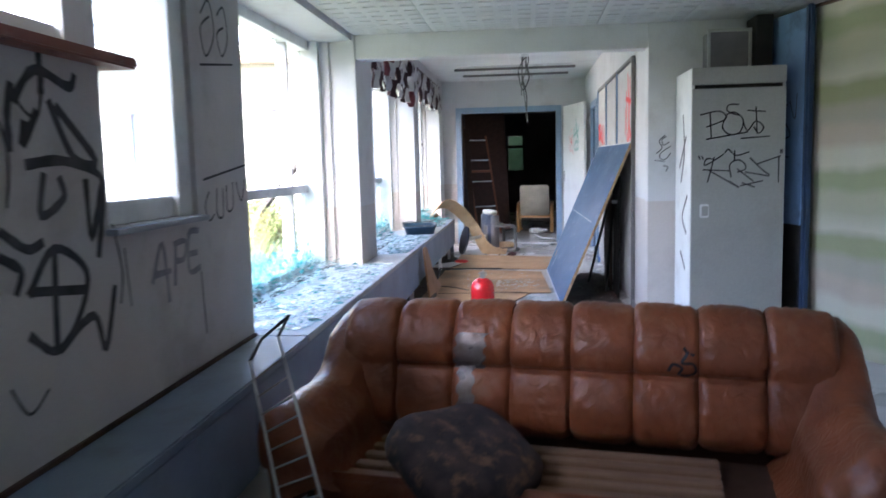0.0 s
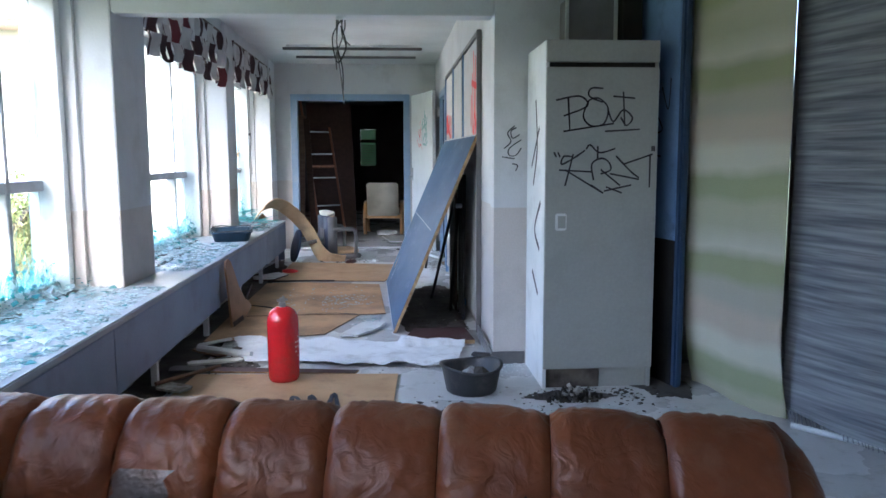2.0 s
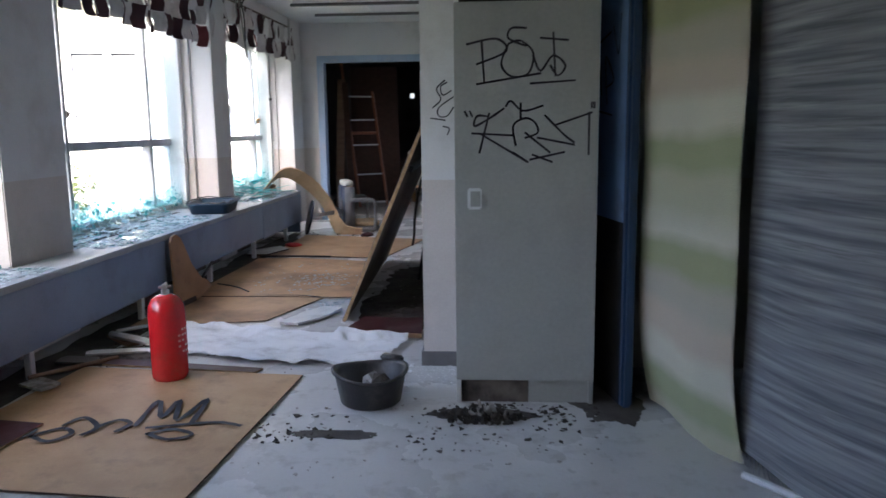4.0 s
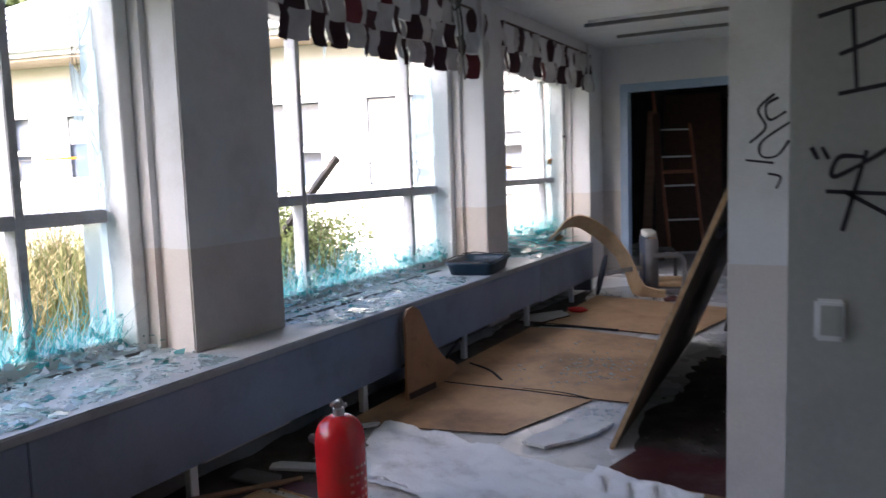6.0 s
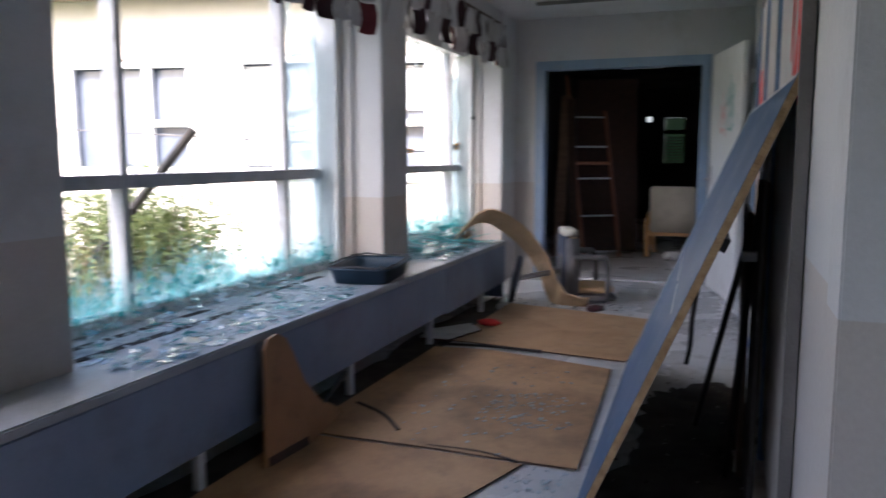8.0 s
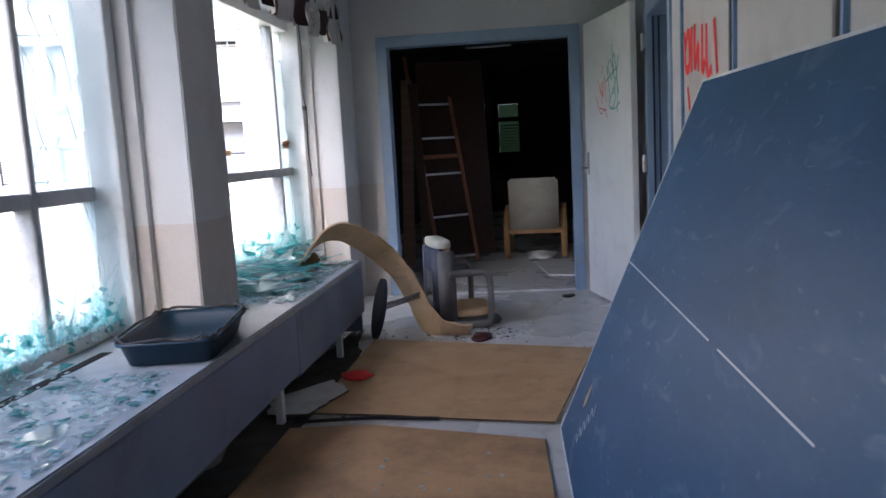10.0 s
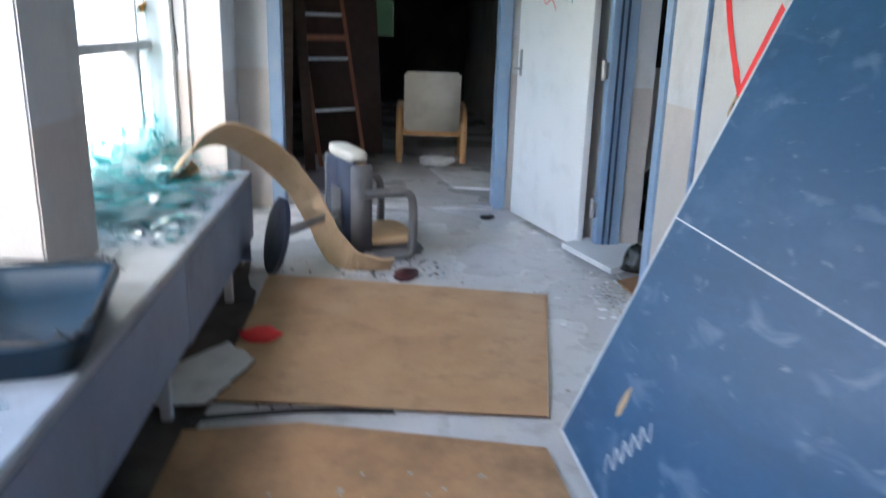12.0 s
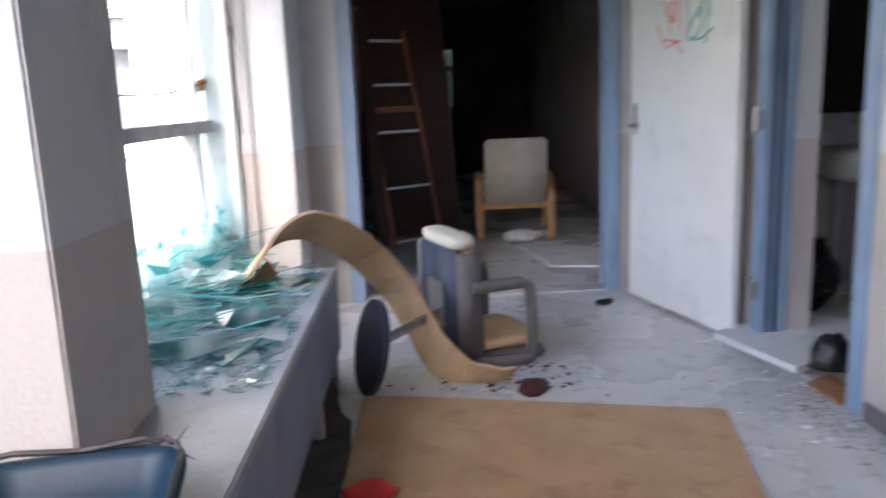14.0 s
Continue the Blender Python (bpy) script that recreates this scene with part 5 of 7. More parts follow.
def sofa():
    ob = thing("sofa", pose(0.42, 2.76, 0, 0, 0, -10.0), "worn brown leather sofa without seat cushions, tape on its back", "sofa")
    part("base", box(bmesh.new(), -0.84, 0.84, -0.34, 0.34, 0.07, 0.20, 0.02), DARKWOOD, ob, "dark base frame")
    for x in (-0.76, 0.76):
        for y in (-0.28, 0.28):
            part("foot", box(bmesh.new(), x - 0.03, x + 0.03, y - 0.03, y + 0.03, 0, 0.07), DARKWOOD, ob)
    for k in range(5):
        y = -0.32 + k * 0.085
        part("slat", box(bmesh.new(), -0.70, 0.50, y, y + 0.05, 0.225, 0.243, 0.004), SLATWOOD, ob, "pale seat slat")
    part("front_rail", box(bmesh.new(), -0.78, 0.78, -0.40, -0.345, 0.08, 0.27, 0.02), LEATHER, ob, "leather front rail", True)
    for i in range(8):
        bm = bmesh.new()
        rows = [[bm.verts.new(back_point(-0.87 + (i + 0.002 + 0.996 * u / 22) * COLUMN, j)[0]) for u in range(23)] for j in range(len(BACK_PROFILE))]
        for a, b in zip(rows, rows[1:]):
            for u in range(22):
                bm.faces.new((a[u], a[u + 1], b[u + 1], b[u]))
        part("back_panel", bm, LEATHER, ob, "", True)
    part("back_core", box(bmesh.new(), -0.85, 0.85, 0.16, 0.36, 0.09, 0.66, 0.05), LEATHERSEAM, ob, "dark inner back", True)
    for s in (-1, 1):
        bm = bmesh.new()
        rows = []
        for k in range(31):
            t = k / 30
            y = 0.36 - 0.82 * t
            h = 0.475 + 0.215 / (1 + math.exp((0.12 - y) * 20))
            if t > 0.9:
                h -= 0.05 * ((t - 0.9) / 0.1) ** 2
            lean = 0.02 + 0.05 * t
            grow = 1 - 0.35 * max(0.0, (t - 0.88) / 0.12) ** 2
            sec = smooth_path([(0.66, y, 0.20), (0.715, y, 0.27), (0.735, y, 0.36), (0.765 + lean * 0.4, y, h - 0.07), (0.82 + lean * 0.5, y, h - 0.008), (0.88 + lean * 0.6, y, h), (0.935 + lean * 0.5, y, h - 0.045), (0.95 + lean * 0.3, y, h - 0.14), (0.93, y, 0.25), (0.92, y, 0.08)], 4)
            row = []
            for p in sec:
                c = Vector((0.84, y, 0.34))
                p = c + (p - c) * grow
                p.z = max(p.z, 0.07)
                p += Vector((0.6, 0, 0.8)) * leather_creases(Vector((p.y, p.x, p.z)), 5 + s) * 1.6
                row.append(bm.verts.new((s * p.x, p.y, p.z)))
            rows.append(row)
        for a, b in zip(rows, rows[1:]):
            for u in range(len(a) - 1):
                bm.faces.new((a[u], a[u + 1], b[u + 1], b[u]))
        bm.faces.new(rows[-1])
        bm.faces.new(rows[0][::-1])
        part("armrest", bm, LEATHER, ob, "leather armrest flowing out of the back", True)
    for x0, x1, z0, z1 in ((-0.43, -0.315, 0.505, 0.63), (-0.405, -0.345, 0.33, 0.515)):
        bm = bmesh.new()
        rows = []
        for j in range(13):
            row = []
            for u in range(9):
                z = z0 + (z1 - z0) * j / 12
                x = x0 + (x1 - x0) * u / 8 + 0.10 * (z - z0) * (1 if z0 > 0.4 else -0.3) + (0.008 * math.sin(j * 1.7) if u in (0, 8) else 0)
                p, o = on_back(x, z)
                row.append(bm.verts.new(p + o * 0.004))
            rows.append(row)
        for a, b in zip(rows, rows[1:]):
            for u in range(8):
                bm.faces.new((a[u], a[u + 1], b[u + 1], b[u]))
        part("tape_strip", bm, TAPE, ob, "silver tape patch", True)
    scrawl = [[(0.335, 0.535), (0.35, 0.56), (0.38, 0.548), (0.37, 0.525), (0.40, 0.52), (0.425, 0.535), (0.415, 0.562), (0.38, 0.566), (0.395, 0.595), (0.385, 0.615)], [(0.395, 0.60), (0.42, 0.59)]]
    bm = bmesh.new()
    for line in scrawl:
        pts = smooth_path([(u, v, 0) for u, v in line], 6) if len(line) > 2 else [Vector((u, v, 0)) for u, v in line]
        rows = []
        for j, p in enumerate(pts):
            d = (pts[min(j + 1, len(pts) - 1)] - pts[max(j - 1, 0)]).normalized() * 0.005
            rows.append([])
            for q in (p + Vector((-d.y, d.x, 0)), p - Vector((-d.y, d.x, 0))):
                c, o = on_back(q.x, q.y)
                c.z = q.y
                rows[-1].append(bm.verts.new(c + o * 0.005))
        for a, b in zip(rows, rows[1:]):
            bm.faces.new((a[0], a[1], b[1], b[0]))
    part("marker_scrawl", bm, INK, ob, "black marker scrawl")
    return ob


sofa()
cu = thing("cushion", pose(0.06, 2.50, 0.262, 24, 4, 44), "dark floral patterned cushion slumped on the sofa slats", "cushion")
bm = pillow(bmesh.new(), 0.24, 0.20, 0.07, pose(0, 0, 0.09), 0.6, 20, 12)
for v in bm.verts:
    v.co.z += 0.012 * noise.noise(v.co * 9)
part("cover", bm, FLORAL, cu, "", True)
part("piping", tube(bmesh.new(), [(0.225 * math.copysign(abs(math.cos(a)) ** 0.6, math.cos(a)), 0.185 * math.copysign(abs(math.sin(a)) ** 0.6, math.sin(a)), 0.09) for a in (6.283 * i / 28 for i in range(29))], 0.006, 5), DARKWOOD, cu, "dark piping")

rk = thing("wire_rack", pose(-0.2, 1.955, 0), "white wire shelf rack leaning on the ledge beside the sofa", "rack")
RL, RR = (Vector((-0.07, 0, 0)), Vector((-0.288, 0.245, 0.72))), (Vector((0.065, 0.005, 0)), Vector((-0.203, 0.245, 0.79)))
for a, b in (RL, RR):
    part("rail", rod(bmesh.new(), a, b, 0.0042), WHITE, rk)
for k in range(15):
    t = 0.05 + k * 0.063
    part("rung", rod(bmesh.new(), RL[0].lerp(RL[1], t), RR[0].lerp(RR[1], t), 0.003, n=6), STEEL, rk)
hook = [RL[1], RL[1] + Vector((0.01, 0.07, 0.045)), RR[1] + Vector((0.01, 0.07, 0.045)), RR[1]]
part("bracket", tube(bmesh.new(), hook, 0.005, 6), BLACKSTEEL, rk, "dark hooked bracket")


def cupboard():
    ob = thing("cupboard", pose(1.683, 5.425, 0), "tall grey laminate cupboard covered in marker tags, scorched plinth", "cupboard")
    part("side", box(bmesh.new(), -0.298, -0.278, 0.0, 0.515, 0.0, 1.845, 0.002), WHITE, ob, "white side panel with smeared tags")
    part("side", box(bmesh.new(), 0.278, 0.298, 0.0, 0.515, 0.0, 1.845, 0.002), LAMINATE, ob)
    part("top", box(bmesh.new(), -0.277, 0.277, 0.0, 0.515, 1.825, 1.845, 0.002), LAMINATE, ob)
    part("back", box(bmesh.new(), -0.277, 0.277, 0.50, 0.514, 0.11, 1.824), LAMINATE, ob)
    part("plinth", box(bmesh.new(), 0.02, 0.297, 0.02, 0.04, 0.0, 0.105), LAMINATE, ob, "pale plinth board")
    part("burnt_plinth", box(bmesh.new(), -0.277, 0.018, 0.02, 0.04, 0.0, 0.105), SCORCHED, ob, "scorched end of the plinth")
    part("upper_panel", box(bmesh.new(), -0.297, 0.297, -0.02, -0.001, 1.735, 1.845, 0.003), LAMINATE, ob)
    door = part("door", box(bmesh.new(), -0.297, 0.297, -0.02, -0.001, 0.112, 1.708, 0.003), LAMINATE, ob, "grey door with black marker tags")
    part("finger_gap", box(bmesh.new(), -0.277, 0.277, -0.004, 0.01, 1.710, 1.733), SOOT, ob, "dark gap above the door")
    bm = box(bmesh.new(), -0.03, 0.03, -0.014, 0, -0.045, 0.045, 0.006, m=pose(-0.214, -0.02, 0.908))
    hd = part("handle", bm, WHITE, door, "white recessed plastic handle")
    part("handle_recess", box(bmesh.new(), -0.017, 0.024, -0.0155, -0.012, -0.032, 0.032, m=pose(-0.214, -0.02, 0.908)), LAMINATE, hd, "grey grip recess")
    m = axes((1, 0, 0), (0, 0, 1), (0, -1, 0), (-1.683, -0.02, 0))
    for line in [
        [(1.44, 1.54), (1.56, 1.56), (1.60, 1.51), (1.48, 1.46)], [(1.50, 1.55), (1.51, 1.39)], [(1.48, 1.38), (1.74, 1.42)],
        [(1.61, 1.54), (1.58, 1.46), (1.62, 1.41), (1.69, 1.42), (1.71, 1.50), (1.66, 1.55), (1.61, 1.54)], [(1.68, 1.60), (1.62, 1.60), (1.61, 1.56), (1.68, 1.53)],
        [(1.71, 1.49), (1.74, 1.43), (1.79, 1.49), (1.84, 1.45), (1.81, 1.41), (1.78, 1.45)], [(1.79, 1.58), (1.80, 1.41)], [(1.74, 1.56), (1.85, 1.55)], [(1.70, 1.38), (1.88, 1.39)]]:
        strokes("marker_stroke", [line], m, 0.0105, INK, door, "black marker stroke")
    for line in [
        [(1.52, 1.25), (1.48, 1.25), (1.47, 1.21), (1.53, 1.24), (1.59, 1.28)], [(1.53, 1.26), (1.49, 1.10)], [(1.46, 1.18), (1.63, 1.17)], [(1.49, 1.18), (1.69, 1.06)],
        [(1.60, 1.29), (1.62, 1.31), (1.67, 1.27), (1.75, 1.29)], [(1.66, 1.30), (1.66, 1.24)], [(1.64, 1.13), (1.63, 1.21), (1.68, 1.24), (1.72, 1.22), (1.73, 1.18), (1.68, 1.16)],
        [(1.68, 1.18), (1.78, 1.10)], [(1.73, 1.16), (1.88, 1.13)], [(1.76, 1.25), (1.84, 1.17), (1.88, 1.14)]]:
        strokes("marker_stroke", [line], m, 0.0105, INK, door, "black marker stroke", 0.0024)
    for line in [
        [(1.80, 1.21), (1.95, 1.26)], [(1.94, 1.26), (1.94, 1.09)], [(1.63, 1.10), (1.69, 1.06)], [(1.70, 1.07), (1.84, 1.10)], [(1.71, 1.09), (1.79, 1.06)],
        [(1.43, 1.27), (1.44, 1.25)], [(1.45, 1.27), (1.46, 1.25)], [(1.95, 1.30), (1.95, 1.28)], [(1.96, 1.30), (1.96, 1.28)]]:
        strokes("marker_stroke", [line], m, 0.0105, INK, door, "black marker stroke", 0.003)
    strokes("side_tag", [[(0.25, 1.55), (0.2, 1.3), (0.3, 1.1)], [(0.15, 1.4), (0.35, 1.2)], [(0.1, 1.0), (0.25, 0.85), (0.12, 0.75)], [(0.3, 0.6), (0.15, 0.5)]], axes((0, 1, 0), (0, 0, 1), (-1, 0, 0), (-0.298, 0, 0)), 0.034, INK, ob, "smeared black tag")
    return ob


cupboard()
heap = thing("charred_heap", pose(1.50, 5.24, 0), "heap of charred scraps in front of the cupboard", "debris", kind="stuff")
for nm, mat, n, seed in (("black_lumps", DARKDEBRIS, 90, 51), ("pale_lumps", DEBRIS, 22, 52)):
    r = random.Random(seed)
    bm = bmesh.new()
    for i in range(n):
        a, k = r.uniform(0, 6.283), r.random() ** 0.8
        p = Vector((0.17 * k * math.cos(a), 0.08 * k * math.sin(a), 0.006 + 0.06 * (1 - k) * r.random()))
        f = bmesh.ops.create_icosphere(bm, subdivisions=1, radius=r.uniform(0.010, 0.030), matrix=pose(p.x, p.y, p.z, r.uniform(0, 90), r.uniform(0, 90), r.uniform(0, 90)) @ Matrix.Diagonal((1, 0.7, 0.4, 1)))
        for v in f["verts"]:
            v.co += Vector((r.uniform(-1, 1), r.uniform(-1, 1), r.uniform(-1, 1))) * 0.005
            v.co.z = max(v.co.z, 0.001)
    part(nm, bm, mat, heap)
vent = thing("vent_box", pose(1.70, 5.75, 1.86), "grey framed ventilation box above the cupboard", "vent")
part("body", box(bmesh.new(), -0.13, 0.135, 0.0, 0.2, 0, 0.27, 0.004), GREYVINYL, vent)
for a in ((-0.145, -0.125, 0, 0.28), (0.13, 0.15, 0, 0.28), (-0.125, 0.13, 0, 0.02), (-0.125, 0.13, 0.26, 0.28)):
    part("frame_bar", box(bmesh.new(), a[0], a[1], -0.015, -0.001, a[2], a[3], 0.002), LAMINATE, vent)
part("duct", box(bmesh.new(), 0.17, 0.28, -0.05, 0.2, -0.01, 0.36, 0.004), SOOT, vent, "sooty black duct")

blue = thing("blue_door", pose(2.13, 5.43, 0, 0, 0, 102.8), "blue painted steel door standing open, scorched black at the bottom", "door")
part("leaf", box(bmesh.new(), 0, 0.45, 0, 0.04, 0.80, 2.2, 0.004), BLUEDOOR, blue)
part("burnt_foot", box(bmesh.new(), 0, 0.45, 0, 0.04, 0.0, 0.798, 0.004), SOOT, blue, "charred black lower half")
part("edge_post", box(bmesh.new(), -0.05, -0.003, -0.005, 0.045, 0.0, 2.22, 0.012), NAVYSTEEL, blue, "dark navy steel door edge")
for line in ([(0.05, 1.32), (0.12, 1.48), (0.17, 1.34)], [(0.24, 1.30), (0.21, 1.50), (0.31, 1.40), (0.22, 1.37)], [(0.06, 1.28), (0.30, 1.25)], [(0.10, 1.56), (0.27, 1.60)], [(0.30, 1.62), (0.36, 1.50), (0.38, 1.66)]):
    strokes("marker_stroke", [line], axes((-1, 0, 0), (0, 0, 1), (0, 1, 0), (0.45, 0.041, 0)), 0.010, INK, blue, "black marker stroke")


def hanging(name, a, b, top, bottom, material, label, folds, depth, flare, seed):
    """A cloth that hangs from a to b, gently folded, spreading at its foot."""
    ob = thing(name, pose(a[0], a[1], 0), label, "curtain", "hung cloths closing the room")
    bm = bmesh.new()
    n, k = 40, 26
    d = Vector((b[0] - a[0], b[1] - a[1], 0))
    side = Vector((d.y, -d.x, 0)).normalized()
    for t in (0.0, 0.006):
        rows = []
        for j in range(k + 1):
            z = bottom + (top - bottom) * j / k
            row = []
            for i in range(n + 1):
                u = i / n
                f = depth * math.sin(u * folds * 6.283 + seed) + 0.012 * noise.noise(Vector((u * 5, z * 2.5, seed)))
                p = d * u + side * (-f - flare * max(0, 1 - z / 0.5) ** 2 + t)
                row.append(bm.verts.new((p.x, p.y, z + 0.012 * math.sin(u * 6 + seed))))
            rows.append(row)
        for r0, r1 in zip(rows, rows[1:]):
            for i in range(n):
                bm.faces.new((r0[i], r0[i + 1], r1[i + 1], r1[i]))
    part("cloth", bm, material, ob, "", True)
    part("rail", rod(bmesh.new(), (0, 0, top + 0.01), (d.x, d.y, top + 0.01), 0.012), DARKWOOD, ob, "dark hanging rail")
    return ob


hanging("striped_curtain", (2.16, 5.44), (2.38, 4.80), 2.2, 0.005, CURTAIN, "faded green and beige striped cloth hung as a curtain", 0.8, 0.02, 0.07, 1.0)
rug = hanging("hanging_rag_rug", (2.42, 4.86), (2.86, 3.80), 2.2, 0.05, RAGRUG, "grey woven rag rug hung up beside the curtain", 1.1, 0.025, 0.0, 2.2)
bm = bmesh.new()
for i in range(60):
    u = i / 59
    rod(bm, (0.44 * u, -1.06 * u, 0.055), (0.44 * u + 0.008 * math.sin(i), -1.06 * u - 0.02, 0.012), 0.004, 0.002, 4)
part("fringe", bm, RAGRUG, rug, "grey tassel fringe")
pole = thing("white_pole", axes((-0.62, 0.78, 0), (-0.78, -0.62, 0), (0, 0, 1), (2.75, 4.30, 0.012)), "white plastic pipe lying on the floor", "pipe")
part("pipe", rod(bmesh.new(), (0, 0, 0.004), (0.55, 0, 0.004), 0.014), WHITE, pole)


# ---- on the floor of the passage ----
ex = thing("fire_extinguisher", pose(-0.03, 5.68, 0, 0, 0, 20), "red fire extinguisher with its hose missing, standing on hardboard", "fire extinguisher")
bm = bmesh.new()
prof = [(0.0, 0.012), (0.068, 0.012), (0.082, 0.02), (0.086, 0.04), (0.087, 0.34), (0.083, 0.375), (0.068, 0.405), (0.045, 0.422), (0.028, 0.428), (0.0, 0.43)]
rings = [[bm.verts.new((r * math.cos(a), r * math.sin(a), z)) for a in (6.283185 * i / 32 for i in range(32))] for r, z in prof]
for a, b in zip(rings, rings[1:]):
    for i in range(32):
        bm.faces.new((a[i], a[(i + 1) % 32], b[(i + 1) % 32], b[i]))
bmesh.ops.remove_doubles(bm, verts=bm.verts, dist=1e-5)
part("cylinder", bm, RED, ex, "red enamelled cylinder", True)
part("foot_ring", rod(bmesh.new(), (0, 0, 0.0), (0, 0, 0.014), 0.074, n=28), RED, ex)
part("neck", rod(bmesh.new(), (0, 0, 0.428), (0, 0, 0.452), 0.02, n=16), STEEL, ex, "steel neck ring")
bm = box(bmesh.new(), -0.013, 0.013, -0.012, 0.012, 0.45, 0.478, 0.003)
rod(bm, (-0.028, 0, 0.464), (0.03, 0, 0.466), 0.007)
rod(bm, (0.012, 0, 0.474), (0.004, 0, 0.486), 0.006)
part("valve", bm, STEEL, ex, "bare steel valve")
# a worn label of plain bars
bm, bm2 = bmesh.new(), bmesh.new()
for i in range(8):
    a = -1.0 + i * 0.25
    for b0, b1, target in ((a, a + 0.25, bm),):
        q = [(0.0878 * math.cos(t), 0.0878 * math.sin(t), z) for t, z in ((b0, 0.13), (b1, 0.13), (b1, 0.29), (b0, 0.29))]
        target.faces.new([target.verts.new(p) for p in q])
    for k in range(5):
        if (i * 3 + k * 5) % 4:
            q = [(0.0882 * math.cos(t), 0.0882 * math.sin(t), z) for t, z in ((a + 0.04, 0.15 + k * 0.027), (a + 0.2, 0.15 + k * 0.027), (a + 0.2, 0.16 + k * 0.027), (a + 0.04, 0.16 + k * 0.027))]
            bm2.faces.new([bm2.verts.new(p) for p in q])
part("label_field", bm, RED, ex)
part("label_bars", bm2, surface("faded_label_ink", (0.62, 0.16, 0.15), (0.55, 0.10, 0.10), 0.4, 30, 90, 0.05), ex, "worn white instruction lines")

ba = thing("rubber_basin", pose(1.0, 5.43, 0, 0, 0, 0), "black rubber builder's basin holding rubble", "basin")
bm = bmesh.new()
prof = [(0.0, 0.0), (0.125, 0.0), (0.135, 0.01), (0.160, 0.130), (0.172, 0.136), (0.172, 0.148), (0.158, 0.148), (0.150, 0.134), (0.128, 0.02), (0.0, 0.018)]
rings = [[bm.verts.new((r * math.cos(a), r * math.sin(a), z + (0.012 * math.sin(2 * a + 1) if z > 0.12 else 0))) for a in (6.283185 * i / 32 for i in range(32))] for r, z in prof]
for a, b in zip(rings, rings[1:]):
    for i in range(32):
        bm.faces.new((a[i], a[(i + 1) % 32], b[(i + 1) % 32], b[i]))
bmesh.ops.remove_doubles(bm, verts=bm.verts, dist=1e-5)
part("tub", bm, BLACKPLASTIC, ba, "black rubber tub", True)
part("grip", box(bmesh.new(), -0.055, 0.055, -0.022, 0.022, 0.0, 0.028, 0.008, m=pose(0.075, 0.168, 0.136, 0, 0, -24)), BLACKPLASTIC, ba, "thick moulded grip", True)
rub = thing("rubble", pose(1.0, 5.43, 0.02), "broken plaster lumps lying in the basin", "rubble")
r = random.Random(12)
for i in range(7):
    bm = bmesh.new()
    bmesh.ops.create_icosphere(bm, subdivisions=1, radius=r.uniform(0.03, 0.055), matrix=pose(r.uniform(-0.07, 0.07), r.uniform(-0.07, 0.07), 0.045 + 0.04 * r.random(), r.uniform(0, 90), r.uniform(0, 90), 0))
    for v in bm.verts:
        v.co += Vector((r.uniform(-1, 1), r.uniform(-1, 1), r.uniform(-1, 0.3))) * 0.012
    part("lump", bm, DEBRIS if i % 2 else DARKDEBRIS, rub)


def sheet(name, corners, z, thick, material, edge, label, group="", category="board", warp=0.004, ragged=0.0, seed=1):
    """A thin board lying on the floor, given by its corners in turn, slightly warped."""
    r = random.Random(seed)
    cx, cy = sum(c[0] for c in corners) / len(corners), sum(c[1] for c in corners) / len(corners)
    ob = thing(name, pose(cx, cy, z), label, category, group)
    pts = []
    for (x0, y0), (x1, y1) in zip(corners, corners[1:] + corners[:1]):
        for k in range(8):
            t = k / 8
            j = ragged * r.uniform(-1, 1) if k else 0
            pts.append((x0 + (x1 - x0) * t - cx + j, y0 + (y1 - y0) * t - cy + j * 0.6))
    bm = bmesh.new()
    lo, hi = [], []
    for x, y in pts:
        w = warp * (noise.noise(Vector((x * 1.7, y * 1.7, seed))) + 0.6)
        lo.append(bm.verts.new((x, y, max(w, 0))))
        hi.append(bm.verts.new((x, y, max(w, 0) + thick)))
    c0, c1 = bm.verts.new((0, 0, 0)), bm.verts.new((0, 0, thick))
    n = len(pts)
    for i in range(n):
        j = (i + 1) % n
        bm.faces.new((hi[i], hi[j], c1))
        bm.faces.new((lo[j], lo[i], c0))
    part("face", bm, material, ob)
    bm = bmesh.new()
    for i in range(n):
        j = (i + 1) % n
        a, b = Vector(pts[i]).to_3d(), Vector(pts[j]).to_3d()
        w0, w1 = (max(warp * (noise.noise(Vector((p.x * 1.7, p.y * 1.7, seed))) + 0.6), 0) for p in (a, b))
        bm.faces.new([bm.verts.new(p) for p in (a + Vector((0, 0, w0)), b + Vector((0, 0, w1)), b + Vector((0, 0, w1 + thick)), a + Vector((0, 0, w0 + thick)))])
    part("rim", bm, edge, ob, "dark cut edge")
    return ob


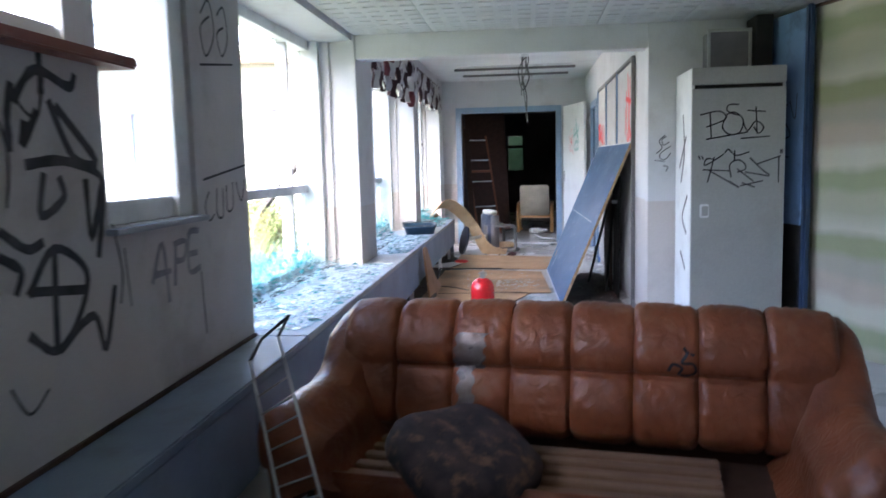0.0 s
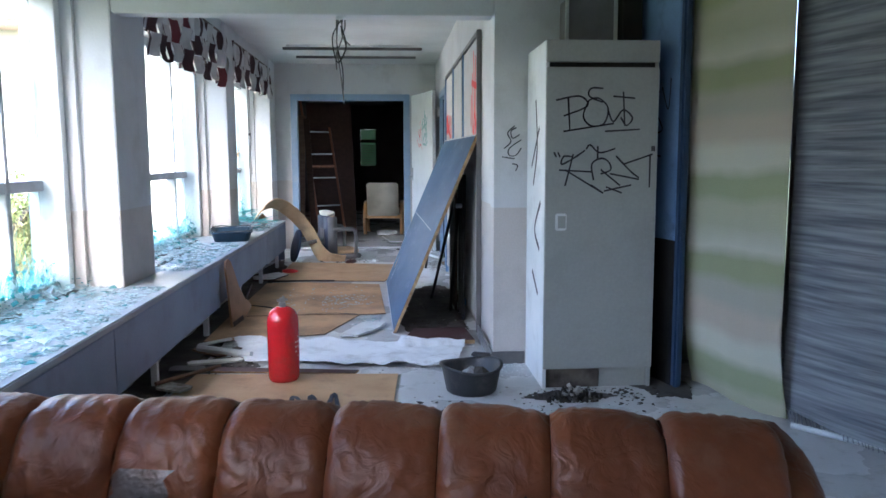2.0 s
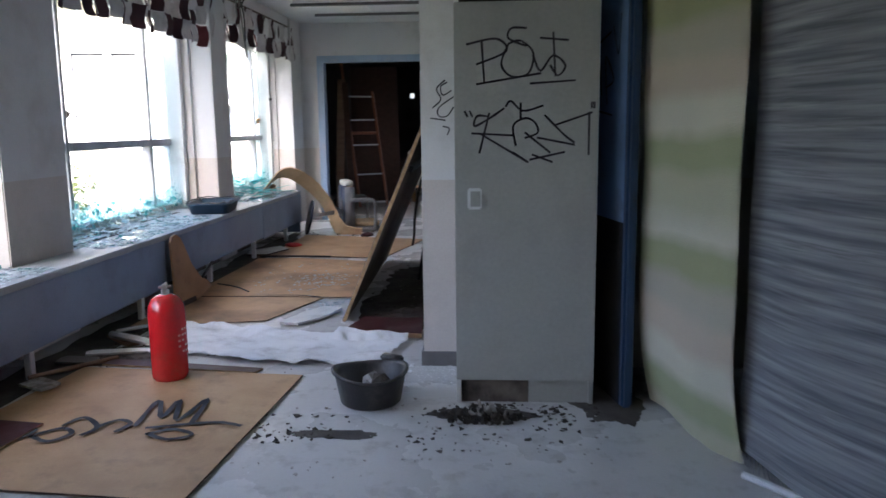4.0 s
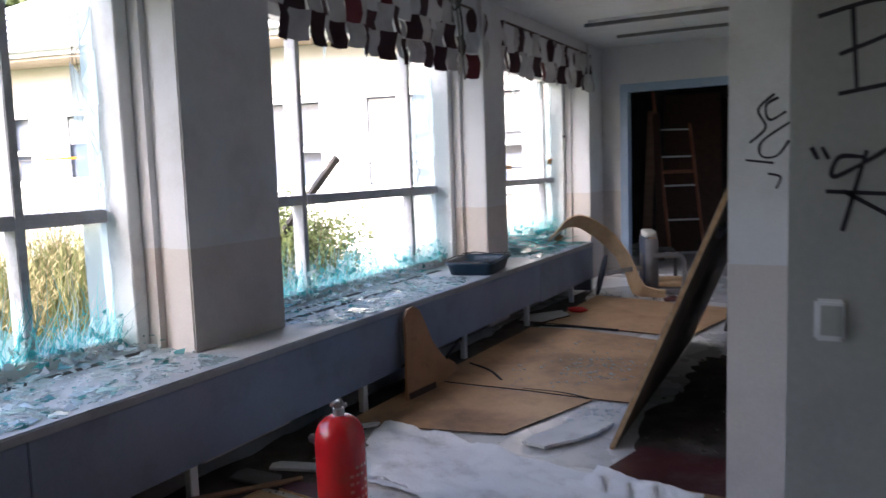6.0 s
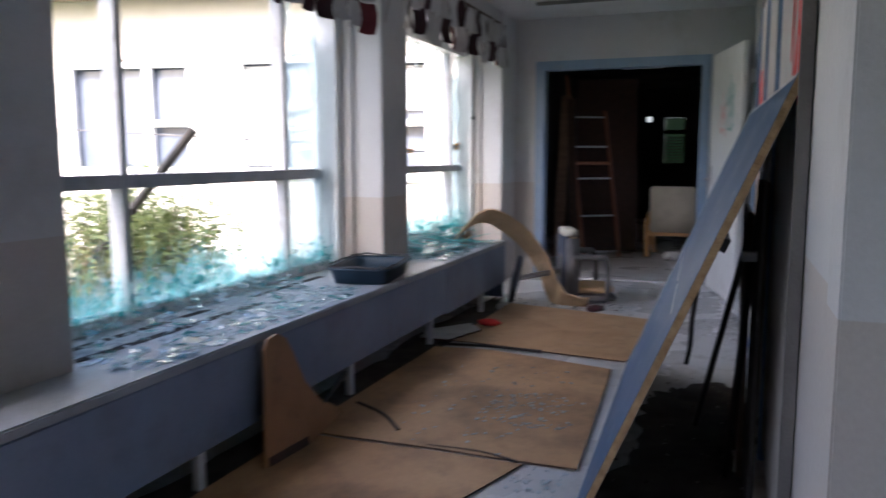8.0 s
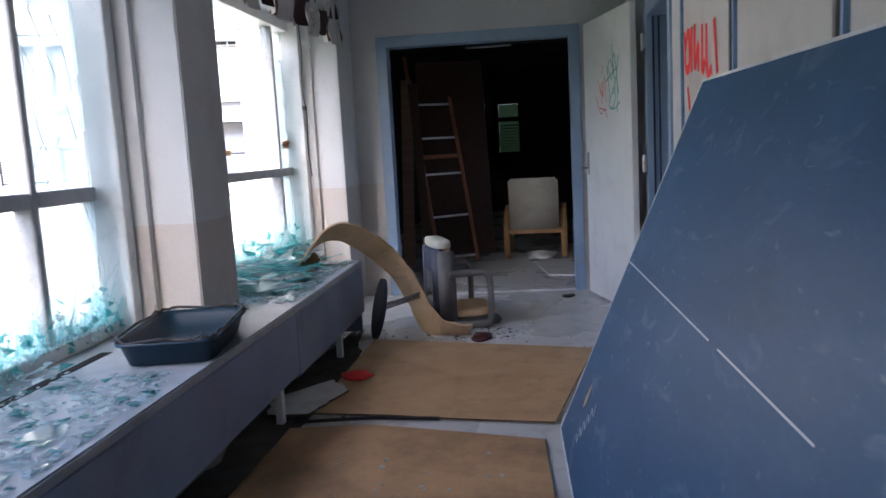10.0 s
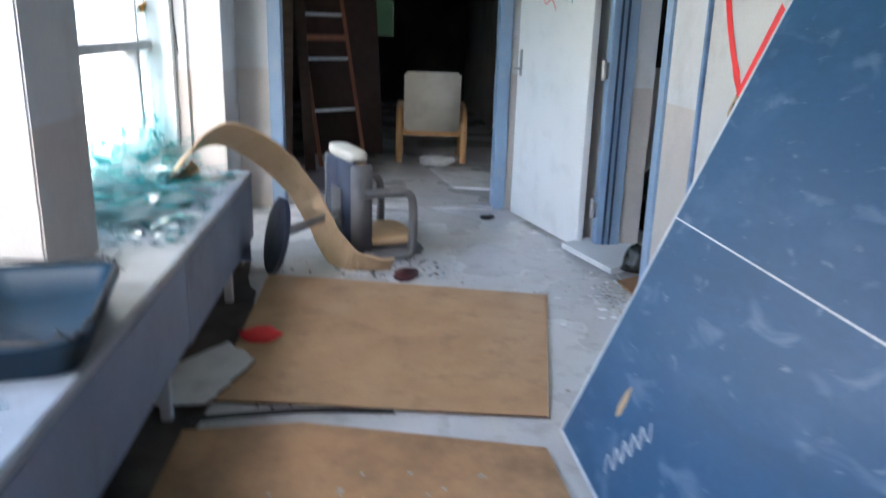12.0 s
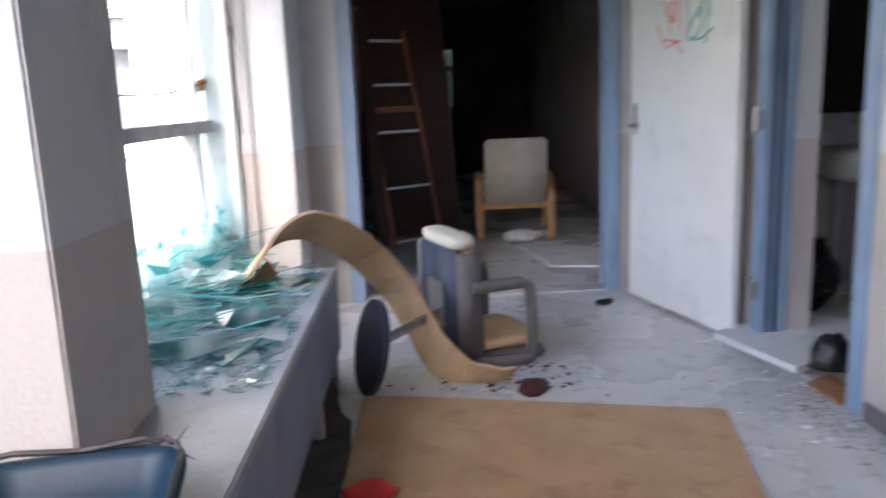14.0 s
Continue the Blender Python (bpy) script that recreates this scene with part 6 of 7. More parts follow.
near_board = sheet("hardboard_sheet", [(0.61, 5.74), (-0.55, 5.83), (-0.66, 4.55), (0.54, 4.45)], 0.002, 0.008, PLYCLEAN, DARKWOOD, "tan hardboard sheet on the floor with a black scrawl", "sheets on the floor", "hardboard", 0.004, 0, 3)
strokes("black_scrawl", [
    [(-0.21, 5.05), (-0.17, 5.14), (-0.06, 5.04), (-0.08, 4.96)], [(-0.06, 5.04), (-0.01, 5.12), (0.06, 5.08), (0.04, 5.00)],
    [(0.09, 5.06), (0.06, 5.35), (0.16, 5.15), (0.15, 5.36), (0.24, 5.12), (0.27, 5.38), (0.31, 5.10)], [(0.15, 5.04), (0.40, 5.11), (0.52, 5.08)],
    [(-0.46, 4.93), (-0.40, 5.02), (-0.30, 5.00), (-0.32, 4.90), (-0.42, 4.88), (-0.46, 4.93)], [(-0.28, 4.94), (-0.20, 5.02), (-0.13, 4.97), (-0.18, 4.89), (-0.28, 4.94)],
    [(0.18, 4.98), (0.26, 5.03), (0.36, 4.98), (0.28, 4.93), (0.18, 4.98)]],
    Matrix.Translation(-near_board.matrix_basis.translation) @ Matrix.Translation((0, 0, 0.016)), 0.028, SPRAY, near_board, "black spray scrawl")
sheet("red_board", [(-0.30, 5.06), (-0.64, 5.10), (-0.64, 4.72), (-0.33, 4.70)], 0.016, 0.006, MAROON, CHIP, "dark red offcut lying on the hardboard", "", "board", 0.001, 0, 8)
sheet("maroon_strip", [(0.38, 5.84), (-0.46, 5.96), (-0.48, 5.87), (0.36, 5.77)], 0.003, 0.010, MAROON, CHIP, "narrow maroon board edge under the paper", "", "board", 0.002, 0, 9)
sheet("hardboard_sheet", [(0.32, 7.45), (-0.70, 7.46), (-0.70, 6.62), (0.10, 6.80)], 0.002, 0.006, PLY, DARKWOOD, "dirty tan hardboard sheet with a broken corner", "sheets on the floor", "hardboard", 0.006, 0.0, 4)
sheet("hardboard_sheet", [(0.46, 8.92), (-0.30, 9.10), (-0.66, 9.06), (-0.69, 7.48), (0.53, 7.47)], 0.003, 0.006, PLY, DARKWOOD, "stained tan hardboard sheet strewn with glass crumbs", "sheets on the floor", "hardboard", 0.008, 0.0, 5)
sheet("hardboard_sheet", [(0.77, 10.31), (-0.60, 10.62), (-0.62, 9.26), (0.51, 9.11)], 0.003, 0.007, PLYCLEAN, DARKWOOD, "tan hardboard sheet with dark scuffs", "sheets on the floor", "hardboard", 0.007, 0.0, 6)
sheet("red_brown_board", [(1.13, 6.42), (1.10, 6.79), (0.735, 6.81), (0.645, 6.44)], 0.012, 0.026, MAROON, CHIP, "dark red laminated board with a raw chipboard edge", "", "board", 0.0, 0, 7)
sheet("foam_offcut", [(0.53, 7.10), (0.39, 7.10), (0.29, 6.95), (0.22, 6.70), (0.34, 6.67), (0.46, 6.86), (0.50, 6.98)], 0.012, 0.014, WHITEFOAM, WHITEFOAM, "broken piece of white foam board", "", "foam board", 0.002, 0.012, 2)
sheet("white_panel_offcut", [(-0.51, 9.56), (-0.64, 9.72), (-0.86, 9.42), (-0.81, 9.19), (-0.62, 9.20)], 0.012, 0.012, WHITEFOAM, DARKWOOD, "pale broken panel leaning out from under the ledge", "", "panel", 0.012, 0.01, 14)
sheet("white_door_panel", [(1.16, 10.57), (1.02, 11.07), (1.50, 11.40), (1.95, 10.95)], 0.03, 0.03, WHITE, WHITEFOAM, "white panel lying across the washroom threshold", "", "panel", 0.0, 0, 15)
sheet("floor_paper", [(1.25, 13.35), (0.44, 13.70), (0.57, 12.88), (1.1, 12.75)], 0.002, 0.012, WHITEFOAM, PAPER, "thin pale sheet on the dark room floor", "", "sheet", 0.0, 0, 16)


def paper():
    """A crumpled white sheet."""
    ob = thing("white_paper_sheet", pose(0.3, 6.2, 0.012), "large crumpled white plastic-coated sheet on the floor", "paper sheet")
    bm = bmesh.new()
    n, k = 64, 26
    c = [Vector((-0.52, 6.72, 0)), Vector((1.06, 6.38, 0)), Vector((0.94, 5.82, 0)), Vector((-0.32, 6.06, 0))]
    rows = []
    for j in range(k + 1):
        row = []
        for i in range(n + 1):
            u, v = i / n, j / k
            p = (c[0] * (1 - u) + c[1] * u) * (1 - v) + (c[3] * (1 - u) + c[2] * u) * v
            edge = min(u, 1 - u, v, 1 - v)
            p.y += 0.05 * noise.noise(Vector((u * 3, v * 1.2, 1))) + 0.03 * math.sin(u * 9) * (v > 0.9)
            z = 0.028 * abs(noise.noise(Vector((p.x * 4, p.y * 5, 2)))) + 0.014 * abs(noise.noise(Vector((p.x * 11, p.y * 12, 5)))) + 0.006 * abs(noise.noise(Vector((p.x * 30, p.y * 26, 3))))
            z += 0.03 * max(0, 0.06 - edge) / 0.06 * abs(noise.noise(Vector((u * 6, v * 6, 9))))
            if p.x > 0.62 and p.y > 6.36:
                z += 0.035
            row.append(bm.verts.new(p + Vector((-0.3, -6.2, z))))
        rows.append(row)
    for a, b in zip(rows, rows[1:]):
        for i in range(n):
            bm.faces.new((a[i], a[i + 1], b[i + 1], b[i]))
    part("paper_face", bm, PAPER, ob, "", True)
    return ob


paper()

fin = thing("plywood_offcut", axes((0.10, 0.99, 0.0), (-0.16, 0.0, 0.987), (0.98, -0.1, 0.16), (-0.60, 7.07, 0.008)), "tan plywood chair side propped against the ledge", "plywood")
bm = plate(bmesh.new(), [(0.0, 0.0), (0.30, 0.0), (0.55, 0.05), (0.50, 0.10), (0.40, 0.16), (0.32, 0.26), (0.27, 0.40), (0.24, 0.46), (0.19, 0.49), (0.13, 0.48), (0.10, 0.44), (0.06, 0.25)], -0.008, 0.008)
part("plate", bm, ORANGEPLY, fin)
part("dowel", rod(bmesh.new(), (0.42, 0.14, 0.01), (0.60, 0.22, 0.02), 0.010), BLACKSTEEL, fin, "black peg")
part("foot_patch", box(bmesh.new(), 0.02, 0.28, 0.0, 0.035, 0.0085, 0.011), DARKWOOD, fin, "dark scuffed foot")

# loose sticks, cables and pipes beside the ledge
for i, (a, b, w, m, nm, lab) in enumerate((
        ((-0.30, 6.18, 0.03), (-0.66, 6.32, 0.045), 0.022, WHITE, "white_pipe", "short white plastic pipe among the rubbish"),
        ((-0.45, 5.98, 0.016), (-0.72, 5.62, 0.02), 0.012, SLATWOOD, "wood_stick", "thin grey wooden stick on the floor"),
        ((-0.62, 7.90, 0.014), (-0.28, 7.62, 0.012), 0.008, BLACKSTEEL, "black_cable", "short black cable on the hardboard"),
        ((-0.66, 9.12, 0.02), (0.0, 9.16, 0.016), 0.009, BLACKSTEEL, "black_cable", "black cable lying over the sheet joint"),
        ((-0.10, 7.50, 0.012), (0.30, 7.46, 0.012), 0.006, BLACKSTEEL, "black_cable", "thin black cable on the hardboard"))):
    mid = ((a[0] + b[0]) / 2 + (0.02 if "cable" in nm else 0), (a[1] + b[1]) / 2 + (0.03 if "cable" in nm else 0), (a[2] + b[2]) / 2)
    solid(nm, tube(bmesh.new(), smooth_path([a, mid, b], 4), w, 7), m, lab, "", nm.split("_")[1])


for k, (x, y, a, l, w, m, lab) in enumerate(((-0.50, 6.10, 24, 0.34, 0.07, WHITEFOAM, "short pale broken board among the rubbish"), (-0.58, 6.32, -38, 0.26, 0.09, SLATWOOD, "grey split board end by the ledge"), (-0.42, 6.38, 72, 0.22, 0.05, DARKWOOD, "dark broken lath on the floor"), (-0.62, 5.90, 8, 0.20, 0.10, GREYVINYL, "torn grey vinyl flap on the floor"), (-0.60, 6.55, 55, 0.30, 0.04, WHITEFOAM, "narrow pale lath by the ledge"), (-0.58, 5.50, -20, 0.16, 0.11, DEBRIS, "flat lump of broken plaster by the ledge"))):
    bm = plate(bmesh.new(), [(-l / 2, -w / 2), (l * 0.42, -w * 0.5), (l * 0.5, w * 0.1), (l * 0.44, w * 0.45), (-l * 0.40, w * 0.5), (-l * 0.5, w * 0.15)], 0.0, 0.012)
    ob = solid("broken_board", bm, m, lab, "", "board")
    ob.matrix_basis = pose(x, y, 0.006 + 0.004 * k, 2, 3, a)


# ---- table tennis half leaning on the wall ----
def table_half():
    a, b, c = Vector((0.585, 6.82, 0.004)), Vector((0.525, 9.02, 0.014)), Vector((1.112, 9.15, 1.405))
    e1 = (b - a).normalized()
    e2 = (c - b)
    e2 = (e2 - e1 * e2.dot(e1)).normalized()
    e3 = e1.cross(e2)
    if e3.x > 0:
        e3 = -e3
    ob = thing("table_tennis_top", axes(e1, e2, e3, a), "scuffed blue table tennis top leaning on the wall", "table top")
    L, W = 2.20, 1.53
    bm = box(bmesh.new(), 0, L, 0, W, -0.022, -0.0015)
    core = part("board_core", bm, CHIP, ob, "raw chipboard edge")
    part("blue_face", box(bmesh.new(), 0.002, L - 0.002, 0.002, W - 0.002, -0.0012, 0.0), TABLEBLUE, ob, "chalky blue playing face")
    part("underside", box(bmesh.new(), 0.01, L - 0.01, 0.01, W - 0.01, -0.0235, -0.0222), UNDERSIDE, ob, "dark underside")
    for nm, q in (("end_line", (L - 0.013, L - 0.002, 0.002, W - 0.002)), ("side_line", (0.002, L - 0.014, 0.002, 0.013)), ("side_line", (0.002, L - 0.014, W - 0.013, W - 0.002)), ("centre_line", (0.95, L - 0.014, 0.764, 0.769)), ("centre_line", (0.3, 0.87, 0.764, 0.769))):
        part(nm, box(bmesh.new(), q[0], q[1], q[2], q[3], 0.0002, 0.0012), WHITELINE, ob, "white painted line")
    strokes("white_scribble", [[(1.90 - 0.02 * k, 0.10 + 0.035 * k), (1.93 - 0.02 * k, 0.14 + 0.035 * k), (1.87 - 0.02 * k, 0.13 + 0.035 * k), (1.90 - 0.02 * k, 0.17 + 0.035 * k)] for k in range(1, 6)], Matrix.Translation((-0.03, -0.06, 0.0004)), 0.005, WHITELINE, ob, "white scribbled writing", 0.0008)
    bm = bmesh.new()
    plate(bm, [(0, 0), (0.018, 0.03), (0.016, 0.075), (0.004, 0.1), (-0.012, 0.06), (-0.014, 0.02)], 0.002, 0.004, pose(1.935, 0.205, 0))
    part("peeled_patch", bm, FOAM, ob, "peeled tan paper patch")
    # folded black steel leg frame behind the top
    inv = ob.matrix_basis.inverted()
    part("leg", rod(bmesh.new(), inv @ Vector((0.934, 8.166, 0.0)), inv @ Vector((1.13, 7.80, 0.978)), 0.013), BLACKSTEEL, ob, "black steel leg")
    part("leg", rod(bmesh.new(), inv @ Vector((1.06, 7.62, 0.0)), inv @ Vector((1.14, 7.60, 1.05)), 0.013), BLACKSTEEL, ob, "black steel leg")
    part("cross_tube", rod(bmesh.new(), inv @ Vector((1.13, 7.80, 0.95)), inv @ Vector((1.14, 7.60, 0.97)), 0.012), BLACKSTEEL, ob, "black steel cross tube")
    part("bearer", box(bmesh.new(), 0.15, L - 0.15, 1.02, 1.06, -0.05, -0.024), BLACKSTEEL, ob, "black steel bearer")
    part("strap", band(bmesh.new(), [inv @ Vector(p) for p in ((0.97, 8.2, 0.82), (0.93, 8.21, 0.66), (0.905, 8.2, 0.48), (0.90, 8.2, 0.36), (0.885, 8.19, 0.27))], e1, 0.02, 0.004), BLACKPLASTIC, ob, "hanging black strap")
    return ob


table_half()

# dark folded things behind the top
fold = thing("folded_stand", pose(1.10, 7.25, 0), "dark folded steel stand behind the table top", "stand")
for y in (0.0, 0.16, 0.30):
    part("upright", rod(bmesh.new(), (0.03, y, 0.0), (0.04, y + 0.02, 1.12), 0.014), BLACKSTEEL, fold)
part("brace", rod(bmesh.new(), (0.03, 0, 0.3), (0.04, 0.3, 0.9), 0.01), BLACKSTEEL, fold)
part("knob", rod(bmesh.new(), (-0.02, 0.05, 0.88), (0.05, 0.05, 0.88), 0.018), STEEL, fold, "steel clamp knob")
part("board", box(bmesh.new(), 0.0, 0.02, 0.38, 0.95, 0.0, 1.0, 0.004), DARKWOOD, fold, "dark wooden board")


# ---- on the ledge ----
def tray():
    ob = thing("plastic_tray", pose(-0.90, 8.66, SILL + 0.004, 0, 0, 10), "dark blue plastic tray with a torn black rim", "tray")
    prof = [(0.155, 0.26, 0.0), (0.178, 0.285, 0.075), (0.190, 0.298, 0.078), (0.190, 0.298, 0.088), (0.178, 0.286, 0.088), (0.168, 0.274, 0.072), (0.145, 0.25, 0.010)]
    bm = bmesh.new()

    def ring(a, b, z):
        out = []
        for i in range(40):
            t = 6.283185 * i / 40
            e = 0.28
            out.append(bm.verts.new((a * math.copysign(abs(math.cos(t)) ** e, math.cos(t)), b * math.copysign(abs(math.sin(t)) ** e, math.sin(t)), z)))
        return out
    rings = [ring(*p) for p in prof]
    for p, q in zip(rings, rings[1:]):
        for i in range(40):
            bm.faces.new((p[i], p[(i + 1) % 40], q[(i + 1) % 40], q[i]))
    bm.faces.new(rings[0][::-1])
    bm.faces.new(rings[-1])
    part("shell", bm, TRAYBLUE, ob, "", True)
    r = random.Random(6)
    bm = bmesh.new()
    pts = []
    for i in range(41):
        t = 6.283185 * i / 40
        e = 0.28
        pts.append(Vector((0.183 * math.copysign(abs(math.cos(t)) ** e, math.cos(t)), 0.293 * math.copysign(abs(math.sin(t)) ** e, math.sin(t)), 0.092 + r.uniform(-0.006, 0.014))))
    tube(bm, pts, 0.006, 6)
    for i in range(26):
        p = r.choice(pts)
        rod(bm, p, p + Vector((r.uniform(-0.03, 0.03), r.uniform(-0.03, 0.03), r.uniform(-0.02, 0.03))), 0.003, 0.001, 4)
    part("torn_rim", bm, BLACKPLASTIC, ob, "frayed black bag rim")
    return ob


tray()


# ---- checked valances ----
def valance(y0, y1, rows, drop, seed, label):
    ob = thing("valance", pose(-1.0, y0, 0), label, "valance", "checked valances")
    r = random.Random(seed)
    part("rail", rod(bmesh.new(), (0, 0, 2.43), (0, y1 - y0, 2.43), 0.010), DARKWOOD, ob, "dark curtain rail")
    w = 0.118
    n = int((y1 - y0) / w)
    for i in range(n):
        for k in range(rows):
            top = 2.42 - k * drop
            sag = 0.03 * noise.noise(Vector((i * 0.35, k, seed)))
            bot = top - drop - sag + (0.02 if k == rows - 1 and i % 2 else 0)
            x0 = 0.035 * math.sin(i * 1.9 + seed) + 0.012 * k
            x1 = 0.035 * math.sin((i + 1) * 1.9 + seed) + 0.012 * k
            bm = bmesh.new()
            ya, yb = i * w, (i + 1) * w - 0.001
            s = r.uniform(-0.012, 0.012)
            q = []
            for j in range(4):
                t = j / 3
                z = top + (bot - top) * t
                f = 0.012 * math.sin(t * 5 + i)
                q.append([bm.verts.new(p) for p in ((x0 + f, ya + s * t, z), ((x0 + x1) / 2 + 0.014 * math.cos(i * 2.2) + f, (ya + yb) / 2, z - 0.006), (x1 + f, yb + s * t, z))])
            for a, b in zip(q, q[1:]):
                for m in range(2):
                    bm.faces.new((a[m], a[m + 1], b[m + 1], b[m]))
            dark = (i + k) % 2 == 0
            part("dark_square" if dark else "white_square", bm, (VRED if r.random() < 0.15 else VDARK) if dark else VWHITE, ob, "", True)
    return ob


valance(6.62, 8.88, 3, 0.165, 3, "black, maroon and white checked valance sagging over the window")
valance(9.02, 12.06, 2, 0.20, 8, "black, maroon and white checked valance over the last window")

# ---- lamps and wires ----
lamp = thing("ceiling_batten", pose(0.17, 10.42, 2.475), "thin dark ceiling batten without its tube", "lamp")
part("channel", box(bmesh.new(), -0.79, 0.79, -0.02, 0.02, 0.0, 0.03, 0.003), GREYVINYL, lamp)
part("back_plate", box(bmesh.new(), -0.75, 0.75, -0.045, 0.045, 0.031, 0.055), WHITE, lamp, "white mounting plate")
lamp2 = thing("ceiling_batten", pose(0.17, 11.35, 2.50), "thin pale ceiling batten near the end wall", "lamp")
part("channel", box(bmesh.new(), -0.75, 0.75, -0.012, 0.012, 0.0, 0.03, 0.003), GREYVINYL, lamp2)
wires = thing("hanging_wires", pose(0.30, 6.04, 2.06), "bunch of loose dark wires hanging from the beam", "wires")
r = random.Random(17)
for i in range(5):
    x = 0.012 * (i - 2)
    ln = (0.50, 0.42, 0.30, 0.24, 0.16)[i]
    pts = smooth_path([(x, 0, 0.0), (x + r.uniform(-0.03, 0.03), 0.01, -ln * 0.35), (x + r.uniform(-0.035, 0.035), 0, -ln * 0.7), (x + r.uniform(-0.03, 0.04), 0, -ln)], 5)
    part("wire", tube(bmesh.new(), pts, 0.0045, 5), BLACKSTEEL if i % 2 else TAPEWIRE, wires)
part("wire_loop", tube(bmesh.new(), smooth_path([(0, 0, -0.02), (-0.05, 0, -0.12), (-0.02, 0, -0.26), (0.03, 0, -0.16), (0.0, 0, -0.05)], 5), 0.004, 5), BLACKSTEEL, wires)
part("ceiling_rose", rod(bmesh.new(), (0, 0, -0.015), (0, 0, 0.002), 0.03, n=14), WHITE, wires, "white ceiling rose")


# ---- overturned tub chair, bent foam sheet ----
def tub_chair():
    m = pose(-0.272, 11.065, 0.012, 0, 0, 20) @ axes((0, -1, 0), (0, 0, -1), (1, 0, 0), (0, 0, 0))
    inv = m.inverted()
    ob = thing("swivel_chair", m, "overturned navy and grey tub chair with torn cream padding", "chair")
    # upright coordinates of the chair: x across, -y front, z up from the seat's underside
    part("seat_shell", box(bmesh.new(), -0.23, 0.23, -0.56, -0.02, 0.0, 0.085, 0.03), NAVY, ob, "navy seat shell", True)
    part("seat_pad", pillow(bmesh.new(), 0.225, 0.275, 0.05, pose(0, -0.30, 0.115), 0.4), FOAM, ob, "torn cream seat padding", True)
    bm = pillow(bmesh.new(), 0.22, 0.035, 0.085, pose(0, -0.575, 0.085), 0.5)
    part("front_roll", bm, CREAM, ob, "cream front roll", True)
    part("back_shell", box(bmesh.new(), -0.24, 0.24, -0.055, 0.0, 0.02, 0.62, 0.02), GREYVINYL, ob, "grey back shell", True)
    part("back_pad", pillow(bmesh.new(), 0.21, 0.03, 0.24, pose(0, -0.085, 0.37), 0.4), FOAM, ob, "torn cream back padding", True)
    for s in (-1, 1):
        pts = smooth_path([(s * 0.25, -0.03, 0.10), (s * 0.255, -0.02, 0.40), (s * 0.255, -0.05, 0.49), (s * 0.255, -0.28, 0.50), (s * 0.255, -0.37, 0.46), (s * 0.25, -0.38, 0.34), (s * 0.25, -0.38, 0.10)], 4)
        part("armrest", band(bmesh.new(), pts, Vector((1, 0, 0)), 0.05, 0.045), GREYVINYL, ob, "grey armrest loop", True)
        part("side_panel", box(bmesh.new(), s * 0.225, s * 0.248, -0.54, -0.03, 0.0, 0.17, 0.01), GREYVINYL, ob, "grey side panel", True)
    part("mount_plate", box(bmesh.new(), -0.09, 0.09, -0.38, -0.17, -0.014, -0.002, 0.003), GREYVINYL, ob, "steel mounting plate")
    for ch in ob.children:
        ch.data.transform(Matrix.Diagonal((1, 0.97, 0.70, 1)))
    part("stem", rod(bmesh.new(), inv @ Vector((-0.545, 10.635, 0.21)), (0.03, -0.22, -0.01), 0.016), STEEL, ob, "steel stem")
    part("stem", rod(bmesh.new(), inv @ Vector((-0.54, 10.64, 0.235)), (0.05, -0.245, -0.01), 0.008), STEEL, ob, "steel lever")
    part("base_disc", rod(bmesh.new(), inv @ Vector((-0.566, 10.628, 0.215)), inv @ Vector((-0.546, 10.635, 0.21)), 0.195, n=36), NAVY, ob, "dark round base plate")
    return ob


tub_chair()
curl = thing("foam_mat", Matrix(), "tan foam mat bent over the end of the ledge", "mat")
bm = band(bmesh.new(), [(-1.00, 10.44, 0.55), (-0.92, 10.54, 0.66), (-0.82, 10.60, 0.72), (-0.73, 10.68, 0.70), (-0.64, 10.80, 0.62), (-0.55, 10.91, 0.51), (-0.46, 10.97, 0.38), (-0.37, 10.96, 0.23), (-0.29, 10.86, 0.10), (-0.19, 10.74, 0.04), (-0.08, 10.71, 0.026), (0.02, 10.73, 0.024)], Vector((0.62, -0.55, 0.62)), 0.19, 0.012)
for v in bm.verts:
    v.co += Vector((0.006, 0.012, 0.006)) * noise.noise(v.co * 12)
part("mat_strip", bm, FOAM, curl)
part("torn_tip", plate(bmesh.new(), [(0, 0), (0.16, 0.06), (0.13, 0.13), (0.09, 0.10), (0.04, 0.15), (-0.01, 0.08)], 0, 0.012, axes((0.35, 0.55, 0.75), (0.75, -0.3, -0.2), (0.3, 0.7, -0.6), (-1.02, 10.44, 0.505))), CHIP, curl, "torn brown end")


# ---- dark room ----
def ladder():
    a, b = Vector((-0.54, 13.75, 0.0)), Vector((-0.87, 14.22, 2.2))
    ob = thing("ladder", pose(a.x, a.y, 0), "red-brown wooden ladder with pale rungs leaning on a panel", "ladder")
    d = b - a
    wide = Vector((0.385, 0.26, 0))
    up = d.normalized()

    def stile(o, k):
        bm = bmesh.new()
        q = axes((1, 0, 0), (0, up.z, -up.y), (up.x, up.y, up.z), o)
        box(bm, -0.017, 0.017, -0.035, 0.035, 0, d.length * k, 0.003, m=q)
        return bm
    part("stile", stile(Vector((0, 0, 0)), 1.0), REDWOOD, ob)
    part("stile", stile(wide, 0.80), REDWOOD, ob)
    for z in (0.03, 0.23, 0.44, 0.62, 0.79):
        p = d * (z * 0.97 + 0.0)
        part("rung", rod(bmesh.new(), p, p + wide, 0.012), WHITE, ob, "pale metal rung")
    p = d * 0.51
    part("brace", rod(bmesh.new(), p, p + wide, 0.024), REDWOOD, ob, "wooden brace")
    return ob


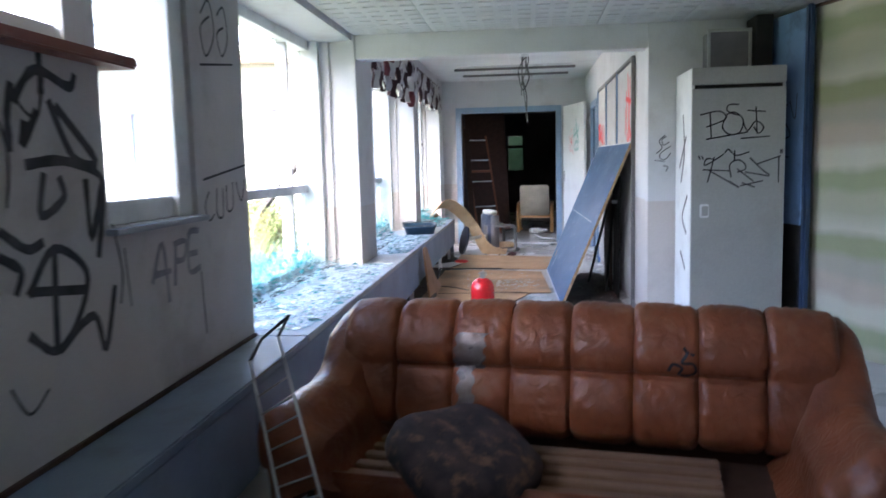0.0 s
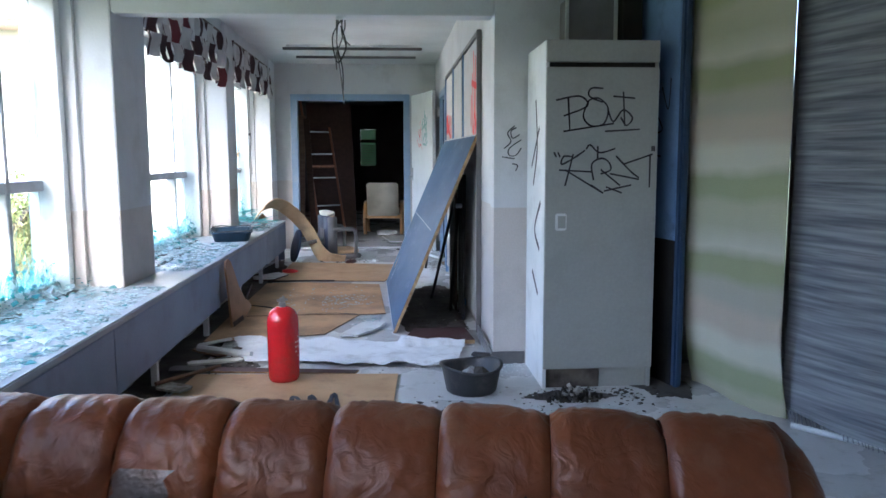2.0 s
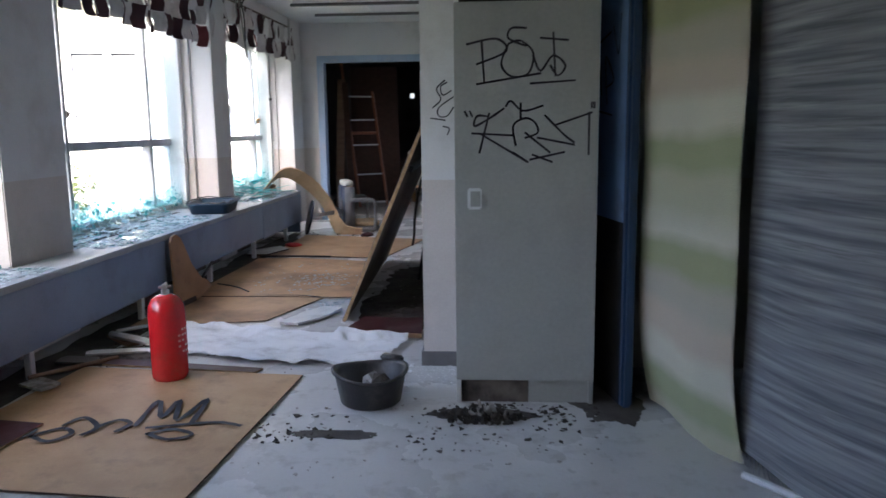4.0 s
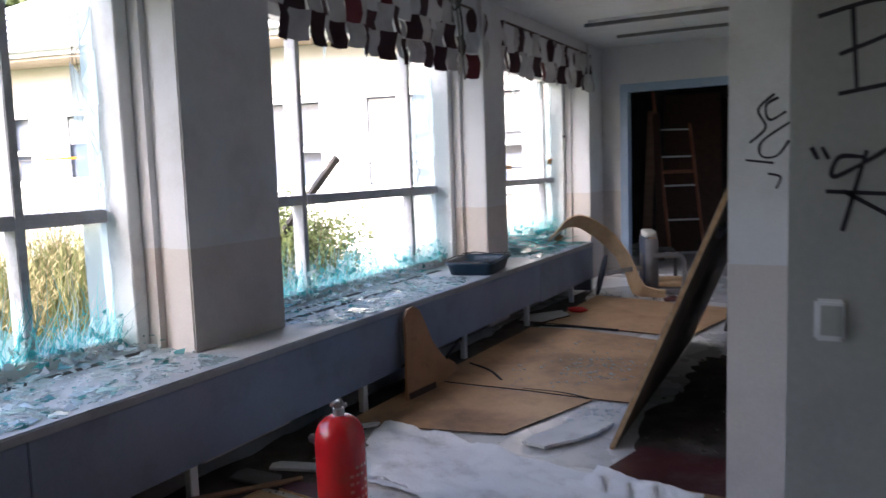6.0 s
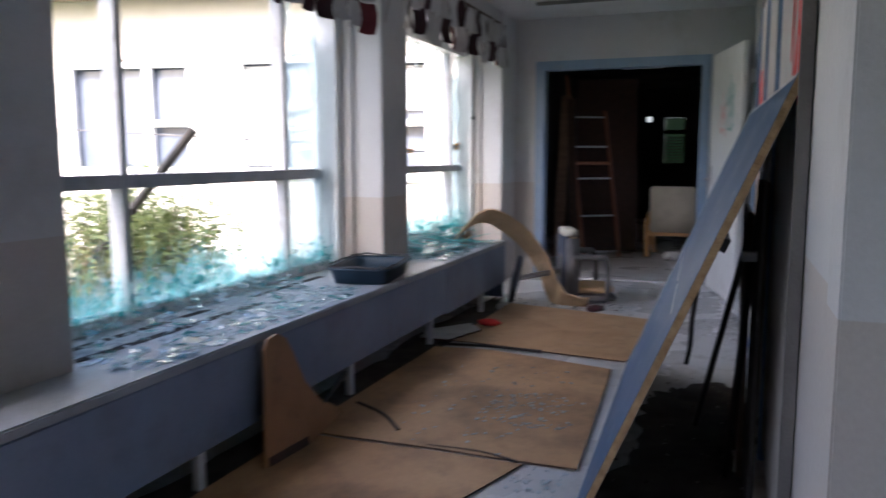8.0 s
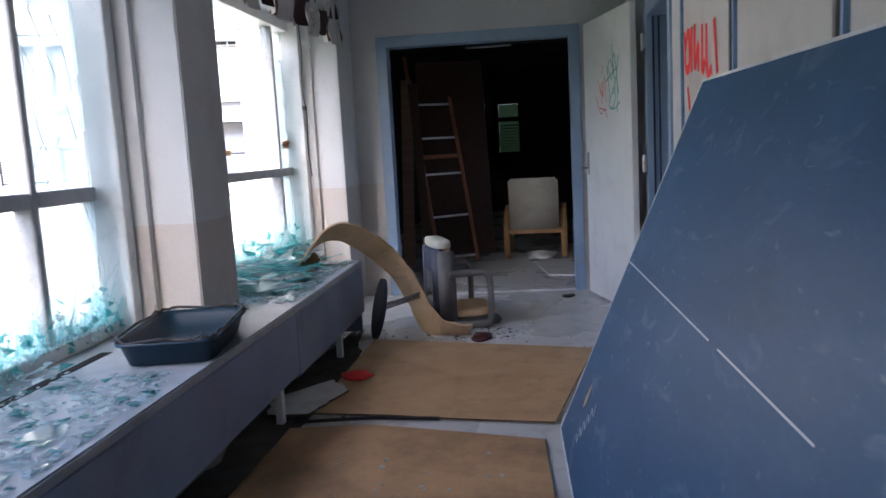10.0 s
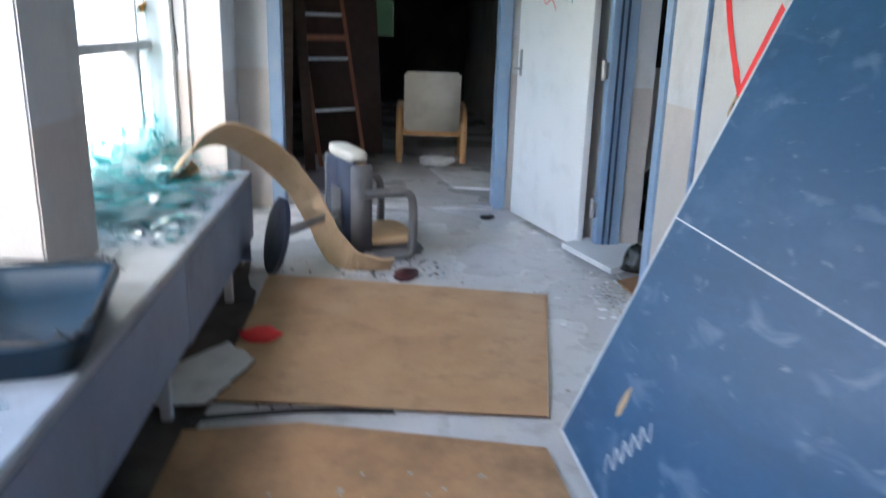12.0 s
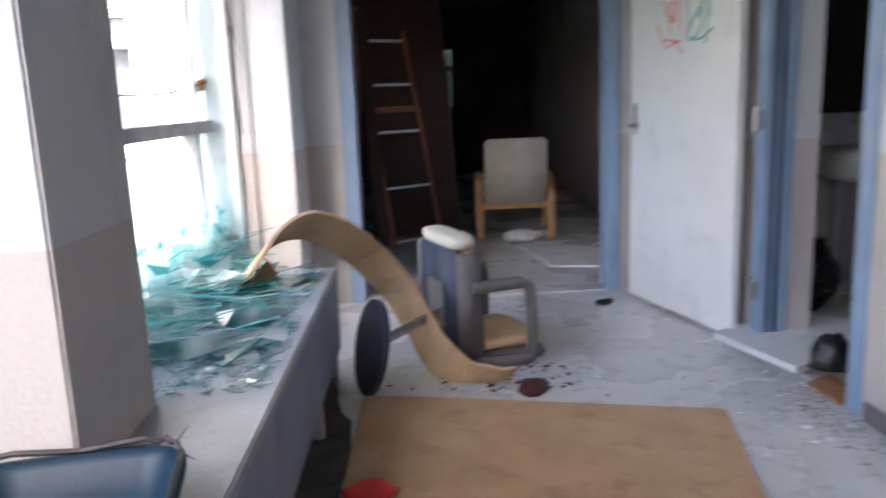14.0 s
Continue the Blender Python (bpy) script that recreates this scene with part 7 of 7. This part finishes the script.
ladder()
bp = thing("leaning_door_panel", axes((0.985, 0.17, 0), (0.045, -0.26, -0.965), (-0.16, 0.95, -0.264), (-0.84, 14.80, 2.18)), "brown veneered door panel leaning in the dark room", "panel")
part("panel_sheet", box(bmesh.new(), 0, 0.76, 0, 2.23, -0.04, 0.0, 0.003), BROWNPANEL, bp)
pk = thing("plank", axes((1, 0, 0), (0, 0.98, -0.1), (0.04, 0.13, 0.99), (-0.86, 13.75, 0.0)), "grey plank leaning against the doorway wall", "plank")
part("board", box(bmesh.new(), -0.06, 0.06, -0.012, 0.012, 0, 1.95, 0.003), SLATWOOD, pk)
pk = thing("plank", axes((1, 0, 0), (0, 0.98, -0.1), (-0.12, 0.16, 0.98), (-0.62, 13.55, 0.0)), "dark narrow plank leaning beside the ladder", "plank")
part("board", box(bmesh.new(), -0.045, 0.045, -0.012, 0.012, 0, 1.9, 0.003), DARKWOOD, pk)


def armchair():
    ob = thing("armchair", pose(0.47, 14.15, 0, 0, 0, -3), "bentwood armchair with cream canvas back, seen from behind", "armchair")
    bm = box(bmesh.new(), -0.255, 0.255, -0.025, 0.025, 0.0, 0.56, 0.022, m=pose(0, -0.20, 0.315, 14, 0, 0))
    part("backrest", bm, CREAM, ob, "cream canvas backrest", True)
    part("seat", box(bmesh.new(), -0.25, 0.25, -0.15, 0.42, 0.33, 0.39, 0.02, m=pose(0, 0, 0, 6, 0, 0)), CREAM, ob, "cream canvas seat", True)
    for s in (-1, 1):
        pts = [(s * 0.30, -0.13, 0.012), (s * 0.30, -0.19, 0.20), (s * 0.30, -0.15, 0.40), (s * 0.30, -0.02, 0.50), (s * 0.30, 0.25, 0.53), (s * 0.30, 0.46, 0.52)]
        part("arm_frame", band(bmesh.new(), pts, Vector((1, 0, 0)), 0.06, 0.024), BIRCH, ob, "bent birch frame", True)
        pts = [(s * 0.29, 0.52, 0.012), (s * 0.29, 0.40, 0.02), (s * 0.29, -0.05, 0.25), (s * 0.29, -0.20, 0.30)]
        part("seat_frame", band(bmesh.new(), pts, Vector((1, 0, 0)), 0.05, 0.022), BIRCH, ob, "bent birch frame", True)
        part("front_leg", box(bmesh.new(), s * 0.30 - 0.028, s * 0.30 + 0.028, 0.42, 0.445, 0, 0.52, 0.004), BIRCH, ob)
    part("cross_bar", box(bmesh.new(), -0.28, 0.28, -0.19, -0.165, 0.27, 0.33, 0.004), BIRCH, ob)
    return ob


armchair()
rag = thing("crumpled_cloth", pose(0.52, 13.95, 0.0), "pale crumpled cloth on the floor under the armchair", "cloth")
bm = bmesh.new()
bmesh.ops.create_icosphere(bm, subdivisions=3, radius=0.13, matrix=Matrix.Diagonal((1.2, 0.8, 0.42, 1)))
for v in bm.verts:
    v.co *= 1 + 0.5 * noise.noise(v.co * 14)
    v.co.z = max(v.co.z + 0.04, 0.002)
part("folds", bm, WHITEFOAM, rag, "", True)
lampd = thing("ceiling_light", pose(0.18, 14.2, 2.26), "dark dead fluorescent light hanging in the dark room", "lamp")
part("housing", box(bmesh.new(), -0.40, 0.40, -0.06, 0.06, 0.0, 0.05, 0.004), BLACKSTEEL, lampd)
part("tube", rod(bmesh.new(), (-0.38, 0.0, -0.012), (0.1, 0.0, -0.012), 0.009), WHITE, lampd, "dead white tube")
for x in (-0.3, 0.3):
    part("hanger", rod(bmesh.new(), (x, 0, 0.05), (x, 0, 0.24), 0.005), BLACKSTEEL, lampd)
fw = thing("window_6", pose(0.065, 20.0, 1.06), "small far window with a half-lowered blind", "window", kind="structure")
for a in ((-0.205, -0.175, 0, 0.91), (0.175, 0.205, 0, 0.91), (-0.175, 0.175, 0.88, 0.91), (-0.175, 0.175, 0, 0.03), (-0.175, 0.175, 0.57, 0.65)):
    part("frame_bar", box(bmesh.new(), a[0], a[1], 0.05, 0.1, a[2], a[3]), DARKWOOD, fw)
bm = bmesh.new()
for k in range(9):
    box(bm, -0.17, 0.17, 0.11, 0.13, 0.05 + k * 0.055, 0.05 + k * 0.055 + 0.022)
part("blind", bm, DARKWOOD, fw, "dark slatted blind")
part("pane", box(bmesh.new(), -0.175, 0.175, 0.135, 0.139, 0.03, 0.88), glassy("grimy_pane", (0.10, 0.13, 0.07), 0.10), fw, "grimy greenish pane")


# ---- washroom ----
sink = thing("wash_basin", pose(1.98, 11.55, 0), "white wash basin, greyed to read as dim in the dark washroom", "sink")
# white ware in grey laminate: the washroom's dimness put into the colour
bm = pillow(bmesh.new(), 0.25, 0.2, 0.09, pose(0, 0, 0.78), 0.45)
part("bowl", bm, LAMINATE, sink, "", True)
part("pedestal", rod(bmesh.new(), (-0.1, 0.05, 0.0), (-0.1, 0.05, 0.72), 0.03, n=12), LAMINATE, sink, "white waste pipe, greyed to read as dim")
part("tap", tube(bmesh.new(), [(0, 0.12, 0.86), (0, 0.12, 0.98), (0, 0.02, 0.97)], 0.014), STEEL, sink, "steel tap")
board = thing("dark_board", pose(1.95, 12.08, 1.02), "large dark board on the washroom wall", "board")
part("board_face", box(bmesh.new(), -0.5, 0.5, -0.03, 0, 0, 0.72, 0.004), SOOT, board)
for k, (x, y, s, m, lab) in enumerate(((1.72, 11.62, 0.17, BLACKBAG, "shiny dark rubbish bag under the basin"), (1.30, 10.55, 0.085, BLACKBAG, "small crumpled dark bag at the doorway"))):
    bag = thing("rubbish_bag", pose(x, y, 0), lab, "bag")
    bm = bmesh.new()
    bmesh.ops.create_icosphere(bm, subdivisions=3, radius=s, matrix=Matrix.Diagonal((1, 0.9, 1.25, 1)))
    for v in bm.verts:
        v.co *= 1 + 0.32 * noise.noise(v.co / s * 2.6 + Vector((k, 0, 0)))
        v.co.z = max(v.co.z + s * 1.05, 0.004 if k == 0 else 0.062)
    part("bag_body", bm, m, bag, "", True)


# ---- litter ----
def litter(name, areas, material, label, n, size, seed, zlift=0.0):
    r = random.Random(seed)
    bm = bmesh.new()
    for i in range(n):
        x0, x1, y0, y1, z = r.choice(areas)
        x, y = r.uniform(x0, x1), r.uniform(y0, y1)
        m = pose(x, y, z + zlift + 0.002, r.uniform(-16, 16), r.uniform(-16, 16), r.uniform(0, 360))
        shard(bm, m, size * r.uniform(0.3, 1.0) ** 1.5, r, size * 0.12)
    return solid(name, bm, material, label, "stuff", "litter")


FL = [(-0.6, 1.0, 10.4, 11.9, 0), (0.7, 1.15, 9.9, 10.7, 0), (0.2, 1.2, 4.6, 6.0, 0), (1.2, 2.0, 4.8, 5.4, 0), (-0.65, 0.2, 5.9, 6.7, 0), (0.6, 1.15, 7.0, 9.5, 0), (1.0, 1.2, 9.85, 10.5, 0), (1.0, 1.2, 9.85, 10.5, 0), (1.05, 1.2, 10.0, 10.5, 0)]


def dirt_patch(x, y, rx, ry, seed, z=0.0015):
    """A ragged dark film: trodden soot and dust, and under the ledge painted shade."""
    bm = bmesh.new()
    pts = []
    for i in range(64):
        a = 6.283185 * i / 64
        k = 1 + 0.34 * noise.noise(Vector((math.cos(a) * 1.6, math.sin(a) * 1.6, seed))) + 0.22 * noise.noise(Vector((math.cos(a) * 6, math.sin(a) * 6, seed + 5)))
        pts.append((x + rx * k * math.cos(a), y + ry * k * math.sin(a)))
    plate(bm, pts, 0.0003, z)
    return solid("dirt_patch", bm, DIRTSHADE, "dark floor film of soot and dust, painted shade under the ledge", "stuff", "dirt")


# the long narrow patches blacken the floor where the ledge shades it
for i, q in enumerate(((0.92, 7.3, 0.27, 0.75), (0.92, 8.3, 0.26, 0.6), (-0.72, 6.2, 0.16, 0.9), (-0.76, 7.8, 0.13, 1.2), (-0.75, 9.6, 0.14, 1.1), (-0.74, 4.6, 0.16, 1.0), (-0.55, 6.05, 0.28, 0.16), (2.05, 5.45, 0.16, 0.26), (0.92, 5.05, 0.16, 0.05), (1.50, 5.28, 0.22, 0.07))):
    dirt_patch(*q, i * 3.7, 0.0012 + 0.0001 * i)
litter("plaster_crumbs", FL, DEBRIS, "grey plaster crumbs scattered over the floor", 620, 0.015, 41)
litter("charred_scraps", [(1.35, 2.0, 5.12, 5.42, 0), (1.2, 1.9, 4.9, 5.4, 0), (0.55, 0.95, 4.95, 5.25, 0), (-0.68, -0.3, 5.9, 6.6, 0), (0.65, 1.15, 7.0, 8.8, 0), (-0.65, -0.3, 9.2, 10.9, 0), (-0.66, -0.25, 5.80, 6.45, 0), (0.75, 1.15, 6.85, 7.3, 0), (1.42, 1.85, 5.2, 5.42, 0), (-0.3, 0.3, 10.62, 10.95, 0)], DARKDEBRIS, "charred black scraps by the cupboard and under the ledge", 620, 0.022, 42)
litter("glass_crumbs", [(-0.05, 0.42, 7.8, 8.35, 0.012), (-0.4, 0.3, 7.5, 8.8, 0.012), (-0.02, 0.38, 7.85, 8.3, 0.012), (0.3, 0.5, 7.0, 7.45, 0.0), (-0.2, 0.4, 10.45, 10.85, 0.0)], GLASSDUST, "clear glass crumbs glittering on the hardboard", 360, 0.02, 43)
litter("paper_scraps", [(-0.3, 0.4, 10.4, 10.75, 0.004), (0.6, 1.1, 9.9, 11.0, 0), (0.9, 1.15, 5.5, 6.0, 0), (1.0, 1.25, 10.1, 10.7, 0)], PAPER, "torn white paper scraps on the floor", 90, 0.03, 44)
litter("plaster_grit", [(1.02, 1.19, 9.80, 10.45, 0), (1.08, 1.19, 9.90, 10.40, 0), (1.14, 1.40, 5.86, 5.94, 0), (1.10, 1.36, 5.62, 5.90, 0)], WHITEFOAM, "white plaster grit swept against the wall", 620, 0.009, 45)
sheet("brown_offcut", [(1.20, 10.30), (1.18, 10.52), (1.32, 10.60), (1.36, 10.34)], 0.002, 0.010, ORANGEPLY, CHIP, "small brown board end on the washroom threshold", "", "board", 0.001, 0.01, 21)
for i, (x, y, s, m, lab) in enumerate(((-0.52, 9.80, 0.09, REDSPRAY, "crumpled red rag on the hardboard"), (0.70, 11.88, 0.06, BLACKSTEEL, "small black scrap near the doorway"), (0.10, 10.62, 0.09, MAROON, "crumpled dark red wrapper on the floor"))):
    bm = bmesh.new()
    bmesh.ops.create_icosphere(bm, subdivisions=2, radius=s, matrix=Matrix.Diagonal((1.0, 0.7, 0.28, 1)))
    for v in bm.verts:
        v.co *= 1 + 0.45 * noise.noise(v.co * 22 + Vector((i, 0, 0)))
        v.co.z = max(v.co.z + s * 0.15, 0.001)
    ob = solid("crumpled_rag", bm, m, lab, "", "rag", True)
    ob.matrix_basis = pose(x, y, 0.011 if i == 0 else 0.0, 0, 0, 35 * i)
